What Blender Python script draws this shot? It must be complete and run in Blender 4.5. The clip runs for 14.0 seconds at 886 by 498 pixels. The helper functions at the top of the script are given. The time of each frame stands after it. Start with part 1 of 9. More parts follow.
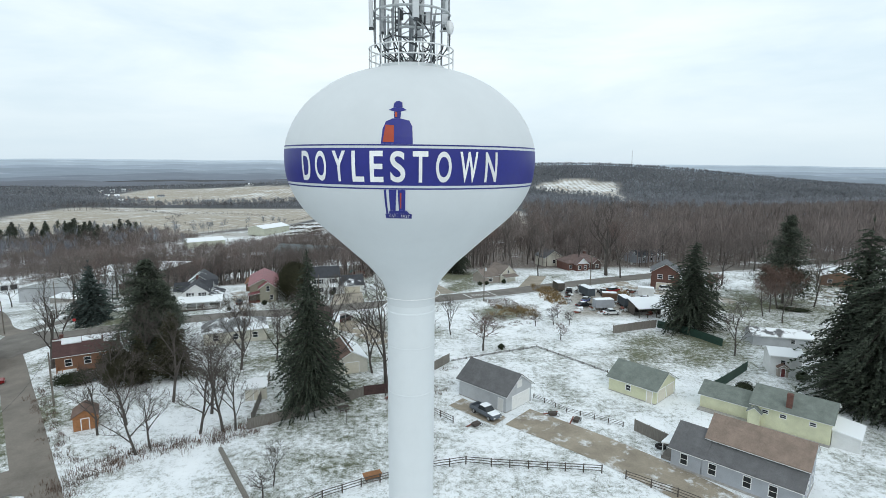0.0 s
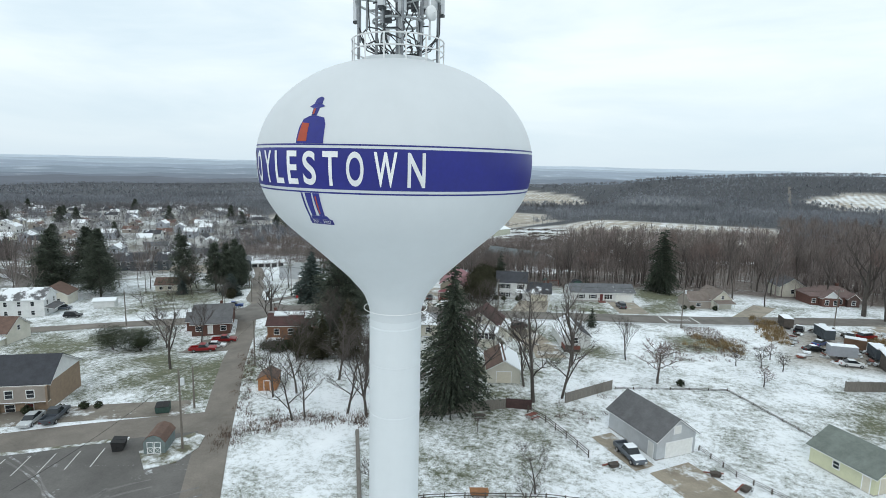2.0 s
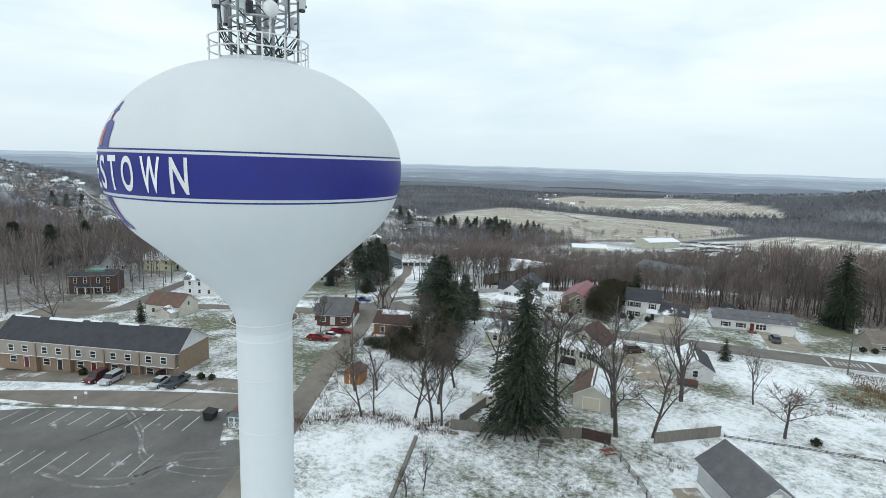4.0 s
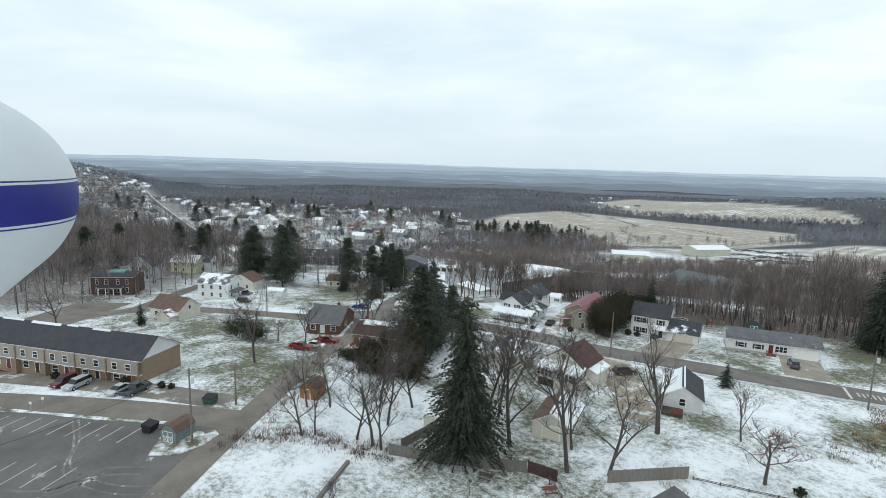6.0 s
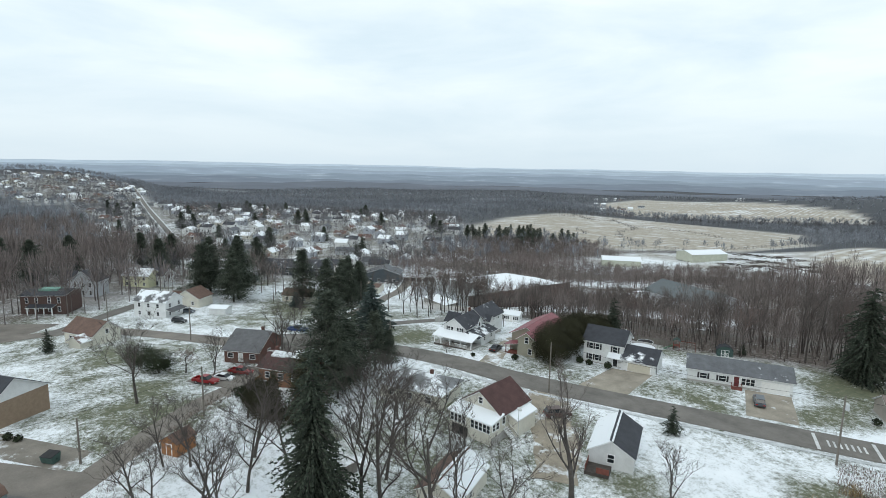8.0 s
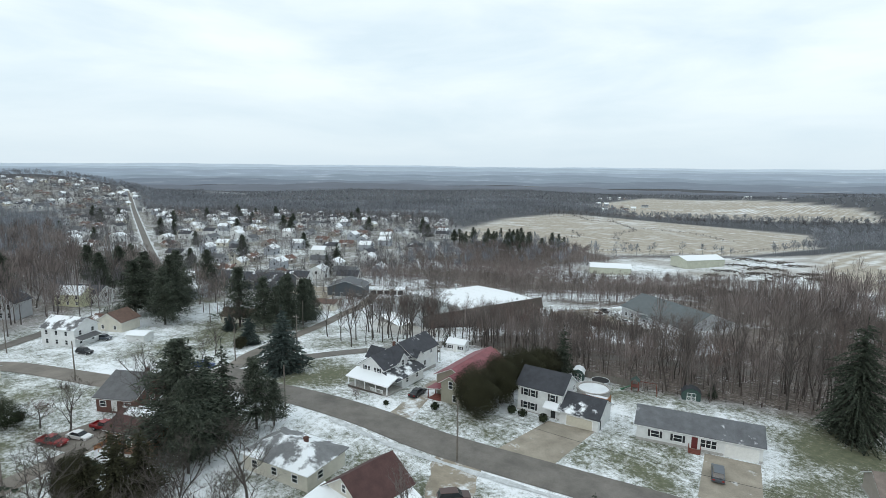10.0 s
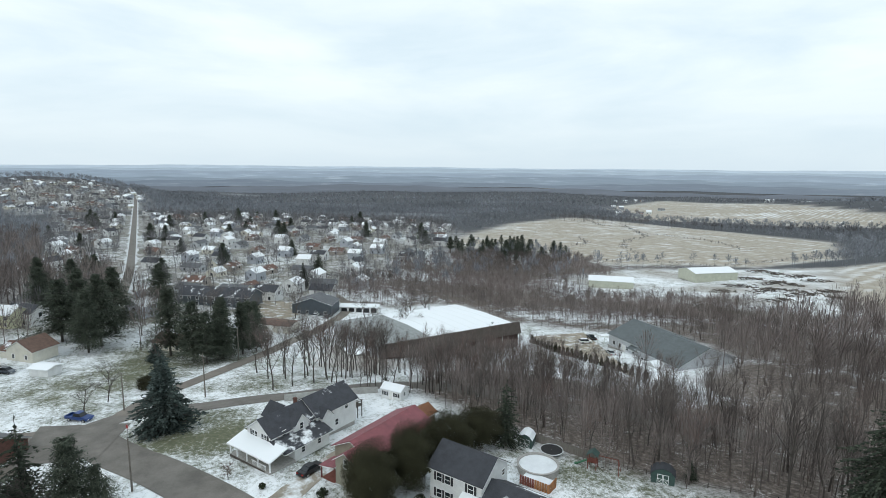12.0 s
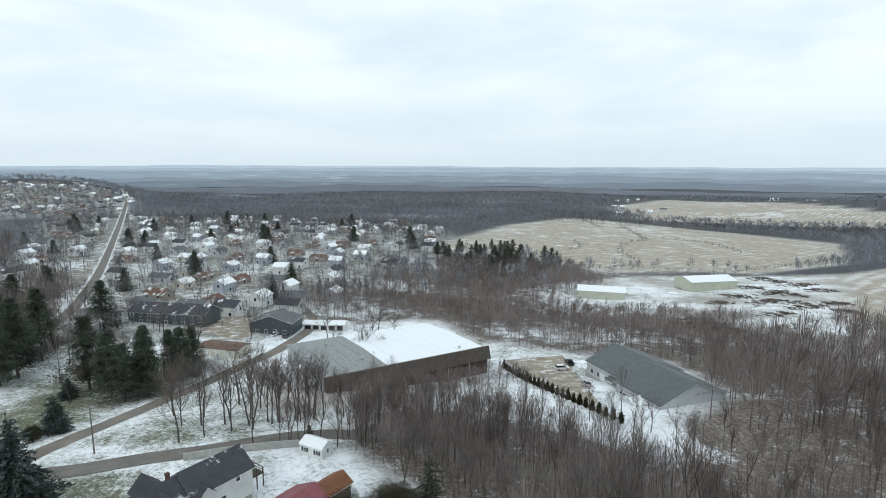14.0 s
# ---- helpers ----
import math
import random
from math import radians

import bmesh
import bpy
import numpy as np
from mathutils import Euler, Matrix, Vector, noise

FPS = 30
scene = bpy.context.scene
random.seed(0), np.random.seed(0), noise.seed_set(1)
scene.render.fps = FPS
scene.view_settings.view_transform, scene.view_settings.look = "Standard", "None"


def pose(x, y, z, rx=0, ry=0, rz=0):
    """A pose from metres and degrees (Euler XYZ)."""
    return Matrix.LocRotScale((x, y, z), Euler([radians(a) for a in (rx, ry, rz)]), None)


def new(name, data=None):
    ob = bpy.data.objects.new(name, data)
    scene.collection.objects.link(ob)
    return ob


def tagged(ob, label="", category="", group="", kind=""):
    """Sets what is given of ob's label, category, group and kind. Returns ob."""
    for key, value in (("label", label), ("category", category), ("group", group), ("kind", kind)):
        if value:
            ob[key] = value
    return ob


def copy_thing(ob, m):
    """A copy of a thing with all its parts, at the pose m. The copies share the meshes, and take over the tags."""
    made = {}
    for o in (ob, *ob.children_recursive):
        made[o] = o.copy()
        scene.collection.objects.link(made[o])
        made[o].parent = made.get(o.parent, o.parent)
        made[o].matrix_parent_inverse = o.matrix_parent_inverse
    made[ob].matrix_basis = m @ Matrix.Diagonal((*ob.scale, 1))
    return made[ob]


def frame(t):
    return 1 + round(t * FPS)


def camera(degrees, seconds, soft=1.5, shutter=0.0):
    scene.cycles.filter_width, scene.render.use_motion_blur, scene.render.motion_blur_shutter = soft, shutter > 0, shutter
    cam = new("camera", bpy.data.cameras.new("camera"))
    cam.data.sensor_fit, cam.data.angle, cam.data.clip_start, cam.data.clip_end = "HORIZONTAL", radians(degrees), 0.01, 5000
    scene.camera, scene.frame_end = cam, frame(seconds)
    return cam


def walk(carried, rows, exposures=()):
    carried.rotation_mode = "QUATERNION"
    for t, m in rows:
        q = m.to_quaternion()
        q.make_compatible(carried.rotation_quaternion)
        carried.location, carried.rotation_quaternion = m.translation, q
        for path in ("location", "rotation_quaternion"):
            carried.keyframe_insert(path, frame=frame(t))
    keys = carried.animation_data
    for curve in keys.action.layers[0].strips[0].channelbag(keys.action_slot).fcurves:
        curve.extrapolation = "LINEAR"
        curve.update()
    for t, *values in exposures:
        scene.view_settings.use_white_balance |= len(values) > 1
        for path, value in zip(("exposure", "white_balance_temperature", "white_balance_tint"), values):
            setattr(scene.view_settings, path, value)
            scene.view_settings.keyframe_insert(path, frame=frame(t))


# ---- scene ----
# the camera: a drone that circles the water tower and flies off over the town
cam = camera(78.3, 14.0, soft=0.75)
METRES, EYE = 156.0, 39.5
ROWS = [
    (0.0, 0.0, 0.0, 0.0, 0.09, -9.23, -0.56),
    (0.5, 0.0196, 0.005, 0.0003, 6.81, -9.19, -0.75),
    (1.0, 0.0386, 0.0132, -0.0001, 12.74, -9.14, -0.94),
    (1.5, 0.057, 0.0246, 0.0, 18.65, -9.07, -1.12),
    (2.0, 0.0753, 0.0382, 0.0003, 24.68, -9.02, -1.33),
    (2.5, 0.0918, 0.0525, 0.0009, 30.09, -8.99, -1.48),
    (3.0, 0.1094, 0.069, 0.0018, 35.25, -8.99, -1.66),
    (5.5, 0.1845, 0.1779, 0.0082, 48.34, -8.97, -1.75),
    (6.0, 0.1933, 0.2076, 0.0116, 48.89, -8.94, -1.67),
    (6.5, 0.1987, 0.2404, 0.0148, 49.09, -8.89, -1.54),
    (7.0, 0.2016, 0.2771, 0.0182, 49.3, -8.86, -1.4),
    (7.5, 0.2009, 0.3172, 0.0217, 49.61, -8.82, -1.25),
    (8.0, 0.1988, 0.3606, 0.0255, 49.75, -8.81, -1.07),
    (10.5, 0.1685, 0.5965, 0.0476, 51.01, -8.96, -0.28),
    (11.0, 0.1562, 0.6488, 0.0521, 51.73, -8.96, -0.16),
    (11.5, 0.1428, 0.7005, 0.0556, 52.38, -8.81, -0.29),
    (12.0, 0.1321, 0.7425, 0.0584, 52.46, -8.79, -0.45),
    (12.5, 0.1233, 0.7753, 0.0607, 52.55, -8.89, -0.51),
    (13.0, 0.1125, 0.8102, 0.0661, 52.64, -8.87, -0.44),
    (13.5, 0.0987, 0.8499, 0.0717, 52.8, -8.92, -0.3),
    (14.0, 0.085, 0.8946, 0.077, 52.86, -8.94, -0.12),
]
walk(cam, [(t, pose(METRES * x, METRES * y, EYE + METRES * z, 90 + pitch, roll, yaw)) for t, x, y, z, yaw, pitch, roll in ROWS])

# ---- world and light: a bright overcast winter sky ----
world = bpy.data.worlds.new("overcast_sky")
scene.world = world
world.use_nodes = True
wn, wl = world.node_tree.nodes, world.node_tree.links
wn.clear()
sky = wn.new("ShaderNodeTexSky")
sky.sky_type, sky.sun_disc = "NISHITA", False
sky.sun_elevation, sky.sun_rotation = radians(28), radians(200)
sky_dim = wn.new("ShaderNodeMix")
sky_dim.data_type, sky_dim.blend_type = "RGBA", "MULTIPLY"
sky_dim.inputs[0].default_value = 1.0
wl.new(sky.outputs[0], sky_dim.inputs[6])
sky_dim.inputs[7].default_value = (0.09, 0.09, 0.09, 1)
geo = wn.new("ShaderNodeTexCoord")
stretch = wn.new("ShaderNodeMapping")
stretch.inputs["Scale"].default_value = (1.0, 1.0, 4.5)
wl.new(geo.outputs["Generated"], stretch.inputs[0])
cloud = wn.new("ShaderNodeTexNoise")
cloud.inputs["Scale"].default_value, cloud.inputs["Detail"].default_value, cloud.inputs["Roughness"].default_value = 2.1, 6.0, 0.55
cloud.inputs["Distortion"].default_value = 0.3
wl.new(stretch.outputs[0], cloud.inputs["Vector"])
ramp = wn.new("ShaderNodeValToRGB")
ramp.color_ramp.elements[0].position, ramp.color_ramp.elements[0].color = 0.34, (0.725, 0.865, 0.95, 1)
ramp.color_ramp.elements[1].position, ramp.color_ramp.elements[1].color = 0.62, (0.93, 1.03, 1.065, 1)
wl.new(cloud.outputs[0], ramp.inputs[0])
split = wn.new("ShaderNodeSeparateXYZ")
wl.new(geo.outputs["Generated"], split.inputs[0])
low = wn.new("ShaderNodeMapRange")
low.inputs[1].default_value, low.inputs[2].default_value, low.inputs[3].default_value, low.inputs[4].default_value = 0.0, 0.16, 0.75, 0.0
wl.new(split.outputs[2], low.inputs[0])
band = wn.new("ShaderNodeMix")
band.data_type = "RGBA"
band.inputs[7].default_value = (0.645, 0.77, 0.86, 1)
wl.new(low.outputs[0], band.inputs[0])
wl.new(ramp.outputs[0], band.inputs[6])
veil = wn.new("ShaderNodeMix")
veil.data_type = "RGBA"
veil.inputs[0].default_value = 0.93
wl.new(sky_dim.outputs[2], veil.inputs[6])
wl.new(band.outputs[2], veil.inputs[7])
glow = wn.new("ShaderNodeBackground")
glow.inputs[1].default_value = 1.07
wl.new(veil.outputs[2], glow.inputs[0])
wl.new(glow.outputs[0], wn.new("ShaderNodeOutputWorld").inputs[0])

sun_lamp = bpy.data.lights.new("sun", "SUN")
sun_lamp.energy, sun_lamp.angle, sun_lamp.color = 0.55, radians(25), (1.0, 0.96, 0.9)
new("sun", sun_lamp).matrix_world = pose(0, 0, 200, 48, 0, 20)
scene.view_settings.exposure = 0.0


# ---- the lie of the land ----
def smooth(v):
    v = np.clip(v, 0.0, 1.0)
    return v * v * (3 - 2 * v)


def hill(x, y, cx, cy, rx, ry, turn, top):
    c, s = math.cos(turn), math.sin(turn)
    a, b = (x - cx) * c + (y - cy) * s, -(x - cx) * s + (y - cy) * c
    return top * np.exp(-(a / rx) ** 2 - (b / ry) ** 2)


def land(x, y):
    """Height of the ground: a hill top that falls away to the west and north."""
    n = y - 130 - 0.5 * x
    z = -8 * smooth((-x - 60) / 120) - 17 * smooth(n / 330) - 17 * smooth((n - 350) / 900)
    far = smooth((np.hypot(x, y) - 500) / 900)
    z = z + far * (5 * np.sin(x / 310 + 1) * np.cos(y / 270) + 3 * np.sin((x + y) / 140) - 12)
    z = z + hill(x, y, -1500, 165, 480, 260, 0.0, 57)
    z = z + hill(x, y, 330, 1500, 760, 330, 0.0, 72)
    z = z + hill(x, y, -116, 240, 58, 48, 0.0, -4.2)
    z = z + hill(x, y, -88, 96, 17, 17, 0.0, -2.8)
    return z


# ---- materials ----
def material(name, rough=0.8, metal=0.0):
    m = bpy.data.materials.new(name)
    m.use_nodes = True
    b = m.node_tree.nodes["Principled BSDF"]
    b.inputs["Roughness"].default_value, b.inputs["Metallic"].default_value = rough, metal
    return m, m.node_tree.nodes, m.node_tree.links, b


def noise_node(n, l, scale, detail=4.0, rough=0.6, coord="Object", stretch_by=None):
    tc = n.new("ShaderNodeTexCoord")
    t = n.new("ShaderNodeTexNoise")
    t.inputs["Scale"].default_value, t.inputs["Detail"].default_value, t.inputs["Roughness"].default_value = scale, detail, rough
    if stretch_by:
        mp = n.new("ShaderNodeMapping")
        mp.inputs["Scale"].default_value = stretch_by
        l.new(tc.outputs[coord], mp.inputs[0])
        l.new(mp.outputs[0], t.inputs["Vector"])
    else:
        l.new(tc.outputs[coord], t.inputs["Vector"])
    return t


def ramp_node(n, l, source, stops):
    r = n.new("ShaderNodeValToRGB")
    while len(r.color_ramp.elements) < len(stops):
        r.color_ramp.elements.new(0.5)
    for e, (p, c) in zip(r.color_ramp.elements, stops):
        e.position, e.color = p, (*c, 1)
    l.new(source, r.inputs[0])
    return r


def mix_node(n, l, fac, a, b, mode="MIX"):
    m = n.new("ShaderNodeMix")
    m.data_type, m.blend_type = "RGBA", mode
    for sock, v in ((m.inputs[0], fac), (m.inputs[6], a), (m.inputs[7], b)):
        if hasattr(v, "links"):
            l.new(v, sock)
        elif isinstance(v, tuple):
            sock.default_value = (*v, 1)
        else:
            sock.default_value = v
    return m.outputs[2]


def bump_node(n, l, b, source, strength, distance):
    bp = n.new("ShaderNodeBump")
    bp.inputs["Strength"].default_value, bp.inputs["Distance"].default_value = strength, distance
    l.new(source, bp.inputs["Height"])
    l.new(bp.outputs[0], b.inputs["Normal"])


def vary(c, k):
    return tuple(min(1.0, v * k) for v in c)


def mottled(name, colour, rough=0.8, metal=0.0, scale=3.0, spread=0.25, bump=0.0, coord="Object", stretch_by=None, fine=None):
    """A surface of one colour with broad stains and a fine grain."""
    m, n, l, b = material(name, rough, metal)
    big = noise_node(n, l, scale, 5, 0.65, coord, stretch_by)
    r = ramp_node(n, l, big.outputs[0], [(0.3, vary(colour, 1 - spread)), (0.7, vary(colour, 1 + spread))])
    grain = noise_node(n, l, fine or scale * 14, 3, 0.7, coord)
    g = ramp_node(n, l, grain.outputs[0], [(0.25, (1 - spread * 0.8,) * 3), (0.75, (1 + spread * 0.6,) * 3)])
    info = n.new("ShaderNodeObjectInfo")
    own = n.new("ShaderNodeMapRange")
    own.inputs[3].default_value, own.inputs[4].default_value = 0.9, 1.1
    l.new(info.outputs["Random"], own.inputs[0])
    one = mix_node(n, l, 1.0, r.outputs[0], g.outputs[0], "MULTIPLY")
    own_rgb = n.new("ShaderNodeCombineColor")
    for i in range(3):
        l.new(own.outputs[0], own_rgb.inputs[i])
    l.new(mix_node(n, l, 1.0, one, own_rgb.outputs[0], "MULTIPLY"), b.inputs["Base Color"])
    if bump:
        bump_node(n, l, b, grain.outputs[0], 0.6, bump)
    return m


def siding(name, colour, rough=0.55):
    """Lapped boards, told by their shadow lines."""
    m, n, l, b = material(name, rough)
    big = noise_node(n, l, 0.6, 5, 0.6)
    r = ramp_node(n, l, big.outputs[0], [(0.3, vary(colour, 0.86)), (0.7, vary(colour, 1.06))])
    tc = n.new("ShaderNodeTexCoord")
    w = n.new("ShaderNodeTexWave")
    w.wave_type, w.bands_direction, w.wave_profile = "BANDS", "Z", "SAW"
    w.inputs["Scale"].default_value = 1.3
    l.new(tc.outputs["Object"], w.inputs["Vector"])
    dirt = noise_node(n, l, 9, 4, 0.7)
    d = ramp_node(n, l, dirt.outputs[0], [(0.3, (0.9, 0.9, 0.89)), (0.6, (1, 1, 1))])
    l.new(mix_node(n, l, 1.0, r.outputs[0], d.outputs[0], "MULTIPLY"), b.inputs["Base Color"])
    bump_node(n, l, b, w.outputs[0], 0.5, 0.02)
    return m


SNOW = (0.83, 0.86, 0.885)


def shingles(name, colour, snow=0.0, rough=0.9):
    """Asphalt shingles with streaks, granules and drifts of thin snow."""
    m, n, l, b = material(name, rough)
    big = noise_node(n, l, 0.7, 5, 0.7)
    r = ramp_node(n, l, big.outputs[0], [(0.3, vary(colour, 0.75)), (0.7, vary(colour, 1.2))])
    grain = noise_node(n, l, 16, 3, 0.8)
    g = ramp_node(n, l, grain.outputs[0], [(0.2, (0.65, 0.65, 0.65)), (0.8, (1.3, 1.3, 1.3))])
    base = mix_node(n, l, 1.0, r.outputs[0], g.outputs[0], "MULTIPLY")
    if snow > 0:
        drift = noise_node(n, l, 0.22, 7, 0.62)
        cut = 0.75 - snow * 0.5
        k = ramp_node(n, l, drift.outputs[0], [(cut - 0.02, (0, 0, 0)), (cut + 0.05, (1, 1, 1))])
        base = mix_node(n, l, k.outputs[0], base, SNOW)
    l.new(base, b.inputs["Base Color"])
    bump_node(n, l, b, grain.outputs[0], 0.5, 0.02)
    return m


def ground_material():
    """Thin snow over turf, with wood floor, stubble fields and yards by mask."""
    m, n, l, b = material("winter_ground", 0.95)

    def mask(name):
        a = n.new("ShaderNodeAttribute")
        a.attribute_name = name
        return a.outputs["Fac"]

    tc = n.new("ShaderNodeTexCoord")
    fine = noise_node(n, l, 1.1, 6, 0.72)
    speck = noise_node(n, l, 4.5, 4, 0.85)
    mid = noise_node(n, l, 0.16, 6, 0.65)
    broad = noise_node(n, l, 0.035, 5, 0.6)
    turf = ramp_node(n, l, fine.outputs[0], [(0.3, (0.075, 0.085, 0.05)), (0.55, (0.135, 0.14, 0.085)), (0.75, (0.21, 0.185, 0.125))])
    snow = ramp_node(n, l, mid.outputs[0], [(0.3, (0.735, 0.77, 0.80)), (0.7, (0.865, 0.89, 0.91))])

    def add(a, k, c):
        x = n.new("ShaderNodeMath")
        x.operation = "MULTIPLY_ADD"
        for sock, v in zip(x.inputs, (a, k, c)):
            if hasattr(v, "links"):
                l.new(v, sock)
            else:
                sock.default_value = v
        return x.outputs[0]

    amount = add(mid.outputs[0], 0.6, add(fine.outputs[0], 0.75, add(broad.outputs[0], 0.55, add(speck.outputs[0], 0.8, -0.855))))
    amount = add(mask("thin"), -0.31, amount)
    cover = ramp_node(n, l, amount, [(0.27, (0, 0, 0)), (0.53, (1, 1, 1))])
    lawn = mix_node(n, l, cover.outputs[0], turf.outputs[0], snow.outputs[0])
    leaf = ramp_node(n, l, fine.outputs[0], [(0.3, (0.055, 0.045, 0.038)), (0.5, (0.14, 0.115, 0.10)), (0.7, (0.33, 0.28, 0.25))])
    wcover = ramp_node(n, l, add(mask("wood_snow"), 0.6, add(mid.outputs[0], 0.8, add(speck.outputs[0], 1.0, add(fine.outputs[0], 0.6, -0.93)))), [(0.40, (0, 0, 0)), (0.52, (1, 1, 1))])
    floor = mix_node(n, l, wcover.outputs[0], leaf.outputs[0], vary(SNOW, 0.93))
    col = mix_node(n, l, mask("wood"), lawn, floor)
    # far wood floor; its blue tint is distance haze put into the colour
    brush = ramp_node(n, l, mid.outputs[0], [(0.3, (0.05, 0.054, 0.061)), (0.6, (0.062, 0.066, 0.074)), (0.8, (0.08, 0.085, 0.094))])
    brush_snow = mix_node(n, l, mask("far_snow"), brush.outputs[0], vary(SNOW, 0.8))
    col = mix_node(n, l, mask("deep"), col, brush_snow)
    rows = n.new("ShaderNodeTexWave")
    rows.inputs["Scale"].default_value, rows.inputs["Distortion"].default_value, rows.inputs["Detail"].default_value = 0.03, 9, 2
    rows.inputs["Detail Scale"].default_value = 0.15
    l.new(tc.outputs["Object"], rows.inputs["Vector"])
    stubble = ramp_node(n, l, mid.outputs[0], [(0.3, (0.28, 0.245, 0.195)), (0.55, (0.39, 0.35, 0.29)), (0.75, (0.49, 0.46, 0.405))])
    fcover = ramp_node(n, l, add(mid.outputs[0], 0.35, add(rows.outputs[0], 0.2, add(mask("field_snow"), 0.55, add(broad.outputs[0], 1.3, -0.76)))), [(0.24, (0, 0, 0)), (0.60, (0.75, 0.75, 0.75))])
    field = mix_node(n, l, fcover.outputs[0], stubble.outputs[0], SNOW)
    col = mix_node(n, l, mask("field"), col, field)
    dirt = ramp_node(n, l, fine.outputs[0], [(0.3, (0.15, 0.12, 0.09)), (0.7, (0.30, 0.25, 0.19))])
    col = mix_node(n, l, mask("dirt"), col, dirt.outputs[0])
    l.new(col, b.inputs["Base Color"])
    bump_node(n, l, b, fine.outputs[0], 0.5, 0.15)
    return m


def pavement_material(name, colour, snow, scale=0.25):
    m, n, l, b = material(name, 0.92)
    big = noise_node(n, l, scale, 6, 0.65)
    r = ramp_node(n, l, big.outputs[0], [(0.3, vary(colour, 0.72)), (0.7, vary(colour, 1.3))])
    grain = noise_node(n, l, 5, 5, 0.75)
    g = ramp_node(n, l, grain.outputs[0], [(0.25, (0.78, 0.78, 0.78)), (0.75, (1.18, 1.18, 1.18))])
    base = mix_node(n, l, 1.0, r.outputs[0], g.outputs[0], "MULTIPLY")
    if snow > 0:
        drift = noise_node(n, l, 0.28, 6, 0.7)
        cut = 0.75 - snow * 0.5
        k = ramp_node(n, l, drift.outputs[0], [(cut - 0.02, (0, 0, 0)), (cut + 0.12, (1, 1, 1))])
        base = mix_node(n, l, k.outputs[0], base, vary(SNOW, 0.95))
    l.new(base, b.inputs["Base Color"])
    bump_node(n, l, b, grain.outputs[0], 0.4, 0.01)
    return m


def foliage(name, dark, light, scale=0.8):
    m, n, l, b = material(name, 0.85)
    b.inputs["Specular IOR Level"].default_value = 0.12
    isl = n.new("ShaderNodeNewGeometry")
    patch_noise = noise_node(n, l, scale, 3, 0.6)
    r = ramp_node(n, l, isl.outputs["Random Per Island"], [(0.0, dark), (0.7, light), (1.0, vary(light, 1.35))])
    g = ramp_node(n, l, patch_noise.outputs[0], [(0.3, (0.6, 0.6, 0.6)), (0.7, (1.2, 1.2, 1.2))])
    l.new(mix_node(n, l, 1.0, r.outputs[0], g.outputs[0], "MULTIPLY"), b.inputs["Base Color"])
    return m


def plain(name, colour, rough=0.5, metal=0.0):
    return mottled(name, colour, rough, metal, 2.0, 0.08)


M_GROUND = ground_material()
M_ROAD = pavement_material("asphalt_road", (0.16, 0.147, 0.132), 0.0)
M_LANE = pavement_material("worn_lane_tarmac", (0.19, 0.168, 0.145), 0.0, 0.15)
M_LOT = pavement_material("car_park_tarmac", (0.132, 0.125, 0.118), 0.2, 0.12)
M_DRIVE = pavement_material("concrete_drive", (0.30, 0.265, 0.215), 0.22)
M_GRAVEL = pavement_material("tan_gravel", (0.29, 0.25, 0.195), 0.40)
M_MUD = pavement_material("muddy_forecourt", (0.20, 0.178, 0.15), 0.36)
M_PATCHY = pavement_material("patchy_snow_on_grass", (0.15, 0.145, 0.10), 0.58, 0.6)
M_RUT = pavement_material("snowy_gravel", (0.30, 0.265, 0.215), 0.52)
M_LINE = mottled("white_road_paint", (0.56, 0.56, 0.55), 0.7, 0, 1.5, 0.2)
M_TRACK = pavement_material("snowy_tyre_track", (0.17, 0.162, 0.155), 0.36, 0.3)
M_VERGE = mottled("snowy_verge", (0.58, 0.60, 0.61), 0.9, 0, 0.8, 0.3, 0.05)
M_TANK = mottled("tank_white_paint", (0.70, 0.735, 0.755), 0.5, 0, 0.35, 0.022, 0, "Object", (1, 1, 0.15), 1.2)
M_NAVY = mottled("navy_blue_paint", (0.014, 0.018, 0.20), 0.42, 0, 0.4, 0.12)
M_WHITE = plain("white_paint", (0.80, 0.81, 0.81), 0.4)
M_ORANGE = plain("burnt_orange_paint", (0.42, 0.055, 0.018), 0.4)
M_STEEL = mottled("galvanised_steel", (0.50, 0.52, 0.53), 0.45, 0.6, 3, 0.2)
M_DARKSTEEL = mottled("dark_cable_sheath", (0.05, 0.055, 0.06), 0.5, 0.2, 4, 0.3)
M_PANEL = plain("antenna_grey", (0.62, 0.64, 0.66), 0.45)
M_GLASS, _n, _l, _b = material("window_glass", 0.08)
_b.inputs["Base Color"].default_value = (0.022, 0.026, 0.03, 1)
M_BARK = mottled("grey_bark", (0.085, 0.074, 0.066), 0.9, 0, 1.2, 0.35, 0.02)
M_TWIG = mottled("bare_twigs", (0.14, 0.119, 0.109), 0.9, 0, 0.4, 0.3)
M_DARKTWIG = mottled("dark_twigs", (0.085, 0.071, 0.063), 0.9, 0, 0.4, 0.3)
M_TWIG_RED = mottled("reddish_twigs", (0.165, 0.118, 0.105), 0.9, 0, 0.4, 0.3)
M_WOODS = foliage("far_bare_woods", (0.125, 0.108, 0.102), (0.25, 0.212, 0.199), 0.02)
# far woods with the blue haze of distance painted into their colour
M_HORIZON_HAZE = foliage("haze_tinted_far_woods", (0.20, 0.212, 0.235), (0.265, 0.28, 0.305), 0.006)
M_SAPLING = foliage("wood_saplings", (0.08, 0.067, 0.062), (0.17, 0.14, 0.128), 0.1)
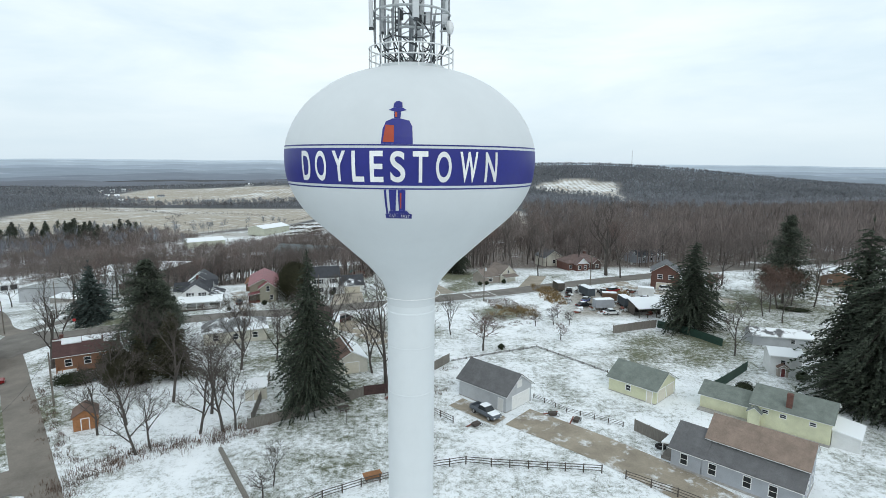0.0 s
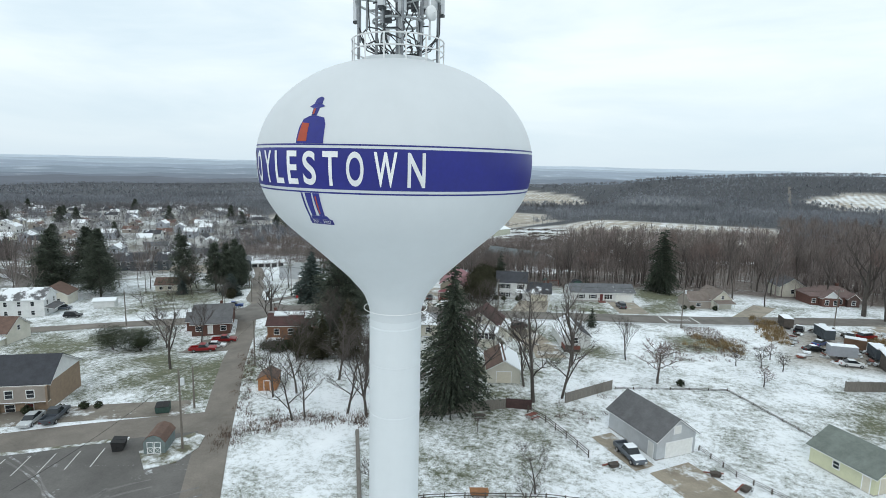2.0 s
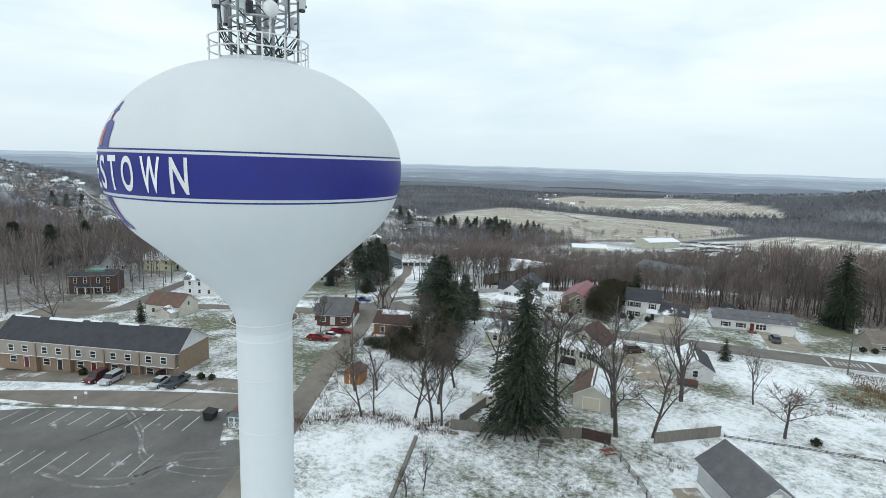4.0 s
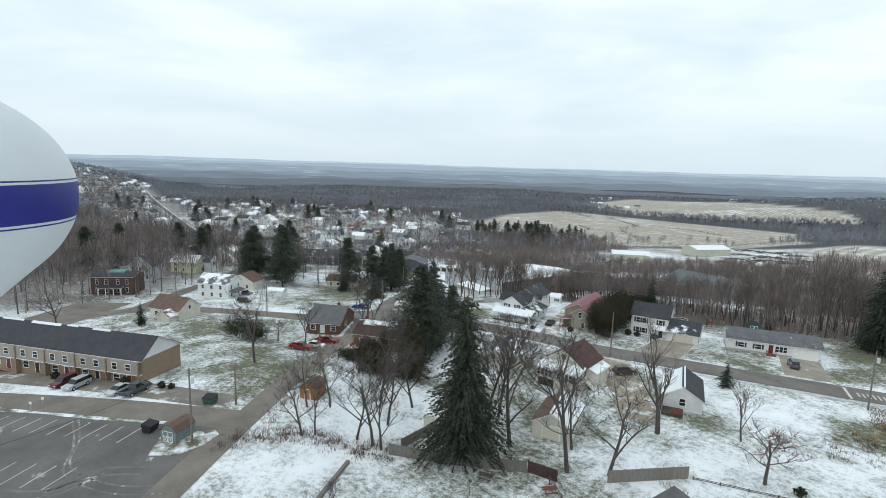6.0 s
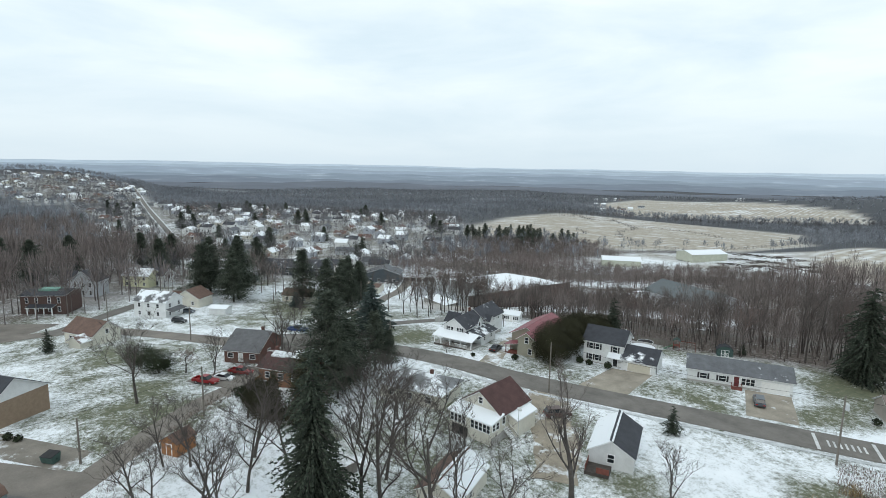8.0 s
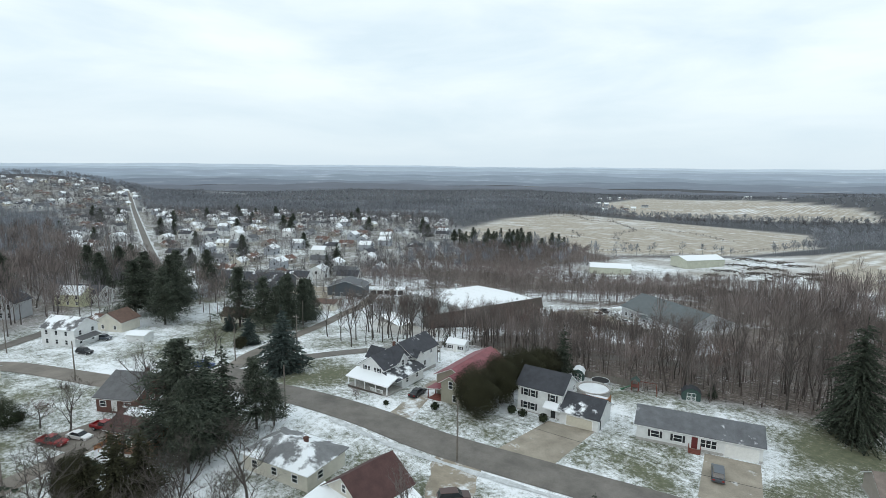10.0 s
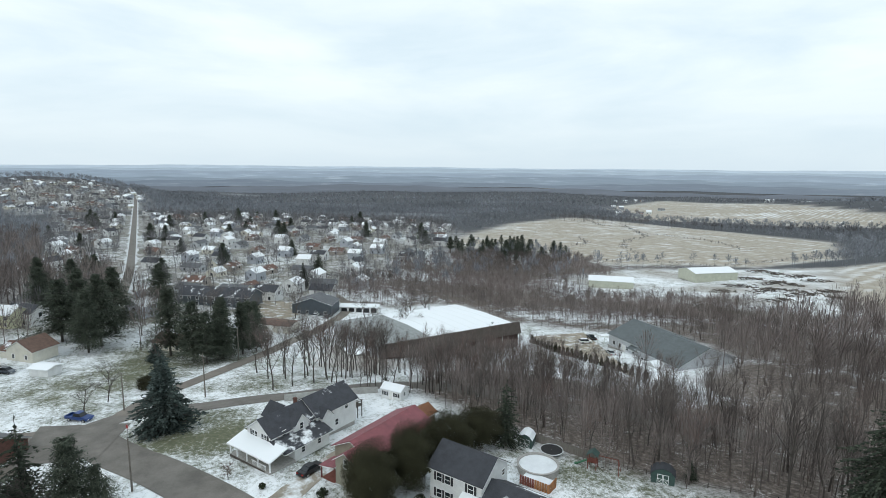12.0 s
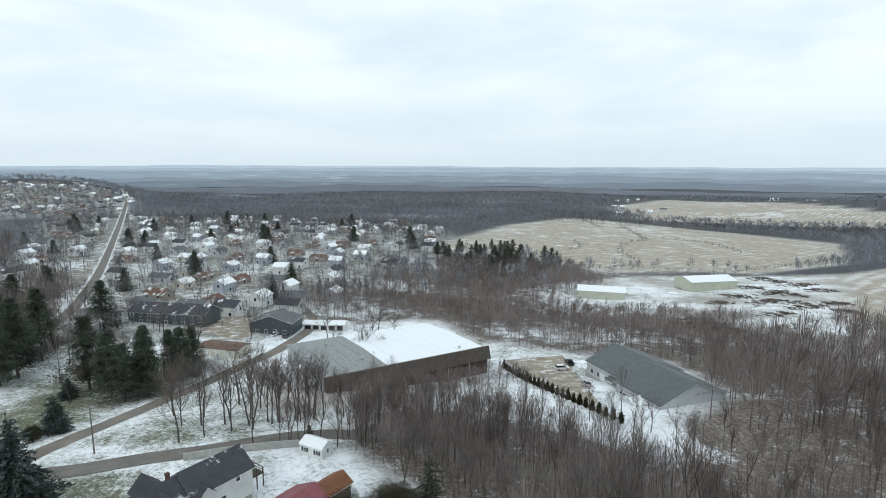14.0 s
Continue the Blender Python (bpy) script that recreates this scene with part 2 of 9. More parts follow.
# greyed, paled copy of the bare woods with thin haze painted in
M_HAZEDWOODS = foliage("hazed_bare_woods", (0.12, 0.116, 0.123), (0.188, 0.181, 0.188), 0.006)
M_SPRUCE = foliage("spruce_needles", (0.026, 0.033, 0.026), (0.064, 0.077, 0.056), 0.7)
M_PINE = foliage("pine_needles", (0.046, 0.056, 0.046), (0.10, 0.116, 0.087), 0.7)
M_BLUE_SPRUCE = foliage("blue_spruce_needles", (0.034, 0.046, 0.043), (0.078, 0.10, 0.092), 0.7)
M_CEDAR = foliage("cedar_foliage", (0.036, 0.036, 0.021), (0.052, 0.051, 0.03), 0.5)
M_YEW = foliage("yew_foliage", (0.02, 0.027, 0.017), (0.046, 0.056, 0.032), 0.9)
M_FENCE = mottled("weathered_boards", (0.19, 0.175, 0.155), 0.85, 0, 1.5, 0.3, 0.01, "Object", (6, 6, 0.5))
M_RAIL = mottled("dark_split_rail", (0.085, 0.072, 0.062), 0.9, 0, 2, 0.3)
M_REDFENCE = mottled("dark_red_boards", (0.055, 0.03, 0.028), 0.8, 0, 2, 0.3)
M_GREENFENCE = mottled("green_screen_mesh", (0.018, 0.05, 0.036), 0.7, 0, 2, 0.3)
M_POLE = mottled("utility_pole_wood", (0.17, 0.15, 0.13), 0.9, 0, 2, 0.25)
M_BRICK = mottled("red_brick", (0.125, 0.06, 0.047), 0.85, 0, 2, 0.25, 0.01)
M_TANBRICK = mottled("tan_brick", (0.275, 0.20, 0.14), 0.85, 0, 1.5, 0.12, 0.01)
M_DARKBRICK = mottled("dark_red_brick", (0.092, 0.058, 0.05), 0.85, 0, 2, 0.25, 0.01)
M_FOUND = mottled("grey_block", (0.36, 0.35, 0.33), 0.9, 0, 2, 0.2, 0.01)
M_BLACK = plain("black_rubber", (0.02, 0.02, 0.021), 0.8)
M_DECK = mottled("red_stained_deck", (0.19, 0.062, 0.045), 0.8, 0, 2, 0.25)
M_CEDARWOOD = mottled("orange_cedar_boards", (0.31, 0.14, 0.058), 0.8, 0, 2, 0.25)
M_SNOWTOP = mottled("lying_snow", (0.80, 0.83, 0.86), 0.9, 0, 0.7, 0.07, 0.03)


# ---- mesh making ----
class Shape:
    """Collects corners and faces for one mesh."""

    def __init__(self):
        self.v, self.f = [], []

    def add(self, verts, faces):
        k = len(self.v)
        self.v += [tuple(p) for p in verts]
        self.f += [tuple(i + k for i in q) for q in faces]
        return self

    def box(self, x0, y0, z0, x1, y1, z1):
        return self.add([(x0, y0, z0), (x1, y0, z0), (x1, y1, z0), (x0, y1, z0), (x0, y0, z1), (x1, y0, z1), (x1, y1, z1), (x0, y1, z1)],
                        [(3, 2, 1, 0), (4, 5, 6, 7), (0, 1, 5, 4), (1, 2, 6, 5), (2, 3, 7, 6), (3, 0, 4, 7)])

    def prism(self, outline, lift):
        """An outline of points, swept along the vector lift."""
        k, n = Vector(lift), len(outline)
        pts = [Vector(p) for p in outline]
        return self.add(pts + [p + k for p in pts], [tuple(range(n))[::-1], tuple(range(n, 2 * n))] + [(i, (i + 1) % n, n + (i + 1) % n, n + i) for i in range(n)])

    def tube(self, path, radii, sides=6, cap=True):
        path = [Vector(p) for p in path]
        rings = []
        for i, p in enumerate(path):
            d = (path[min(i + 1, len(path) - 1)] - path[max(i - 1, 0)])
            d = d.normalized() if d.length > 1e-6 else Vector((0, 0, 1))
            a = d.orthogonal().normalized() if abs(d.z) < 0.9 else Vector((1, 0, 0)).cross(d).normalized()
            c = d.cross(a)
            r = radii[i] if hasattr(radii, "__len__") else radii
            rings.append([p + (a * math.cos(6.28319 * j / sides) + c * math.sin(6.28319 * j / sides)) * r for j in range(sides)])
        faces = [(i * sides + j, i * sides + (j + 1) % sides, (i + 1) * sides + (j + 1) % sides, (i + 1) * sides + j) for i in range(len(path) - 1) for j in range(sides)]
        if cap:
            faces += [tuple(range(sides))[::-1], tuple(range((len(path) - 1) * sides, len(path) * sides))]
        return self.add([q for r in rings for q in r], faces)

    def spike(self, a, b, r):
        """A three-sided twig that ends in a point."""
        a, b = Vector(a), Vector(b)
        d = (b - a).normalized()
        u = d.orthogonal().normalized() * r
        w = d.cross(u)
        return self.add([a + u, a - u * 0.5 + w * 0.87, a - u * 0.5 - w * 0.87, b], [(0, 1, 3), (1, 2, 3), (2, 0, 3)])

    def lathe(self, profile, sides=48, close=False):
        vs = [(r * math.cos(6.28319 * j / sides), r * math.sin(6.28319 * j / sides), z) for r, z in profile for j in range(sides)]
        fs = [(i * sides + j, i * sides + (j + 1) % sides, (i + 1) * sides + (j + 1) % sides, (i + 1) * sides + j) for i in range(len(profile) - 1) for j in range(sides)]
        if close:
            fs += [tuple(range(sides))[::-1], tuple(range((len(profile) - 1) * sides, len(profile) * sides))]
        return self.add(vs, fs)

    def mesh(self, name, mat, soft=False):
        me = bpy.data.meshes.new(name)
        me.from_pydata(self.v, [], self.f)
        me.materials.append(mat)
        if soft:
            me.polygons.foreach_set("use_smooth", [True] * len(me.polygons))
        me.update()
        return me


def thing(name, x, y, turn=0.0, z=None, label="", category="", group="", kind=""):
    """An Empty at the base of a thing, on the ground unless z is given."""
    e = new(name)
    e.matrix_basis = pose(x, y, float(land(x, y)) if z is None else z, 0, 0, turn)
    return tagged(e, label, category, group, kind)


def part(name, shape, mat, parent, label="", soft=False):
    ob = new(name, shape.mesh(name, mat, soft))
    ob.parent = parent
    if label:
        tagged(ob, label)
    return ob


def solo(name, shape, mat, m, label="", category="", group="", kind="", soft=False):
    ob = new(name, shape.mesh(name, mat, soft))
    ob.matrix_basis = m
    return tagged(ob, label, category, group, kind)


# ---- ground, roads and paving ----
def inside(px, py, poly, soft):
    """How far points lie inside a polygon, 0 to 1, with a soft edge in metres."""
    poly = np.array(poly, float)
    far = np.full(px.shape, 1e9)
    ins = np.zeros(px.shape, bool)
    for (ax, ay), (bx, by) in zip(poly, np.roll(poly, -1, 0)):
        dx, dy = bx - ax, by - ay
        k = np.clip(((px - ax) * dx + (py - ay) * dy) / (dx * dx + dy * dy), 0, 1)
        far = np.minimum(far, np.hypot(px - ax - k * dx, py - ay - k * dy))
        with np.errstate(divide="ignore", invalid="ignore"):
            ins ^= ((ay > py) != (by > py)) & (px < dx * (py - ay) / (dy if dy else 1e-9) + ax)
    return np.clip(0.5 + np.where(ins, far, -far) / (2 * soft), 0, 1)


WOOD_NEAR = [(-84, 186), (-62, 186), (-34, 190), (-20, 196), (-6, 206), (20, 214), (70, 225), (130, 250), (170, 320), (60, 330), (-20, 296), (-48, 246), (-84, 236), (-98, 205)]
WOOD_BEYOND = [(-150, 284), (-100, 306), (-60, 318), (-20, 322), (40, 340), (60, 380), (-60, 366), (-100, 380), (-150, 372), (-190, 420), (-250, 460), (-300, 430), (-320, 330), (-260, 290), (-225, 262), (-190, 292)]
WOOD_STRIP = [(-238, 330), (-180, 380), (-119, 348), (-87, 340), (-61, 334), (-20, 345), (30, 350), (60, 320), (-13, 267), (-31, 270), (-42, 282), (-80, 302), (-98, 293), (-128, 288), (-176, 294), (-194, 297), (-204, 252), (-228, 238), (-284, 272), (-260, 330)]
TOWN = [(-860, 150), (-560, 120), (-290, 120), (-225, 60), (-205, 210), (-215, 255), (-300, 320), (-350, 400), (-470, 520), (-640, 600), (-800, 430)]
FIELDS = [[(-383, 418), (-462, 540), (-560, 700), (-615, 899), (-400, 915), (-211, 895), (-131, 653), (-154, 547), (-186, 526), (-225, 465), (-300, 470)],
          [(-640, 1100), (-760, 1210), (-900, 1680), (-500, 1450), (-230, 1240), (-180, 1130), (-420, 1090), (-540, 1010)],
          [(-70, 440), (-30, 420), (80, 470), (90, 640), (-90, 640), (-110, 560)]]
FIELD_SNOW = [(190, 1190), (290, 1275), (385, 1225), (345, 1075), (330, 930), (312, 835), (298, 930), (300, 1070), (235, 1095)]
HILL_TOWN = [(-880, 110), (-900, 260), (-1150, 300), (-1400, 250), (-1380, 90), (-1100, 70)]
YARD = [(-215, 400), (-150, 376), (-100, 384), (-62, 366), (-40, 420), (-70, 470), (-110, 570), (-160, 520), (-200, 470)]
NEAR_TOWN = [(-330, -200), (330, -200), (330, 160), (130, 198), (60, 207), (0, 204), (-30, 193), (-85, 186), (-100, 204), (-84, 236), (-48, 246), (-52, 300), (-95, 306), (-150, 284), (-190, 290), (-225, 262), (-330, 180)]

s_axis = np.linspace(-1, 1, 330)
gx = -60 + 4850 * np.sinh(5.6 * s_axis) / np.sinh(5.6)
gy = 130 + 4850 * np.sinh(5.6 * s_axis) / np.sinh(5.6)
GX, GY = np.meshgrid(gx, gy)
GZ = land(GX, GY)
npts = len(s_axis)
idx = np.arange(npts * npts).reshape(npts, npts)
quads = np.stack([idx[:-1, :-1], idx[:-1, 1:], idx[1:, 1:], idx[1:, :-1]], -1).reshape(-1, 4)
ground_mesh = bpy.data.meshes.new("ground")
ground_mesh.from_pydata(np.stack([GX, GY, GZ], -1).reshape(-1, 3).tolist(), [], quads.tolist())
ground_mesh.polygons.foreach_set("use_smooth", [True] * len(ground_mesh.polygons))
ground_mesh.materials.append(M_GROUND)


def wobble(x, y, k):
    return np.sin(x / k + 1.3 * np.sin(y / k * 0.7)) * np.cos(y / k * 1.3 + 0.8)


near_town = inside(GX, GY, NEAR_TOWN, 4)
town = np.maximum(inside(GX, GY, TOWN, 15), inside(GX, GY, HILL_TOWN, 20))
yard = inside(GX, GY, YARD, 5)
fields = np.max([inside(GX, GY, f, 8) for f in FIELDS + [FIELD_SNOW]], 0)
patchy = np.clip(wobble(GX, GY, 170) * 2.2 - 1.85, 0, 1) * 0.8 * (np.hypot(GX, GY) > 700)
wood = np.clip(1 - np.maximum.reduce([near_town, town, yard, fields]), 0, 1)
wood = np.maximum.reduce([wood, inside(GX, GY, WOOD_NEAR, 3), inside(GX, GY, WOOD_STRIP, 3), 0.52 * town, 0.75 * inside(GX, GY, [(-100, 234), (-58, 226), (-20, 230), (-20, 300), (-40, 290), (-44, 256), (-58, 236), (-98, 246)], 2), 0.8 * inside(GX, GY, [(-330, 0), (-205, 20), (-178, 50), (-190, 84), (-212, 108), (-330, 125)], 6)])
masks = {
    "wood": wood,
    "wood_snow": np.clip(0.10 + 0.40 * wobble(GX + 30, GY, 23) - 0.6 * inside(GX, GY, [(-330, 0), (-205, 20), (-178, 50), (-190, 84), (-212, 108), (-330, 125)], 6) - 0.6 * inside(GX, GY, [(-40, 186), (60, 203), (170, 238), (170, 330), (60, 335), (-8, 292), (-26, 240)], 8) + 0.75 * inside(GX, GY, [(-98, 205), (-84, 222), (-40, 236), (-30, 246), (-48, 252), (-100, 262), (-112, 240)], 4), 0, 1) * (np.hypot(GX, GY) < 700) + patchy,
    "field": fields,
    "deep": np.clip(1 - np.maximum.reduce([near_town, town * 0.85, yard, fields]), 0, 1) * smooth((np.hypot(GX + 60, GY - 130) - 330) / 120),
    "far_snow": np.clip(patchy, 0, 1),
    "field_snow": np.maximum(0.45 * inside(GX, GY, FIELD_SNOW, 20), 0.3 * np.clip(wobble(GX, GY, 90), 0, 1)),
    "thin": np.clip(0.38 * inside(GX, GY, [(-22, 62), (-4, 66), (-2, 92), (-24, 92), (-30, 76)], 5) + 0.7 * inside(GX, GY, [(34, 100), (62, 104), (66, 128), (40, 121)], 4)
                    + 0.5 * inside(GX, GY, [(-76, 66), (-56, 66), (-62, 84), (-90, 80)], 4) + 0.45 * inside(GX, GY, [(-46, 141), (-6, 156), (-10, 172), (-34, 162), (-48, 152)], 3) + 0.8 * inside(GX, GY, [(3, 164), (12, 168), (14, 196), (-2, 200)], 3)
                    + 0.25 * inside(GX, GY, [(-112, 142), (-100, 150), (-98, 176), (-112, 188), (-142, 182), (-128, 160)], 4) + 0.6 * inside(GX, GY, [(-175, 135), (-130, 130), (-140, 165), (-175, 172)], 6) + 0.5 * inside(GX, GY, [(-44, 180), (-22, 179), (2, 186), (20, 200), (22, 216), (-6, 206), (-34, 191)], 3) + 0.3 * inside(GX, GY, [(-86, 128), (-78, 132), (-70, 140), (-84, 146)], 3) + 0.38 * town + 0.28 * inside(GX, GY, [(-92, 124), (-60, 138), (-62, 148), (-84, 150), (-92, 160), (-98, 140)], 3) + 0.4 * inside(GX, GY, [(-200, 40), (-110, 60), (-110, 100), (-160, 84), (-200, 110)], 8) + 0.32 * inside(GX, GY, [(-76, 57), (-112, 67), (-130, 78), (-111, 101), (-84, 94), (-60, 81), (-58, 65)], 5) + 0.4 * inside(GX, GY, [(-144, 106), (-114, 122), (-130, 150), (-160, 145), (-156, 124)], 5)
                    + 0.75 * inside(GX, GY, [(12, 132), (24, 138), (20, 148), (8, 142)], 2) + 0.5 * inside(GX, GY, [(-50, 92), (-12, 96), (-3, 124), (-20, 134), (-48, 126)], 5) + 0.6 * inside(GX, GY, [(66, 118), (130, 110), (140, 185), (74, 160)], 8) + 0.35 * inside(GX, GY, [(-96, 130), (-84, 124), (-76, 132), (-72, 146), (-86, 152), (-97, 146)], 3) + 0.08 * inside(GX, GY, [(-150, 108), (-112, 108), (-104, 124), (-126, 142), (-150, 140)], 6), 0, 1),
    "dirt": np.clip(0.6 * yard * np.clip(0.4 + wobble(GX, GY, 13) * 1.2, 0, 1) + 0.7 * inside(GX, GY, [(-146, 192), (-120, 178), (-102, 186), (-108, 203), (-124, 206), (-156, 214)], 5) + 0.75 * inside(GX, GY, [(34, 136), (58, 138), (58, 166), (36, 164)], 4), 0, 1),
}
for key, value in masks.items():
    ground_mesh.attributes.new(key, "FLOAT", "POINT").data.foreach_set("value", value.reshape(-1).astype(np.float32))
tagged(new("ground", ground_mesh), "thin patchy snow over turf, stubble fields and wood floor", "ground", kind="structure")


def spline(points, step=2.5):
    """Points along a smooth line through the given ones."""
    p = [Vector((*q, 0)) for q in points]
    p = [p[0] * 2 - p[1]] + p + [p[-1] * 2 - p[-2]]
    out = []
    for a, b, c, d in zip(p, p[1:], p[2:], p[3:]):
        k = max(1, int((c - b).length / step))
        for i in range(k):
            t = i / k
            out.append(0.5 * (2 * b + (c - a) * t + (2 * a - 5 * b + 4 * c - d) * t * t + (3 * b - a - 3 * c + d) * t ** 3))
    return out + [p[-2]]


def ribbon(points, width, lift, step=2.5, ragged=0.0):
    """A strip of paving that follows the ground."""
    path, s, across = spline(points, step), Shape(), 4
    rows = []
    for i, q in enumerate(path):
        d = (path[min(i + 1, len(path) - 1)] - path[max(i - 1, 0)]).normalized()
        side = Vector((-d.y, d.x, 0))
        w = width * (1 + ragged * math.sin(i * 1.7) * math.cos(i * 0.61))
        for j in range(across + 1):
            v = q + side * w * (j / across - 0.5)
            rows.append((v.x, v.y, float(land(v.x, v.y)) + lift))
    k = across + 1
    return s.add(rows, [(i * k + j, (i + 1) * k + j, (i + 1) * k + j + 1, i * k + j + 1) for i in range(len(path) - 1) for j in range(across)])


def slab(a, b, c, d, lift, step=2.5):
    """Four-cornered paving that follows the ground."""
    a, b, c, d = (Vector((*q, 0)) for q in (a, b, c, d))
    nu, nv = max(1, int((b - a).length / step)), max(1, int((d - a).length / step))
    vs = []
    for i in range(nu + 1):
        for j in range(nv + 1):
            u, v = i / nu, j / nv
            q = a * (1 - u) * (1 - v) + b * u * (1 - v) + c * u * v + d * (1 - u) * v
            vs.append((q.x, q.y, float(land(q.x, q.y)) + lift))
    k = nv + 1
    return Shape().add(vs, [(i * k + j, (i + 1) * k + j, (i + 1) * k + j + 1, i * k + j + 1) for i in range(nu) for j in range(nv)])


def paving(name, shape, mat, label, category="road"):
    me = shape.mesh(name, mat, True)
    return tagged(new(name, me), label, category, kind="structure")


ROAD_NORTH = [(-97, 121), (-84, 124.5), (-70, 130), (-54, 135.5), (-38, 139.5), (-15, 148.5), (3, 156), (20, 163.5), (40, 174), (75, 190), (130, 212), (220, 240)]
LANE = [(-20, 24), (-30, 38), (-36, 45.5), (-44, 54.5), (-53, 65), (-62, 75.5), (-74, 89.5), (-88, 106), (-100, 119)]
CROSS = [(-99, 119), (-103.5, 130), (-99.5, 142), (-97, 153), (-94, 163), (-91, 180), (-84, 191), (-72, 199), (-58, 205), (-46, 213), (-28, 224), (0, 240), (40, 262)]
WEST = [(-99, 119), (-106, 108), (-114, 101), (-150, 83), (-159, 66), (-158, 40), (-150, 0)]
NORTH_WEST = [(-104, 128), (-114, 136), (-128, 152), (-147, 173), (-164, 190), (-183, 212), (-215, 238), (-270, 250)]
TOWN_STREET = [(-158, 68), (-184, 92), (-205, 112), (-250, 140), (-334, 159), (-520, 188), (-849, 238), (-1138, 282), (-1300, 300), (-1420, 312)]
paving("road_north", ribbon(ROAD_NORTH, 7.8, 0.05), M_ROAD, "grey asphalt residential road, wet and clear of snow")
paving("road_lane", ribbon(LANE, 4.6, 0.06), M_LANE, "narrow worn tarmac lane with muddy edges")
paving("road_cross", ribbon(CROSS, 6.0, 0.07), M_ROAD, "grey asphalt side road")
paving("road_west", ribbon(WEST, 7.0, 0.08), M_LANE, "brownish tarmac street along snowy lots")
paving("road_north_west", ribbon(NORTH_WEST, 4.6, 0.09), M_LANE, "narrow asphalt road past the sheds")
paving("street_verge", ribbon(TOWN_STREET[3:], 8.2, 0.07, 8, 0.35), M_VERGE, "snowy verges along the straight street", "verge")
paving("road_town", ribbon(TOWN_STREET, 5.2, 0.12, 8), M_ROAD, "long straight street that climbs the far hill")
paving("verge", ribbon([(-58, 129.5), (-40, 133.5), (-16, 142.6), (2, 150.3), (20, 158), (40, 168.6)], 1.1, 0.07, 2.5, 0.5), M_VERGE, "line of ploughed snow beside the road", "verge")
paving("car_park", slab((-96, 12), (-22, 26), (-43, 53), (-79, 33.5), 0.05), M_LOT, "dark tarmac car park with painted stalls", "car park")
paving("car_park", slab((-79, 33.5), (-43, 53), (-49, 60.5), (-57.6, 53.0), 0.052), M_LOT, "dark tarmac car park beside the lane", "car park")
for k, line in enumerate((((-68, 43), (-59.5, 42), (-52, 40), (-44, 43.5), (-39.5, 49)), ((-47.2, 36.6), (-49.2, 39.8), (-48.5, 44), (-46.1, 47.5)), ((-58, 30), (-51, 33), (-47.5, 38), (-49, 44)))):
    for off in (0.0, 1.5):
        paving("snow_track", ribbon([(x + off, y - 0.6 * off) for x, y in line], 0.28 + 0.1 * k, 0.062, 1.0, 0.6), M_TRACK, "thin packed snow left by turning tyres", "snow track")
paving("crossing", slab((-109, 114.5), (-92, 110), (-84, 122), (-98, 129), 0.1), M_ROAD, "wide worn tarmac where lane and streets meet", "road")
paving("street_apron", slab((-164, 38), (-182, 58), (-172, 72), (-142, 44), 0.075), M_LANE, "wide worn tarmac apron where two streets meet", "road")
paving("apartment_drive", slab((-104, 22), (-78, 35.5), (-50, 59), (-54, 64.5), 0.035), M_LANE, "tarmac drive in front of the apartments", "drive")
paving("apartment_forecourt", slab((-106, 28), (-57, 61.5), (-60, 66), (-110, 34), 0.045), M_MUD, "muddy gravel parking strip with snow patches", "forecourt")
paving("driveway", ribbon([(12, 80), (16, 76.5), (22, 71), (28, 64.5), (33, 58), (40, 48)], 7.0, 0.04), M_GRAVEL, "wide tan gravel driveway down from the garage", "driveway")
paving("driveway", slab((1.2, 83.6), (8.0, 77.0), (10.2, 79.6), (3.6, 86.4), 0.045), M_GRAVEL, "gravel strip beside the garage", "driveway")
paving("driveway", slab((-9.2, 172.5), (-3.8, 158.8), (3.8, 162), (-1.8, 175.8), 0.045), M_DRIVE, "pale concrete driveway of the ranch house", "driveway")
paving("driveway", slab((-33, 161.2), (-31, 145.2), (-22, 149), (-25, 164.4), 0.045), M_DRIVE, "pale concrete driveway of the colonial house", "driveway")
paving("driveway", ribbon([(27, 169), (30, 178), (34, 190)], 6, 0.045), M_DRIVE, "pale concrete driveway of the tan house", "driveway")
paving("driveway", ribbon([(-50, 138), (-55, 147), (-60, 157), (-65, 168)], 4.2, 0.045, 2.5, 0.2), M_RUT, "rutted snowy gravel driveway between two houses", "driveway")
paving("driveway", ribbon([(-33, 139), (-25, 130), (-16, 120), (-12, 114)], 7, 0.045, 2.5, 0.2), M_GRAVEL, "bare tan gravel driveway by the bungalow", "driveway")
paving("forecourt", slab((-226, 188), (-196, 199), (-222, 226), (-246, 206), 0.1), M_GRAVEL, "gravel forecourt among the sheds", "forecourt")
paving("forecourt", slab((-122, 270), (-110, 287), (-84, 266), (-58, 243), 0.1), M_GRAVEL, "tan gravel yard between the metal buildings", "forecourt")

paving("road_hill", ribbon([(100, 700), (130, 860), (165, 1100), (190, 1330)], 5, 0.3, 15), M_LANE, "pale snowy road that climbs the wooded hill")

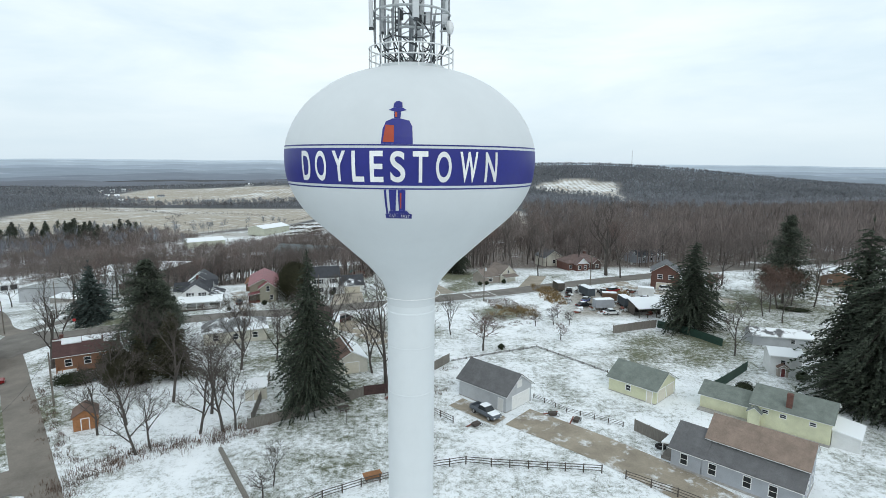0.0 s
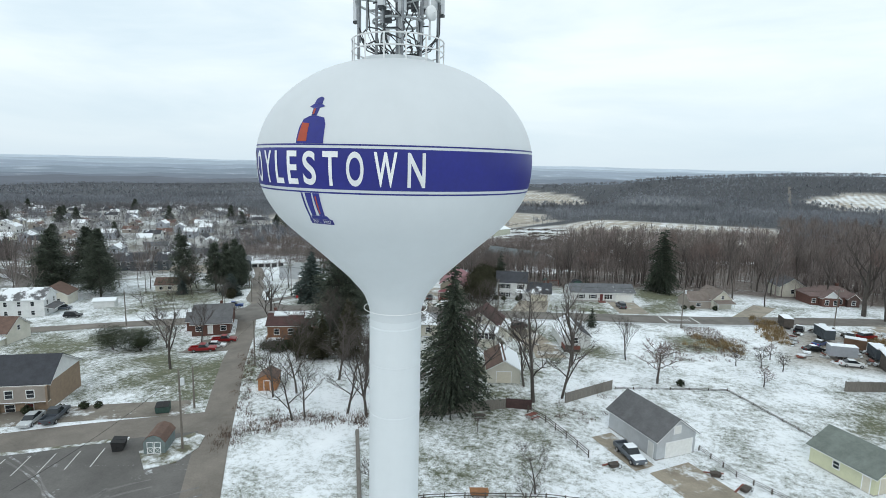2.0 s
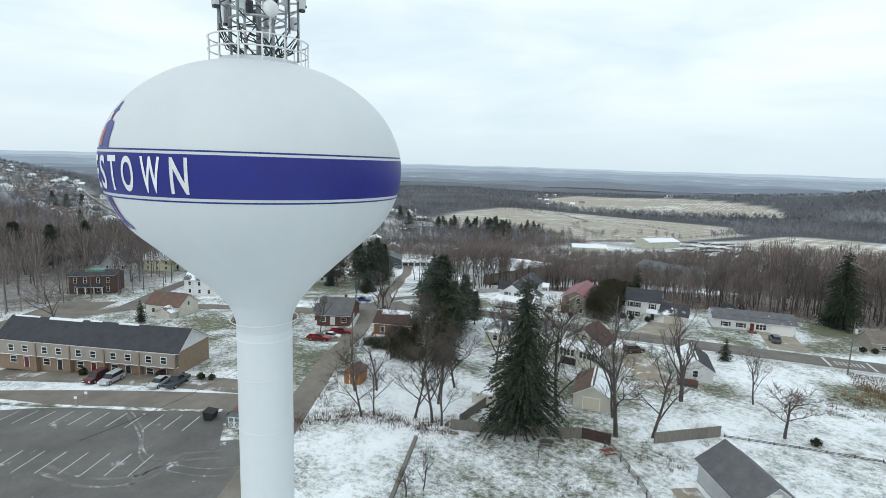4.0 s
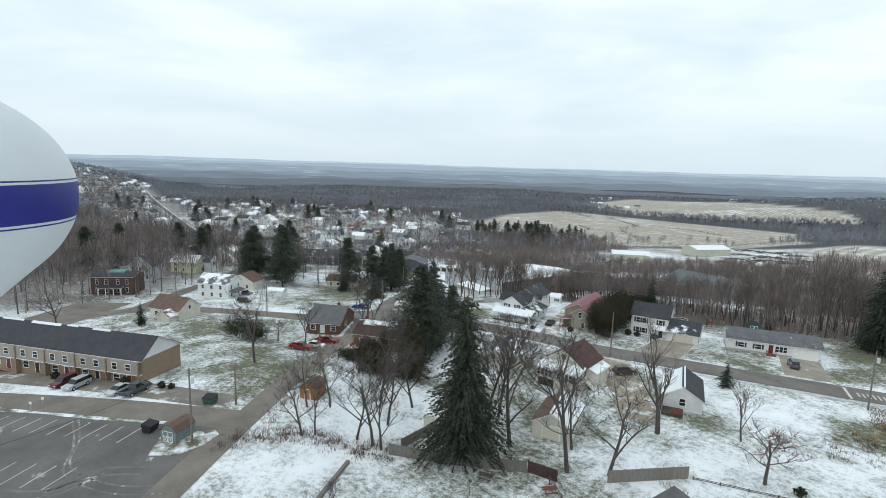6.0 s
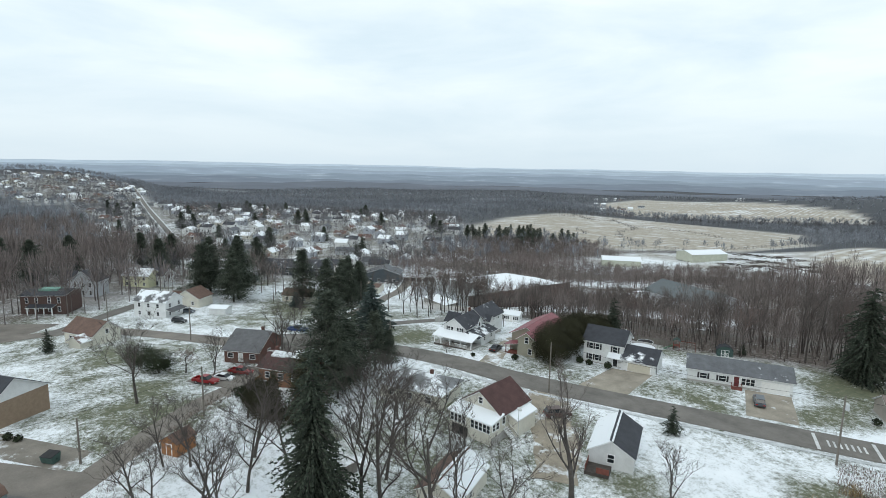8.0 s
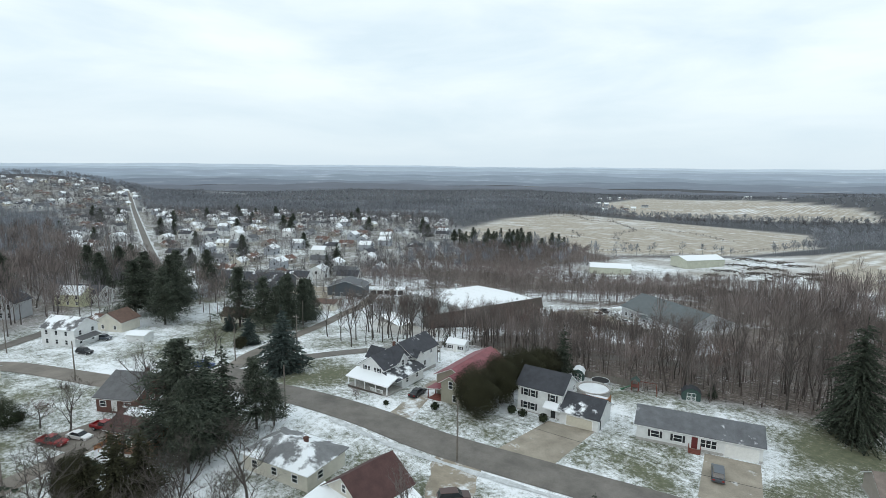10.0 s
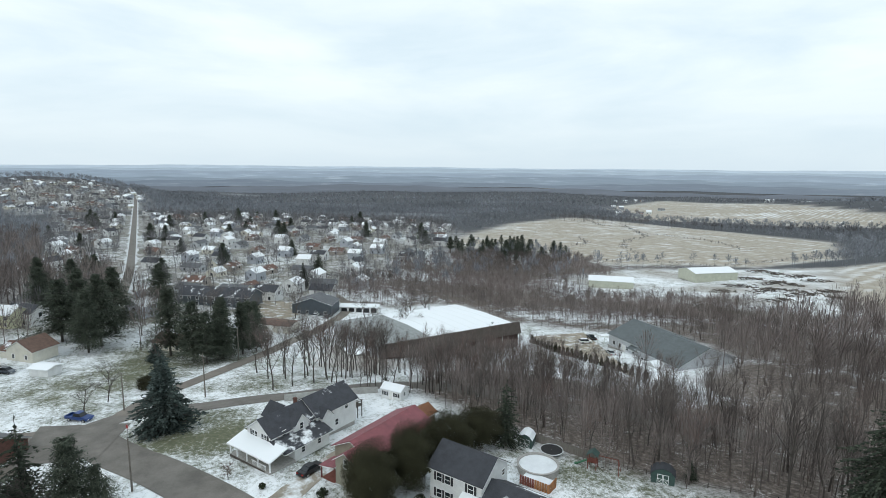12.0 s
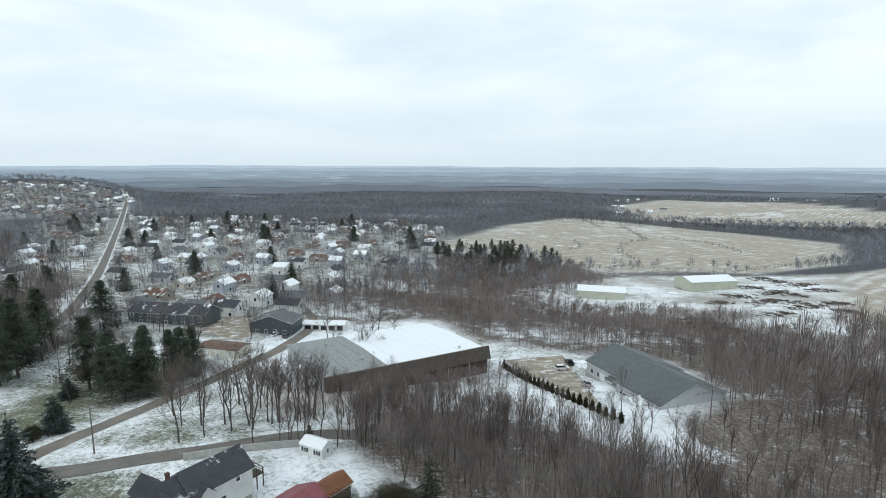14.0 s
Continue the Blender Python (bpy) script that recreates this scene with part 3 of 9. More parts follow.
# ridges on the horizon, one behind the other, haze painted in
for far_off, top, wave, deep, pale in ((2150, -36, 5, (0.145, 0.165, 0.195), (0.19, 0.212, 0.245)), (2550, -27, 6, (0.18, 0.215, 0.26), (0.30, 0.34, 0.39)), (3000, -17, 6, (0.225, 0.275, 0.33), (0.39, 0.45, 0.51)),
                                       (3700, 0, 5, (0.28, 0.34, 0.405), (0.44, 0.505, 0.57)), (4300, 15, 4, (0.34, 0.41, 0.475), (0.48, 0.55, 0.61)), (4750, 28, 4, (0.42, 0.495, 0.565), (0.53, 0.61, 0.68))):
    ridge, ring = Shape(), 480
    for k in range(ring + 1):
        a = 6.28319 * k / ring
        z = top + wave * (math.sin(a * 5 + far_off) + 0.6 * math.sin(a * 17 + top) + 0.35 * math.sin(a * 43 + 2) + 0.2 * math.sin(a * 97))
        ridge.v += [(far_off * math.cos(a), far_off * math.sin(a), -140), (far_off * math.cos(a), far_off * math.sin(a), z)]
    ridge.f += [(2 * k, 2 * k + 2, 2 * k + 3, 2 * k + 1) for k in range(ring)]
    # haze is in the colour: paler blue farther off, plus emission for glow
    haze, hn, hl, hb = material("painted_haze", 1.0)
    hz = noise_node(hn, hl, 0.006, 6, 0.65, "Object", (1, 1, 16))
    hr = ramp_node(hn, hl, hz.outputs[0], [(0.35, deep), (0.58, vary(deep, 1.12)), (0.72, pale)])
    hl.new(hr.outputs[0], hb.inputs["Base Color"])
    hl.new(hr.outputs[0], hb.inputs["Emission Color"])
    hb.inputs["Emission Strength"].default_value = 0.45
    solo("backdrop", ridge, haze, Matrix(), "low ridges along the horizon, painted in blue haze colours", "backdrop", kind="structure")


# ---- the water tower ----
TOWER = (-1.77, 29.9)
TANK = [(1.335, 31.6), (1.36, 32.1), (1.64, 32.85), (2.02, 33.35), (2.5, 33.9), (3.2, 34.55), (4.01, 35.3), (4.8, 36.0), (5.54, 36.7), (6.08, 37.45), (6.41, 38.15), (6.57, 38.8), (6.62, 39.5),
        (6.58, 40.15), (6.42, 40.75), (6.1, 41.45), (5.65, 42.1), (5.05, 42.7), (4.3, 43.25), (3.45, 43.7), (2.6, 44.0), (1.9, 44.14), (0.9, 44.24), (0.02, 44.27)]


def tank_radius(z):
    for (r0, z0), (r1, z1) in zip(TANK, TANK[1:]):
        if z0 <= z <= z1:
            return r0 + (r1 - r0) * (z - z0) / (z1 - z0)
    return TANK[0][0]


def fine_profile(pts, k=4):
    out = []
    q = [Vector((*a, 0)) for a in pts]
    q = [q[0] * 2 - q[1]] + q + [q[-1] * 2 - q[-2]]
    for a, b, c, d in zip(q, q[1:], q[2:], q[3:]):
        for i in range(k):
            t = i / k
            v = 0.5 * (2 * b + (c - a) * t + (2 * a - 5 * b + 4 * c - d) * t * t + (3 * b - a - 3 * c + d) * t ** 3)
            out.append((max(0.02, v.x), v.y))
    return out + [pts[-1]]


TANK = fine_profile(TANK)
FACING = math.atan2(-1, 0.0603)  # bearing of the lettering's middle from the tower's axis


def on_tank(u, z, out):
    """A point on the tank's skin: u metres round from the facing line at the belt, at height z, out metres proud."""
    a = FACING + u / 6.6
    r = tank_radius(z) + out
    return (r * math.cos(a), r * math.sin(a), z)


def decal(outline, out, step=0.3):
    """A painted outline of (u, z) points, laid on the curved skin."""
    bm = bmesh.new()
    bm.faces.new([bm.verts.new((u, z, 0)) for u, z in outline])
    bmesh.ops.triangulate(bm, faces=bm.faces[:])
    for axis, lo, hi in ((0, min(u for u, z in outline), max(u for u, z in outline)), (1, min(z for u, z in outline), max(z for u, z in outline))):
        for i in range(1, int((hi - lo) / step) + 1):
            co = [0, 0, 0]
            co[axis] = lo + i * step
            no = [0, 0, 0]
            no[axis] = 1
            bmesh.ops.bisect_plane(bm, geom=bm.verts[:] + bm.edges[:] + bm.faces[:], plane_co=co, plane_no=no)
    s = Shape()
    bm.verts.index_update()
    s.add([on_tank(v.co.x, v.co.y, out) for v in bm.verts], [tuple(v.index for v in f.verts) for f in bm.faces])
    bm.free()
    return s


def belt(z0, z1, out):
    zs = np.linspace(z0, z1, 6)
    return Shape().lathe([(tank_radius(z) + out, z) for z in zs], 96)


tower = thing("water_tower", *TOWER, label="white steel water tower with a navy lettered belt", category="water tower")
part("tank", Shape().lathe(TANK, 96), M_TANK, tower, "glossy white spheroid tank", True)
part("pedestal", Shape().lathe([(2.6, -0.3), (2.5, 0.4), (1.9, 3.2), (1.5, 6.0), (1.345, 8.0), (1.335, 20), (1.335, 31.7)], 48), M_TANK, tower, "slim white steel column, flared at the foot", True)
for zj in (9.0, 18.0, 26.5, 29.2, 31.2):
    part("weld_band", Shape().lathe([(1.335, zj - 0.04), (1.352, zj - 0.03), (1.352, zj + 0.03), (1.335, zj + 0.04)], 48), M_TANK, tower)
part("belt", belt(38.42, 40.0, 0.012), M_NAVY, tower, "broad navy blue belt", True)
for z0, z1 in ((38.25, 38.31), (40.1, 40.16)):
    part("pinstripe", belt(z0, z1, 0.012), M_NAVY, tower, "thin navy blue line", True)
# lettering
WORD = "DOYLESTOWN"
u_start, u_end = -5.80, 4.26
widths = {"D": 0.95, "O": 1.0, "Y": 1.0, "L": 0.8, "E": 0.85, "S": 0.92, "T": 0.95, "W": 1.28, "N": 1.0}


def letter_shape(ch, u_mid, width, z0, height, out):
    cu = bpy.data.curves.new("letter", "FONT")
    cu.body, cu.resolution_u = ch, 6
    cu.offset = 0.018 if height > 1 else 0.0
    tmp = bpy.data.objects.new("letter", cu)
    me = bpy.data.meshes.new_from_object(tmp)
    bm = bmesh.new()
    bm.from_mesh(me)
    xs, ys = [v.co.x for v in bm.verts], [v.co.y for v in bm.verts]
    x0, x1, y0, y1 = min(xs), max(xs), min(ys), max(ys)
    for v in bm.verts:
        v.co = (u_mid + (v.co.x - (x0 + x1) / 2) / (x1 - x0) * width, z0 + (v.co.y - y0) / (y1 - y0) * height, 0)
    bmesh.ops.triangulate(bm, faces=bm.faces[:])
    if height > 1:
        for axis, lo, n in ((0, u_mid - width / 2, 7), (1, z0, 5)):
            for i in range(1, n):
                co, no = [0, 0, 0], [0, 0, 0]
                co[axis], no[axis] = lo + (width, height)[axis] * i / n, 1
                bmesh.ops.bisect_plane(bm, geom=bm.verts[:] + bm.edges[:] + bm.faces[:], plane_co=co, plane_no=no)
    bm.verts.index_update()
    s = Shape().add([on_tank(v.co.x, v.co.y, out) for v in bm.verts], [tuple(v.index for v in f.verts) for f in bm.faces])
    bm.free()
    bpy.data.objects.remove(tmp)
    bpy.data.meshes.remove(me)
    return s


pitch_u = (u_end - u_start) / sum(widths[c] for c in WORD)
at_u = u_start
for ch in WORD:
    w = widths[ch] * pitch_u
    part("letter", letter_shape(ch, at_u + w / 2, w * 0.67, 38.56, 1.32, 0.03), M_WHITE, tower, "white painted capital letter")
    at_u += w
# the painted standing emblem, as plain flat shapes
UM = -0.64
EMBLEM = [("emblem_brim", [(-0.42, 41.62), (-0.2, 41.56), (0.2, 41.56), (0.42, 41.62), (0.22, 41.72), (-0.22, 41.72)], M_NAVY),
          ("emblem_crown", [(-0.22, 41.725), (0.22, 41.725), (0.2, 41.95), (0.05, 42.02), (-0.1, 42.0), (-0.2, 41.92)], M_NAVY),
          ("emblem_head", [(-0.14, 41.25), (0.14, 41.25), (0.17, 41.55), (-0.17, 41.55)], M_NAVY),
          ("emblem_body", [(-0.66, 40.17), (0.7, 40.17), (0.68, 40.9), (0.55, 41.16), (0.14, 41.245), (-0.2, 41.245), (-0.5, 41.12), (-0.62, 40.8)], M_NAVY),
          ("emblem_leg", [(-0.38, 37.3), (-0.12, 37.3), (-0.02, 38.235), (-0.36, 38.235)], M_NAVY),
          ("emblem_leg", [(0.04, 37.3), (0.34, 37.3), (0.38, 38.235), (0.04, 38.235)], M_NAVY),
          ("emblem_staff", [(-0.60, 37.15), (-0.5, 37.15), (-0.48, 38.235), (-0.58, 38.235)], M_NAVY),
          ("emblem_foot", [(-0.5, 37.15), (0.56, 37.15), (0.42, 37.295), (-0.42, 37.295)], M_NAVY),
          ("emblem_plinth", [(-0.66, 36.93), (0.66, 36.93), (0.66, 37.145), (-0.66, 37.145)], M_NAVY)]
for nm, outline, mat in EMBLEM:
    part(nm, decal([(u + UM, z) for u, z in outline], 0.016), mat, tower)
for outline in ([(-0.58, 40.25), (-0.1, 40.25), (-0.12, 40.95), (-0.5, 40.98)], [(-0.1, 41.3), (0.0, 41.3), (-0.02, 41.53), (-0.12, 41.53)], [(0.1, 37.4), (0.16, 37.4), (0.2, 38.1), (0.13, 38.1)]):
    part("emblem_highlight", decal([(u + UM, z) for u, z in outline], 0.026), M_ORANGE, tower, "burnt orange patch")
u_at = UM - 0.46
for ch in "EST. 1827":
    if ch != " ":
        part("letter", letter_shape(ch, u_at + 0.05, 0.03 if ch in ".1" else 0.08, 36.985, 0.03 if ch == "." else 0.12, 0.03), M_WHITE, tower, "small white painted character")
    u_at += 0.115

# railing and aerials on the crown
for zr in (45.20, 44.68):
    s = Shape()
    s.tube([(2.2 * math.cos(a), 2.2 * math.sin(a), zr) for a in np.linspace(0, 6.28319, 49)], 0.035, 6)
    part("handrail", s, M_WHITE, tower, "white tubular handrail")
for k in range(14):
    a = 6.28319 * k / 14
    part("rail_post", Shape().tube([(2.2 * math.cos(a), 2.2 * math.sin(a), 44.03), (2.2 * math.cos(a), 2.2 * math.sin(a), 45.21)], 0.035, 6), M_WHITE, tower)
rng = random.Random(4)
M_PIPE = mottled("weathered_steel_pipe", (0.27, 0.285, 0.30), 0.5, 0.4, 3, 0.25)
part("hatch_ring", Shape().lathe([(1.75, 44.08), (1.75, 44.33), (1.6, 44.36), (0.05, 44.38)], 40), M_TANK, tower, "low white collar", True)
for zr, rr in ((46.95, 2.0), (46.1, 1.2), (48.75, 2.0)):
    part("ring_mount", Shape().tube([(rr * math.cos(a), rr * math.sin(a), zr) for a in np.linspace(0, 6.28319, 33)], 0.06, 6), M_STEEL, tower)
for k in range(6):
    a = FACING + 0.2 + 6.28319 * k / 6
    part("ring_strut", Shape().tube([(0.5 * math.cos(a), 0.5 * math.sin(a), 46.9), (2.0 * math.cos(a), 2.0 * math.sin(a), 46.95)], 0.045, 5), M_STEEL, tower)
    part("ring_leg", Shape().tube([(1.2 * math.cos(a + 0.3), 1.2 * math.sin(a + 0.3), 44.25), (1.2 * math.cos(a + 0.3), 1.2 * math.sin(a + 0.3), 46.95)], 0.06, 6), M_PIPE if k % 2 else M_STEEL, tower)
part("centre_pole", Shape().tube([(0, 0, 44.2), (0, 0, 50.2)], 0.13, 8), M_PIPE, tower)


def aerial(bearing, reach, pipe_z, panel_z, panel_w, radio_z):
    """A mast pipe on the ring at a bearing from the facing line, with its panel, radio box and cables."""
    a = FACING + bearing
    ca, sa = math.cos(a), math.sin(a)
    x, y = reach * ca, reach * sa
    pipe = part("mast_pipe", Shape().tube([(x, y, pipe_z[0]), (x, y, pipe_z[1])], 0.055, 6), M_PIPE, tower)
    if panel_z:
        w = panel_w / 2
        base = [(x + ca * 0.12 - sa * w, y + sa * 0.12 + ca * w), (x + ca * 0.12 + sa * w, y + sa * 0.12 - ca * w), (x + ca * 0.3 + sa * w * 0.8, y + sa * 0.3 - ca * w * 0.8), (x + ca * 0.3 - sa * w * 0.8, y + sa * 0.3 + ca * w * 0.8)]
        panel = part("panel_aerial", Shape().prism([(p[0], p[1], panel_z[0]) for p in base], (0, 0, panel_z[1] - panel_z[0])), M_PANEL, tower, "tall pale grey panel aerial")
        for zz in (panel_z[0] + 0.25, panel_z[1] - 0.3):
            part("bracket", Shape().tube([(x, y, zz), (x + ca * 0.16, y + sa * 0.16, zz)], 0.03, 5), M_STEEL, panel)
        part("connector", Shape().box(x + ca * 0.2 - w * 0.6, y + sa * 0.2 - w * 0.6, panel_z[0] - 0.12, x + ca * 0.2 + w * 0.6, y + sa * 0.2 + w * 0.6, panel_z[0] - 0.01), M_DARKSTEEL, panel)
    for zz in radio_z:
        bx, by = x - ca * 0.22, y - sa * 0.22
        part("radio_unit", Shape().box(bx - 0.16, by - 0.12, zz, bx + 0.16, by + 0.12, zz + 0.55).box(bx - 0.12, by - 0.15, zz + 0.08, bx + 0.12, by + 0.15, zz + 0.46), M_PANEL, tower, "grey radio box")
    for j in range(2):
        o = rng.uniform(-0.12, 0.12)
        pts = [(x + o, y - o, pipe_z[0] + 1.4), (x * 0.98 + o, y * 0.98, 45.5), (x * 0.8 + o, y * 0.8 - o, 44.85 + 0.2 * j), (x * 0.4 + o, y * 0.4 + o, 44.55), (rng.uniform(-0.5, 0.5), rng.uniform(-0.5, 0.5), 44.4)]
        part("cable", Shape().tube(pts, 0.03, 5), M_DARKSTEEL, tower, "black feeder cable")


aerial(-1.35, 1.9, (45.2, 50.0), (46.2, 50.2), 0.36, ())
aerial(-0.95, 1.9, (44.3, 49.6), None, 0, (47.7,))
aerial(-0.55, 1.7, (45.5, 49.2), None, 0, (47.0,))
aerial(0.1, 2.0, (45.6, 50.0), (46.3, 50.1), 0.34, ())
aerial(0.55, 1.9, (44.3, 49.9), None, 0, (46.2, 48.2))
aerial(1.7, 2.0, (45.4, 49.6), None, 0, (46.6,))
aerial(2.1, 1.9, (44.3, 50.0), (46.6, 50.1), 0.34, ())
aerial(2.9, 1.9, (45.3, 49.8), (47.2, 49.9), 0.5, (46.0,))
aerial(-2.3, 1.9, (44.3, 49.9), (46.4, 50.0), 0.3, (45.6,))
for k in range(22):
    a = 6.28319 * (k + rng.random()) / 22
    low = k % 3 != 0
    r0, zc = rng.uniform(0.7, 1.8), rng.uniform(44.7, 45.6) if low else rng.uniform(46.2, 48.4)
    pts = [(r0 * math.cos(a + 0.4 * j) * (1 - 0.07 * j), r0 * math.sin(a + 0.4 * j) * (1 - 0.07 * j), zc - 0.08 * j * j * (0.6 if low else 1.6) + rng.uniform(-0.1, 0.15)) for j in range(5)]
    part("jumper_cable", Shape().tube(pts, 0.034, 5), M_DARKSTEEL, tower, "looped black jumper cable")
for k in range(5):
    a = FACING + 0.5 + 1.2566 * k
    x, y, zc = 0.8 * math.cos(a), 0.8 * math.sin(a), 46.5 + 0.35 * (k % 3)
    part("junction_box", Shape().box(x - 0.14, y - 0.12, zc - 0.28, x + 0.14, y + 0.12, zc + 0.28), M_DARKSTEEL, tower, "dark junction box")
for k in range(6):
    a = 6.28319 * k / 6 + 0.2
    b = a + 1.05
    part("brace", Shape().tube([(2.0 * math.cos(a), 2.0 * math.sin(a), 46.95), (1.2 * math.cos(b), 1.2 * math.sin(b), 46.1)], 0.03, 5), M_STEEL, tower)
dish_a = FACING + 1.25
dx, dy = 2.15 * math.cos(dish_a), 2.15 * math.sin(dish_a)
dish = Shape().lathe([(0.02, 0.12), (0.2, 0.09), (0.33, 0.0), (0.34, -0.03), (0.3, -0.18), (0.05, -0.2)], 20)
dob = part("dish_aerial", dish, M_WHITE, tower, "small white drum dish", True)
dob.matrix_basis = pose(dx, dy, 46.23, 0, 90, math.degrees(dish_a))
part("dish_arm", Shape().tube([(dx * 0.72, dy * 0.72, 46.08), (dx * 0.95, dy * 0.95, 46.08)], 0.045, 6), M_STEEL, tower)
part("dish_post", Shape().tube([(dx * 0.93, dy * 0.93, 45.08), (dx * 0.93, dy * 0.93, 46.58)], 0.05, 6), M_STEEL, tower)
for zl in (33.0,):
    part("ladder_guard", Shape().tube([(1.62 * math.cos(a), 1.62 * math.sin(a), zl - 0.9) for a in np.linspace(0, 6.28319, 33)], 0.02, 5), M_WHITE, tower)


# ---- buildings ----
S_WHITE = siding("white_siding", (0.74, 0.75, 0.75))
S_CREAM = siding("cream_siding", (0.66, 0.635, 0.555))
S_YELLOW = siding("pale_yellow_siding", (0.66, 0.66, 0.46))
S_GREY = siding("blue_grey_siding", (0.40, 0.425, 0.47))
S_PALEGREY = siding("pale_grey_siding", (0.50, 0.52, 0.545))
S_TAN = siding("tan_siding", (0.34, 0.30, 0.265))
S_OLIVE = siding("olive_grey_siding", (0.30, 0.285, 0.225))
S_ORANGE = siding("orange_brown_siding", (0.215, 0.105, 0.058))
S_BROWN = siding("brown_siding", (0.16, 0.095, 0.06))
S_DARK = siding("slate_blue_siding", (0.07, 0.085, 0.10))
S_GREEN = siding("sage_metal_siding", (0.50, 0.51, 0.42))
R_GREY = shingles("grey_shingles", (0.125, 0.125, 0.13))
R_DARK = shingles("charcoal_shingles", (0.048, 0.051, 0.06))
R_DARKSNOW = shingles("charcoal_shingles_snowy", (0.055, 0.058, 0.068), 0.35)
R_GREYSNOW = shingles("grey_shingles_snowy", (0.13, 0.135, 0.145), 0.24)
R_TAN = shingles("tan_shingles", (0.25, 0.19, 0.155))
R_GREEN = shingles("grey_green_shingles", (0.175, 0.20, 0.18))
R_BROWN = shingles("brown_shingles", (0.15, 0.095, 0.075))
R_BROWNSNOW = shingles("brown_shingles_snowy", (0.15, 0.085, 0.065), 0.40)
R_RED = shingles("red_metal_roofing", (0.23, 0.062, 0.075), 0.0, 0.5)
R_MAROON = shingles("maroon_shingles", (0.085, 0.043, 0.04), 0.2)
R_SNOW = shingles("snow_covered_roofing", (0.3, 0.3, 0.31), 0.98)
R_DARKDUST = shingles("charcoal_shingles_dusted", (0.05, 0.053, 0.062), 0.13)
R_HALFSNOW = shingles("charcoal_shingles_half_snowy", (0.05, 0.053, 0.062), 0.36)
R_SNOWPATCH = shingles("half_snowy_shingles", (0.13, 0.13, 0.135), 0.62)
R_METAL = shingles("grey_metal_roofing", (0.25, 0.265, 0.262), 0.06, 0.55)
R_RUST = shingles("rusty_brown_metal", (0.082, 0.066, 0.056), 0.0, 0.7)
R_TANGREY = shingles("tan_grey_shingles", (0.195, 0.16, 0.14))
R_SLATE = shingles("slate_grey_metal_roofing", (0.088, 0.103, 0.108), 0.0, 0.5)

MESHES = {}


def shared(key, make, mat, soft=False):
    if key not in MESHES:
        MESHES[key] = make().mesh(key[0], mat, soft)
    return MESHES[key]


def fitting(name, mesh, parent, m, label=""):
    ob = new(name, mesh)
    ob.parent = parent
    ob.matrix_basis = m
    if label:
        tagged(ob, label)
    return ob


def block(house, x0, y0, x1, y1, z0, eave, rise, wall, roof, along="x", over=0.4, gable=None, fascia=M_WHITE, shift=0.0):
    """A storeyed block with a gable roof whose ridge runs along x or y; shift moves the ridge sideways."""
    def at(a, b, z):
        return (a, b, z) if along == "x" else (b, a, z)
    a0, a1, b0, b1 = (x0, x1, y0, y1) if along == "x" else (y0, y1, x0, x1)
    bm = (b0 + b1) / 2 + shift
    w = Shape()
    if gable is None:
        w.prism([at(a0, b0, z0), at(a0, b1, z0), at(a0, b1, eave), at(a0, bm, eave + rise), at(a0, b0, eave)], Vector(at(a1, 0, 0)) - Vector(at(a0, 0, 0)))
    else:
        w.prism([at(a0, b0, z0), at(a0, b1, z0), at(a0, b1, eave), at(a0, b0, eave)], Vector(at(a1, 0, 0)) - Vector(at(a0, 0, 0)))
        g = Shape().prism([at(a0 - 0.03, b0, eave), at(a0 - 0.03, b1, eave), at(a0 - 0.03, bm, eave + rise)], Vector(at(a1 + 0.06, 0, 0)) - Vector(at(a0, 0, 0)))
        part("gable", g, gable, house)
    part("wall", w, wall, house)
    for nm, lift, thick, mat, grow in (("fascia", 0.02, 0.14, fascia, 0.0), ("roof", 0.165, 0.1, roof, 0.03)):
        r = Shape()
        for side in (b0, b1):
            out = -1 if side == b0 else 1
            run = abs(bm - side)
            drop = rise / run * over
            e = (side + out * (over + grow), eave - drop - grow * rise / run + lift)
            t = (bm, eave + rise + lift)
            r.prism([at(a0 - over - grow, e[0], e[1]), at(a0 - over - grow, t[0], t[1]), at(a0 - over - grow, t[0], t[1] + thick), at(a0 - over - grow, e[0], e[1] + thick)],
                    Vector(at(a1 - a0 + 2 * (over + grow), 0, 0)))
        part(nm, r, mat, house)


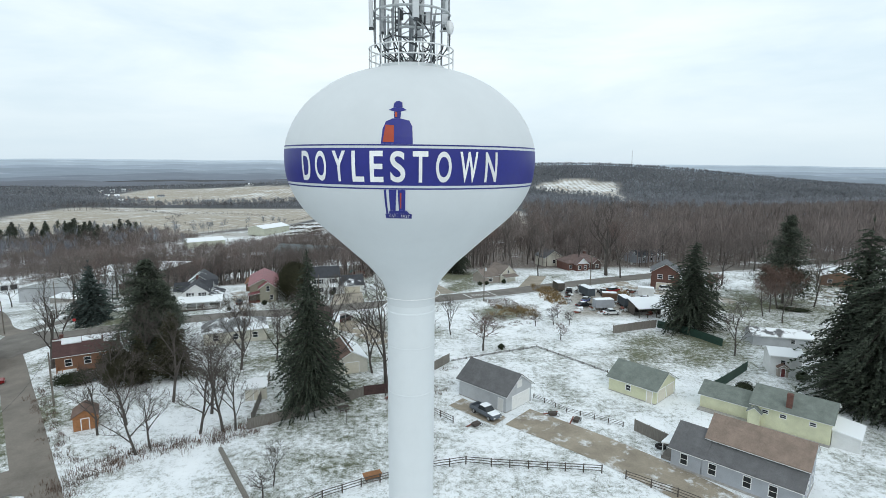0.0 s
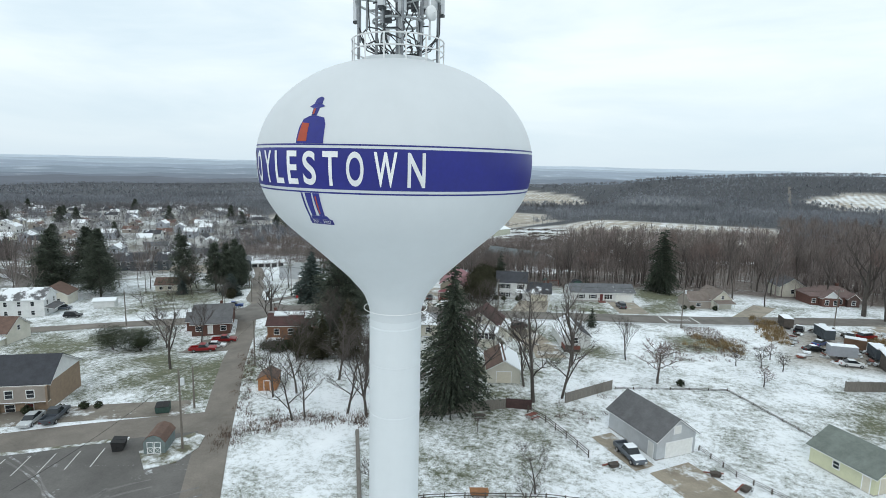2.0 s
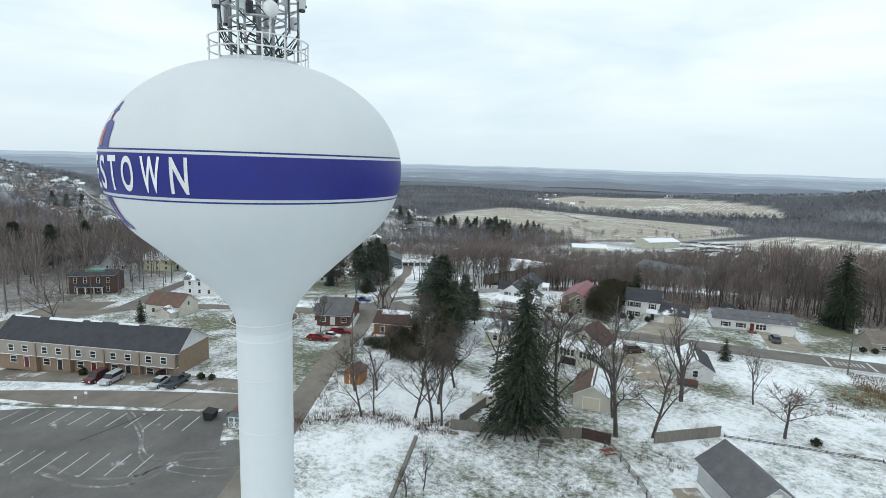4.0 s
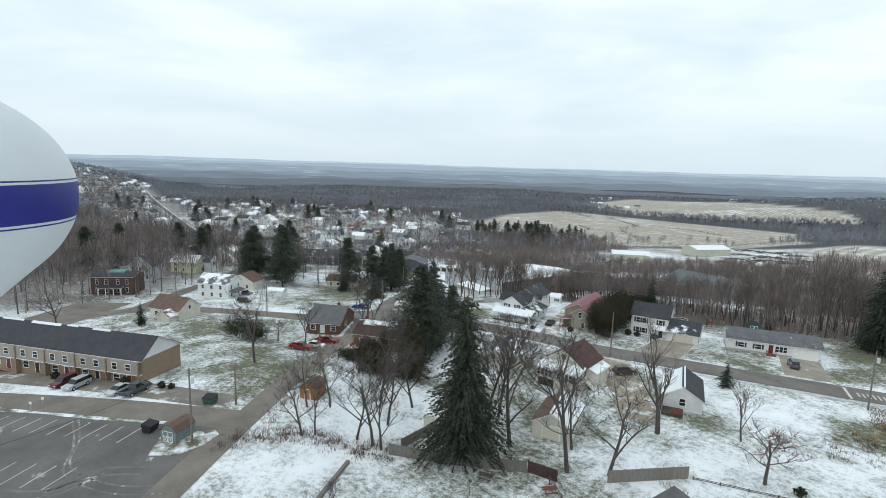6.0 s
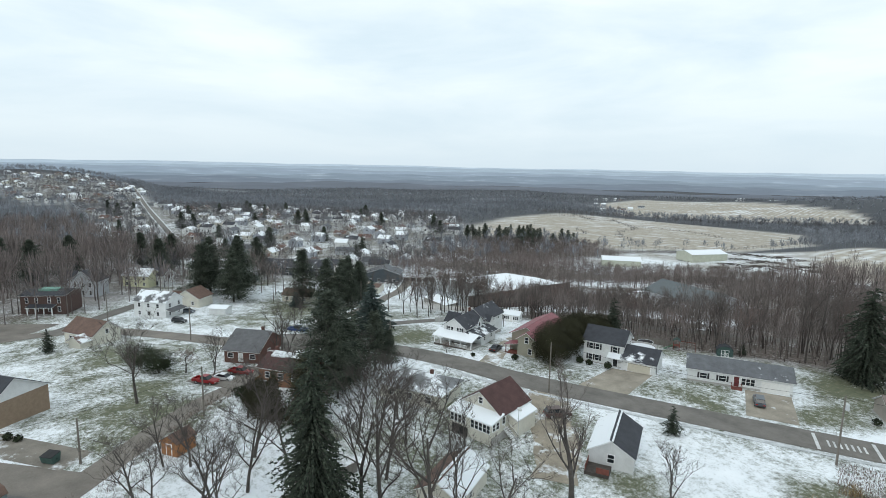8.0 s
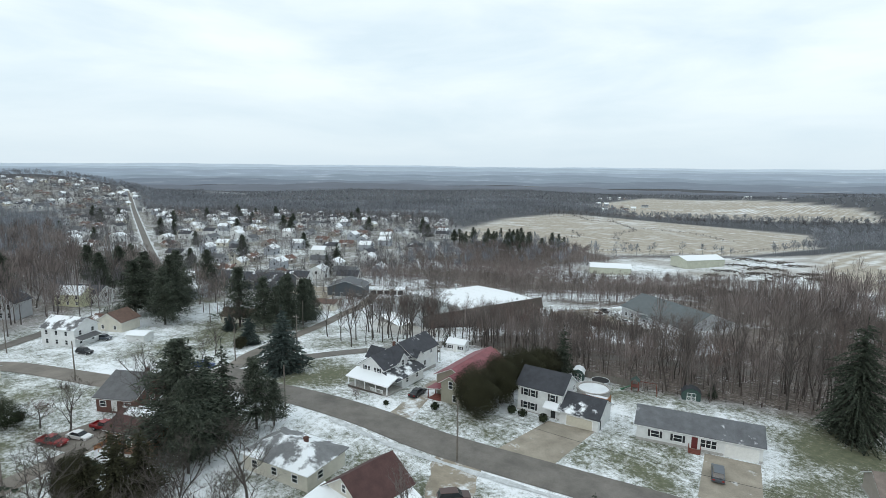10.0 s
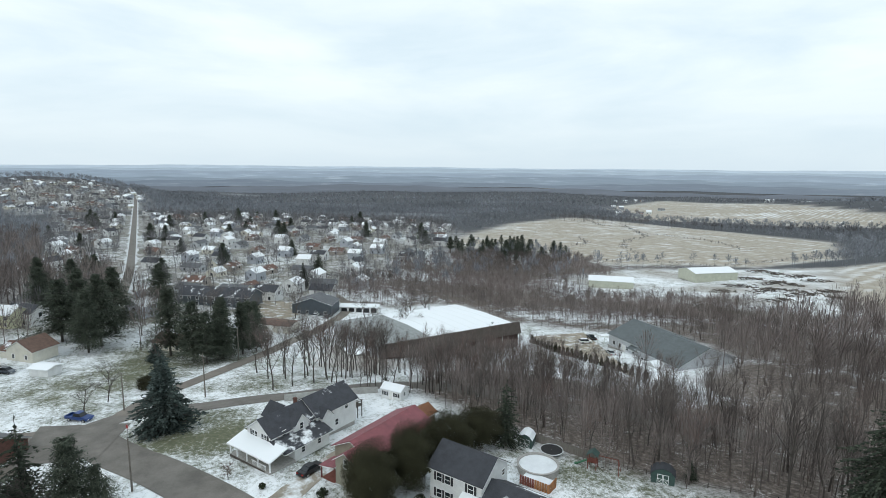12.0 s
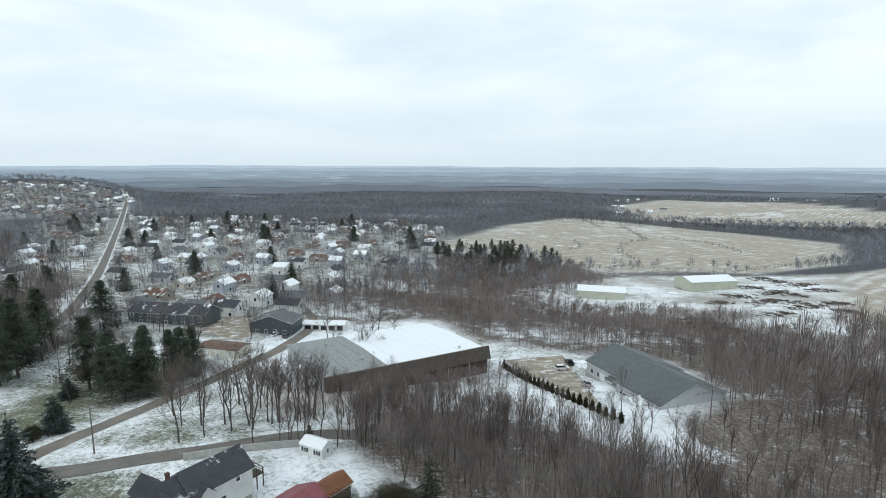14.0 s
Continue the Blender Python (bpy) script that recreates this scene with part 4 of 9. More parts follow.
def lean(house, x0, y0, x1, y1, z0, low, high, wall, roof, rising="+y", over=0.3):
    """A block under one sloping roof that rises towards one side."""
    axis, sign = rising[1], rising[0]
    def ht(v, lo, hi):
        k = (v - lo) / (hi - lo)
        return low + (high - low) * (k if sign == "+" else 1 - k)
    if axis == "y":
        f = lambda x, y: ht(y, y0, y1)
    else:
        f = lambda x, y: ht(x, x0, x1)
    c = [(x0, y0), (x1, y0), (x1, y1), (x0, y1)]
    if wall:
        part("wall", Shape().add([(x, y, z0) for x, y in c] + [(x, y, f(x, y)) for x, y in c], [(3, 2, 1, 0), (4, 5, 6, 7), (0, 1, 5, 4), (1, 2, 6, 5), (2, 3, 7, 6), (3, 0, 4, 7)]), wall, house)
    o = [(x0 - over, y0 - over), (x1 + over, y0 - over), (x1 + over, y1 + over), (x0 - over, y1 + over)]
    for nm, lift, thick, mat in (("fascia", 0.01, 0.12, M_WHITE), ("roof", 0.135, 0.09, roof)):
        part(nm, Shape().add([(x, y, f(x, y) + lift) for x, y in o] + [(x, y, f(x, y) + lift + thick) for x, y in o], [(3, 2, 1, 0), (4, 5, 6, 7), (0, 1, 5, 4), (1, 2, 6, 5), (2, 3, 7, 6), (3, 0, 4, 7)]), mat, house)


FACES = {"-y": 0, "+x": 90, "+y": 180, "-x": 270}


def win(house, x, y, z, w, h, face, shutters=None, trim=M_WHITE):
    """A window with frame, bar and pane, its outer side towards the given face; x, y on the wall, z the middle."""
    def ring():
        s = Shape()
        for a in ((-w / 2 - 0.09, -h / 2 - 0.11, w / 2 + 0.09, -h / 2), (-w / 2 - 0.09, h / 2, w / 2 + 0.09, h / 2 + 0.09), (-w / 2 - 0.09, -h / 2, -w / 2, h / 2), (w / 2, -h / 2, w / 2 + 0.09, h / 2),
                  (-w / 2, -0.03, w / 2, 0.03)):
            s.box(a[0], -0.07, a[1], a[2], 0.05, a[3])
        return s
    fr = fitting("window", shared(("window_frame", w, h, trim.name), ring, trim), house, pose(x, y, z, 0, 0, FACES[face]))
    fitting("pane", shared(("pane", w, h), lambda: Shape().box(-w / 2, -0.03, -h / 2, w / 2, 0.04, h / 2), M_GLASS), fr, Matrix())
    if shutters:
        for sx in (-1, 1):
            fitting("shutter", shared(("shutter", h, shutters.name), lambda: Shape().box(-0.19, -0.06, -h / 2 - 0.05, 0.19, 0.02, h / 2 + 0.05), shutters), fr, pose(sx * (w / 2 + 0.3), 0, 0))
    return fr


def door(house, x, y, z0, w, h, face, mat, name="door"):
    """A panelled door leaf with its casing, base at z0."""
    def leaf():
        s = Shape().box(-w / 2, -0.05, 0, w / 2, 0.02, h)
        n = 4 if w > 2 else 3
        for i in range(n):
            s.box(-w / 2 + 0.08, -0.07, h * (i + 0.12) / n, w / 2 - 0.08, -0.045, h * (i + 0.9) / n)
        return s
    d = fitting(name, shared((name, w, h, mat.name), leaf, mat), house, pose(x, y, z0, 0, 0, FACES[face]))
    fitting("casing", shared(("casing", w, h), lambda: Shape().box(-w / 2 - 0.12, -0.055, 0, -w / 2, 0.02, h + 0.12).box(w / 2, -0.055, 0, w / 2 + 0.12, 0.02, h + 0.12).box(-w / 2, -0.055, h, w / 2, 0.02, h + 0.12), M_WHITE), d, Matrix())
    return d


def chimney(house, x, y, z0, z1, w=0.7, mat=None, d=None):
    d = d or w
    part("chimney", Shape().box(x - w / 2, y - d / 2, z0, x + w / 2, y + d / 2, z1).box(x - w / 2 - 0.06, y - d / 2 - 0.06, z1 - 0.25, x + w / 2 + 0.06, y + d / 2 + 0.06, z1 - 0.1), mat or M_BRICK, house)


def footing(house, x0, y0, x1, y1, top=0.35):
    part("footing", Shape().box(x0 - 0.04, y0 - 0.04, -1.2, x1 + 0.04, y1 + 0.04, top), M_FOUND, house)


def house_at(x, y, turn, label, category="house", name="house", dz=0.0):
    return thing(name, x, y, turn, float(land(x, y)) + dz, label, category)


M_SHUT = plain("black_shutters", (0.02, 0.022, 0.026), 0.6)
M_MAROON = plain("maroon_door_paint", (0.12, 0.02, 0.02), 0.5)
M_DOORW = plain("white_door_paint", (0.74, 0.74, 0.72), 0.45)
M_DOORC = plain("cream_door_paint", (0.64, 0.60, 0.50), 0.45)

# pale grey garage by the driveway
g = house_at(9.0, 87.0, -44, "pale grey sided garage with a grey shingle roof", "garage", "garage")
footing(g, -5, -3.4, 5, 3.4, 0.15)
block(g, -5, -3.4, 5, 3.4, 0, 3.0, 2.45, S_PALEGREY, R_GREY)
door(g, 5, 0.5, 0.05, 4.6, 2.2, "+x", M_DOORW, "garage_door")
door(g, 3.9, -3.4, 0.05, 0.9, 2.05, "-y", M_DOORW)
door(g, 5, 0, 3.35, 1.1, 1.1, "+x", M_DOORW, "loft_door")
# pale yellow garage
g = house_at(35.0, 90.2, -46.5, "pale yellow sided garage with a grey-green shingle roof", "garage", "garage")
footing(g, -4.2, -3.7, 4.2, 3.7, 0.12)
block(g, -4.2, -3.7, 4.2, 3.7, 0, 2.5, 2.0, S_YELLOW, R_GREEN)
door(g, 4.2, 1.8, 0.05, 2.6, 2.1, "+x", M_DOORC, "garage_door")
door(g, 4.2, -1.5, 0.05, 2.6, 2.1, "+x", M_DOORC, "garage_door")
door(g, 3.2, -3.7, 0.05, 0.85, 2.0, "-y", M_DOORC)
win(g, -0.6, -3.7, 1.5, 0.8, 0.9, "-y")
# blue-grey house by the drive
g = house_at(39.0, 63.8, -43, "blue-grey sided house with tan and charcoal shingle roofs")
footing(g, -9.5, -4.6, 7.5, 4.6)
block(g, -5.2, -1.8, 7.5, 4.6, 0, 5.0, 2.3, S_GREY, R_TAN)
lean(g, -5.2, -4.6, 7.5, -1.8, 0, 3.0, 4.4, S_GREY, R_GREY, "+y")
block(g, -9.5, -4.6, -5.0, 4.0, 0, 3.0, 2.3, S_GREY, R_GREY, "x")
for wx in (-7.6, -3.6, 1.0, 4.2):
    win(g, wx, -4.6, 1.75, 0.95, 1.5, "-y")
for wy in (-3.2, -0.4, 2.6):
    win(g, 7.5, wy, 1.75, 0.95, 1.5, "+x")
win(g, 7.5, 0.4, 5.1, 0.85, 1.3, "+x")
win(g, 7.5, 2.4, 5.1, 0.85, 1.3, "+x")
lean(g, -11.4, -3.4, -9.6, 0.2, 2.3, 2.45, 2.75, None, R_SNOW, "+x", 0.1)
for px, py in ((-11.3, -3.3), (-11.3, 0.1)):
    part("porch_post", Shape().box(px - 0.06, py - 0.06, 0, px + 0.06, py + 0.06, 2.45), M_WHITE, g)
part("porch_floor", Shape().box(-11.4, -3.4, 0, -9.55, 0.2, 0.55), M_FENCE, g)
g.scale = (0.86, 0.86, 0.9)
# pale yellow house with a tall brick stack
g = house_at(52.2, 78.6, -42, "pale yellow sided house with a grey-green roof and red brick chimney")
footing(g, -13, -4.5, 8, 4.5)
block(g, -4.0, -4.2, 8.0, 4.5, 0, 4.2, 2.1, S_YELLOW, R_GREEN)
block(g, -13, -3.2, -4.0, 3.4, 0, 2.9, 1.6, S_YELLOW, R_GREEN)
chimney(g, 1.6, -3.2, 3.5, 7.3, 0.9, None, 0.8)
for wx in (-1.8, 1.0, 5.4):
    win(g, wx, -4.2, 3.2, 0.9, 0.6, "-y")
win(g, 8, 0, 3.3, 0.9, 1.1, "+x")
block(g, -4.3, -5.2, -2.3, -3.2, 0, 2.9, 0.8, S_YELLOW, R_GREEN, "y", 0.25)
lean(g, 8.1, -3.5, 12.0, 3.0, 0, 2.4, 2.9, S_WHITE, R_SNOW, "-x", 0.2)
g.scale = (0.84, 0.84, 0.84)
# small white cottage with a snowy roof, and a long shed behind
g = house_at(65.6, 100.2, -18, "small white two-storey shed house with a snowy roof", "outbuilding", "cottage")
block(g, -3.2, -3, 3.2, 3, 0, 4.3, 1.0, S_WHITE, R_SNOW)
win(g, -0.6, -3, 3.0, 0.9, 0.8, "-y")
block(g, -1.8, -4.2, 0.4, -3, 0, 1.9, 0.7, S_TAN, R_BROWN, "y", 0.2)
door(g, -0.7, -4.2, 0.05, 0.8, 1.8, "-y", M_MAROON)
g.scale = (0.82, 0.82, 0.86)
g = house_at(75.0, 117.0, -14, "long low shed with a snow-covered roof", "outbuilding", "shed")
block(g, -5.8, -3.0, 5.8, 3.0, 0, 2.2, 0.9, S_PALEGREY, R_SNOWPATCH)
win(g, 2, -3.2, 1.4, 0.8, 0.8, "-y")
# brick-and-cream ranch house across the road
g = house_at(-12.2, 175.8, 25.9, "long white ranch house with a grey roof dusted with snow")
footing(g, -9.6, -3.9, 9.6, 3.9, 0.6)
block(g, -9.6, -3.9, 9.6, 3.9, 0, 3.0, 1.75, S_WHITE, R_GREYSNOW)
for wx in (-6.6, -3.0):
    win(g, wx, -3.9, 1.75, 1.3, 1.1, "-y", M_SHUT)
for wx in (0.9, 1.7, 2.5):
    win(g, wx, -3.9, 1.75, 0.75, 1.3, "-y")
door(g, -0.4, -3.9, 0.5, 0.95, 2.05, "-y", M_MAROON)
door(g, 6.6, -3.9, 0.1, 4.9, 2.2, "-y", M_DOORW, "garage_door")
part("front_steps", Shape().box(-1.3, -5.4, 0, 0.6, -3.95, 0.45).box(-1.0, -5.8, 0, 0.3, -5.4, 0.22), M_DECK, g)
s = Shape()
for px in (-1.25, 0.55):
    s.tube([(px, -5.3, 0.4), (px, -5.3, 1.3)], 0.05, 5).tube([(px, -4.0, 0.4), (px, -4.0, 1.3)], 0.05, 5).tube([(px, -5.3, 1.28), (px, -4.0, 1.28)], 0.05, 5)
part("step_rail", s, M_DECK, g)
part("rear_deck", Shape().box(-5.6, 4.2, 0, -2.4, 6.8, 0.7), M_SNOWTOP, g, "rear deck under snow")
s = Shape()
for ax, ay, bx, by in ((-5.6, 4.2, -5.6, 6.8), (-5.6, 6.8, -2.4, 6.8), (-2.4, 6.8, -2.4, 4.2)):
    for zz in (1.0, 1.35, 1.65):
        s.tube([(ax, ay, zz), (bx, by, zz)], 0.06, 5)
    s.tube([(ax, ay, 0), (ax, ay, 1.75)], 0.07, 5).tube([(bx, by, 0), (bx, by, 1.75)], 0.07, 5)
part("deck_rail", s, M_DECK, g, "maroon deck railing")
# white colonial house with an attached garage
g = house_at(-37.0, 165.5, 17.0, "white two-storey colonial house with charcoal roofs and garage wing")
footing(g, -4.6, -3.6, 4.4, 3.9)
block(g, -4.6, -3.6, 4.4, 3.9, 0, 5.3, 2.5, S_WHITE, R_DARK)
block(g, 4.4, -4.6, 11.6, 3.0, 0, 2.7, 2.2, S_WHITE, R_HALFSNOW)
lean(g, 1.4, -4.9, 4.4, -3.6, 2.4, 2.5, 3.1, None, R_SNOW, "+y", 0.2)
for wz in (1.5, 4.1):
    for wx in (-2.9, -1.4):
        win(g, wx, -3.6, wz, 0.9, 1.25, "-y", M_SHUT)
win(g, 2.6, -3.6, 4.1, 0.95, 1.25, "-y", M_SHUT)
door(g, 2.8, -3.6, 0.3, 0.95, 2.05, "-y", M_SHUT)
door(g, 8.2, -4.6, 0.05, 4.8, 2.1, "-y", M_DOORC, "garage_door")
win(g, 4.4, 2.6, 4.5, 0.7, 0.9, "+x")
door(g, 11.6, -3.2, 0.1, 0.8, 2.0, "+x", M_SHUT)
# white farmhouse with a wrap-round porch
g = house_at(-67.2, 144.2, 107.5, "white farmhouse with charcoal gables and a snowy wrap-round porch")
footing(g, 0, -3.3, 19.5, 3.3)
block(g, 0.0, -3.25, 9.6, 3.25, 0, 4.35, 2.25, S_WHITE, R_DARKSNOW, over=0.35)
block(g, 9.6, -3.7, 19.6, 3.5, 0, 4.5, 2.45, S_WHITE, R_DARKSNOW, over=0.35)
block(g, 4.4, -3.75, 7.6, 0.2, 0, 4.6, 1.75, S_WHITE, R_DARKSNOW, "y", 0.3)
block(g, 10.2, -4.5, 12.4, -3.0, 3.4, 4.3, 1.1, S_WHITE, R_DARK, "y", 0.3)
block(g, 5.4, 2.6, 9.2, 6.0, 0, 3.9, 1.8, S_WHITE, R_DARK, "y", 0.35)
lean(g, -3.0, -6.6, -0.02, 4.2, 2.35, 2.4, 3.25, None, R_SNOW, "+x", 0.3)
lean(g, 0.02, -6.6, 10.2, -3.3, 0, 2.45, 3.5, None, R_HALFSNOW, "+y", 0.3)
part("wall", Shape().box(2.2, -6.4, 0, 10.0, -3.3, 2.5), S_WHITE, g)
for py in (-6.4, -3.4, -0.4, 2.2, 4.1):
    part("porch_post", Shape().box(-2.95, py - 0.09, 0, -2.77, py + 0.09, 2.45), M_WHITE, g)
part("porch_floor", Shape().box(-3.0, -6.5, -0.3, 2.2, 4.2, 0.55), M_FOUND, g)
part("porch_lattice", Shape().box(-3.05, -5.2, -0.3, -3.0, 4.1, 0.5), M_RAIL, g, "dark lattice skirt")
s = Shape()
for k in range(12):
    py = -5.3 + k * 0.3
    s.box(-2.9, py, 0.6, -2.84, py + 0.07, 1.3)
s.box(-2.93, -5.4, 1.25, -2.81, -1.7, 1.34)
part("porch_rail", s, M_WHITE, g)
for wy in (-1.75, -0.95, 0.75, 1.55):
    win(g, 0.0, wy, 3.75, 0.6, 1.25, "-x", M_SHUT if abs(wy) > 1 else None)
for wx, wy, wz in ((2.6, -3.25, 4.0), (6.0, -3.75, 4.3), (8.6, -3.25, 4.0), (17.0, -3.7, 3.9), (14.4, -3.7, 1.6)):
    win(g, wx, wy, wz, 0.7, 1.1, "-y")
for wx in (4.0, 7.6):
    win(g, wx, -6.4, 1.6, 0.7, 0.9, "-y")
door(g, 11.2, -3.7, 0.3, 0.85, 2.0, "-y", M_DOORW)
win(g, 19.6, 0, 3.6, 0.9, 1.3, "+x")
chimney(g, 8.2, 0.4, 5, 7.6, 0.5)
part("rear_deck", Shape().box(19.6, -3.0, 1.9, 22.2, 2.6, 2.05), M_RAIL, g, "dark timber rear deck")
for px, py in ((22.1, -2.9), (22.1, 2.5), (20.9, -2.9)):
    part("deck_post", Shape().box(px - 0.07, py - 0.07, -0.5, px + 0.07, py + 0.07, 3.0), M_RAIL, g)
part("deck_rail", Shape().box(19.7, -3.0, 2.85, 22.2, -2.92, 2.95).box(22.12, -3.0, 2.85, 22.2, 2.6, 2.95).box(19.7, -3.0, 2.4, 22.2, -2.94, 2.46).box(22.14, -3.0, 2.4, 22.2, 2.6, 2.46), M_RAIL, g)
# red-roofed house
g = house_at(-53.2, 160.0, 107, "olive-grey house with a red metal roof and small side porch")
footing(g, -9, -3.1, 9, 4.2)
block(g, -6.4, -3.3, 9.2, 4.4, 0, 4.7, 1.9, S_OLIVE, R_RED, over=0.45)
block(g, -9.0, -3.0, -6.2, 1.6, 0, 4.5, 1.6, S_OLIVE, R_RED, over=0.4)
win(g, -9.0, -0.7, 4.3, 0.9, 1.4, "-x")
win(g, -9.0, -1.6, 1.7, 0.8, 1.3, "-x")
win(g, -2.0, -3.3, 3.6, 0.9, 1.3, "-y")
win(g, 3.0, -3.3, 3.6, 0.9, 1.3, "-y")
lean(g, -9.4, 1.65, -6.45, 4.6, 2.4, 2.5, 3.1, None, R_RED, "-y", 0.2)
for px in (-9.3, -6.6):
    part("porch_post", Shape().box(px - 0.08, 4.4, 0, px + 0.08, 4.56, 2.6), M_MAROON, g)
part("porch_floor", Shape().box(-9.3, 1.65, 0, -6.45, 4.5, 0.5), M_DECK, g)
# tan house with a cross gable
g = house_at(16.8, 180.6, 31, "tan house with grey-brown shingles and a front cross gable")
footing(g, -6.5, -4, 8, 4.5)
block(g, -6.5, -3.6, 1.0, 4.0, 0, 2.9, 2.2, S_TAN, R_TANGREY)
block(g, 1.0, -4.4, 8.0, 4.6, 0, 3.6, 2.8, S_CREAM, R_TANGREY, "y")
win(g, 4.5, -4.4, 4.2, 0.8, 1.1, "-y")
win(g, -3.4, -3.6, 1.6, 1.6, 1.1, "-y")
lean(g, 1.4, -7.0, 7.6, -4.4, 2.4, 2.5, 3.1, None, R_TANGREY, "+y", 0.2)
for px in (1.6, 7.4):
    part("porch_post", Shape().box(px - 0.1, -6.9, 0, px + 0.1, -6.7, 2.6), M_WHITE, g)
g.scale = (0.86, 0.86, 0.86)
# bungalow with a maroon gable and enclosed porch, raised on a basement
g = house_at(-29.2, 117.6, 9, "cream bungalow with a maroon roof, glazed porch and raised basement")
footing(g, -4.3, -4.2, 4.3, 5.5, 1.2)
block(g, -4.0, -1.5, 4.0, 6.4, 0, 4.2, 2.7, S_CREAM, R_MAROON, "y", 0.5)
win(g, 0.0, -1.5, 5.4, 0.75, 1.0, "-y")
lean(g, -4.2, -4.4, 4.2, -1.5, 0, 3.5, 4.1, S_CREAM, R_SNOW, "+y", 0.35)
lean(g, 4.0, 0.6, 5.8, 6.2, 0, 3.0, 3.7, S_CREAM, R_SNOW, "-x", 0.25)
for wx in (-3.6, -2.8, -2.0, -1.2, 0.6, 1.4, 2.2, 3.0, 3.7):
    win(g, wx, -4.4, 2.6, 0.62, 1.25, "-y")
for wy in (-3.6, -2.6):
    win(g, 4.2, wy, 2.75, 0.75, 1.1, "+x")
win(g, 4.0, -0.6, 2.9, 0.7, 1.2, "+x")
# black slab on the wall stands for the shade inside the open basement
part("basement_opening", Shape().box(-3.6, -4.46, 0.0, -0.4, -4.3, 1.5), M_BLACK, g)
s = Shape()
for k in range(7):
    s.box(4.1 + 0.28 * k, -0.9, 1.5 - 0.22 * k, 4.4 + 0.28 * k, 0.3, 1.6 - 0.22 * k)
s.tube([(4.1, -0.9, 2.5), (6.1, -0.9, 0.95)], 0.05, 5).tube([(4.1, 0.3, 2.5), (6.1, 0.3, 0.95)], 0.05, 5)
part("side_steps", s, M_WHITE, g)
# bungalow's garage
g = house_at(-18.6, 101.0, 113, "brown and cream garage with a half snowy roof and board fence", "garage", "garage")
lean(g, -4.6, -3.0, 4.6, -0.01, 0, 2.5, 4.2, S_CREAM, R_SNOW, "+y", 0.3)
lean(g, -4.6, 0.01, 4.6, 3.0, 0, 2.5, 4.2, S_CREAM, R_BROWN, "-y", 0.3)
win(g, -1.0, -3.0, 1.5, 0.8, 0.8, "-y")
door(g, -4.6, 0, 0.05, 2.6, 2.1, "-x", M_DOORC, "garage_door")
# grey cottage among the yards near the tall bare tree
g = house_at(-11.1, 127.8, 115, "pale grey cottage with grey shingles among yard clutter")
lean(g, -5.2, -3.2, 5.2, -0.01, 0, 2.4, 4.3, S_WHITE, R_DARK, "+y", 0.3)
lean(g, -5.2, 0.01, 5.2, 3.2, 0, 2.4, 4.3, S_WHITE, R_SNOW, "-y", 0.3)
part("deck", Shape().box(-8.2, -0.2, 0, -5.25, 3.2, 0.45), M_RAIL, g, "dark timber deck")
part("deck_rail", Shape().box(-8.2, 3.1, 0.55, -5.25, 3.18, 1.4).box(-8.2, -0.2, 0.55, -8.12, 1.6, 1.4), M_DECK, g)
win(g, -5.2, 0.0, 1.6, 0.9, 1.2, "-x")
win(g, 0, -3.2, 1.6, 0.9, 1.2, "-y")
# brick ranch by the lane
g = house_at(-96.6, 104.2, 130, "red brick ranch house with a plain grey roof by the lane")
block(g, -5.0, -4.2, 7.5, 4.6, -0.6, 2.8, 3.1, M_BRICK, R_GREY, "y", 0.45)
block(g, -1.0, 4.65, 4.2, 6.4, -0.6, 2.4, 1.5, M_BRICK, R_GREY, "y", 0.35)
for wy in (-2.6, 3.0):
    win(g, -5.0, wy, 1.5, 1.3, 1.1, "-x")
door(g, -5.0, 0.4, 0.1, 1.0, 2.05, "-x", M_DOORW)
win(g, 0.0, -4.2, 1.5, 1.2, 1.0, "-y")
chimney(g, 2.5, -1.5, 3.5, 6.6, 0.6)
paving("driveway", slab((-88.0, 86.0), (-92.5, 97.0), (-88.0, 103.0), (-77.0, 91.0), 0.05), M_LANE, "brown worn drive beside the brick ranch house", "driveway")
# brown house between the lane and the spruces
g = house_at(-69.8, 101.8, 32, "orange-brown sided house with snow along its ridge near spruces", dz=0.8)
lean(g, -4.6, -4.2, 5.6, -0.01, -1.8, 3.1, 4.9, S_ORANGE, R_MAROON, "+y", 0.4)
lean(g, -4.6, 0.01, 5.6, 4.2, -1.8, 3.1, 4.9, S_ORANGE, R_SNOW, "-y", 0.4)
for x0, x1, run in ((-3.6, -0.4, 1.5), (-0.3, 2.9, 1.2), (3.2, 5.4, 2.1)):
    part("ridge_snow", Shape().prism([(x0, -0.05, 5.34), (x0, -run, 5.34 - 0.43 * run), (x0, -run, 5.1 - 0.43 * run), (x0, -0.05, 4.9)], (x1 - x0, 0, 0)), M_SNOWTOP, g, "strip of snow below the ridge")
for wx in (-2.6, 0.4, 3.4):
    win(g, wx, -4.2, 1.7, 1.0, 1.2, "-y")
part("deck", Shape().box(-4.4, -6.6, -1.8, -1.2, -4.25, 0.5), M_SNOWTOP, g, "low deck under snow")
part("deck_rail", Shape().box(-4.4, -6.6, 0.55, -4.3, -4.3, 1.35).box(-4.4, -6.65, 1.2, -1.2, -6.55, 1.35).box(-1.3, -6.6, 0.55, -1.2, -4.3, 1.35).box(-3.5, -6.62, 0.5, -3.4, -6.56, 1.3), M_CEDARWOOD, g, "orange timber deck rail")
chimney(g, -3.6, 0.8, 3.5, 5.9, 0.6)
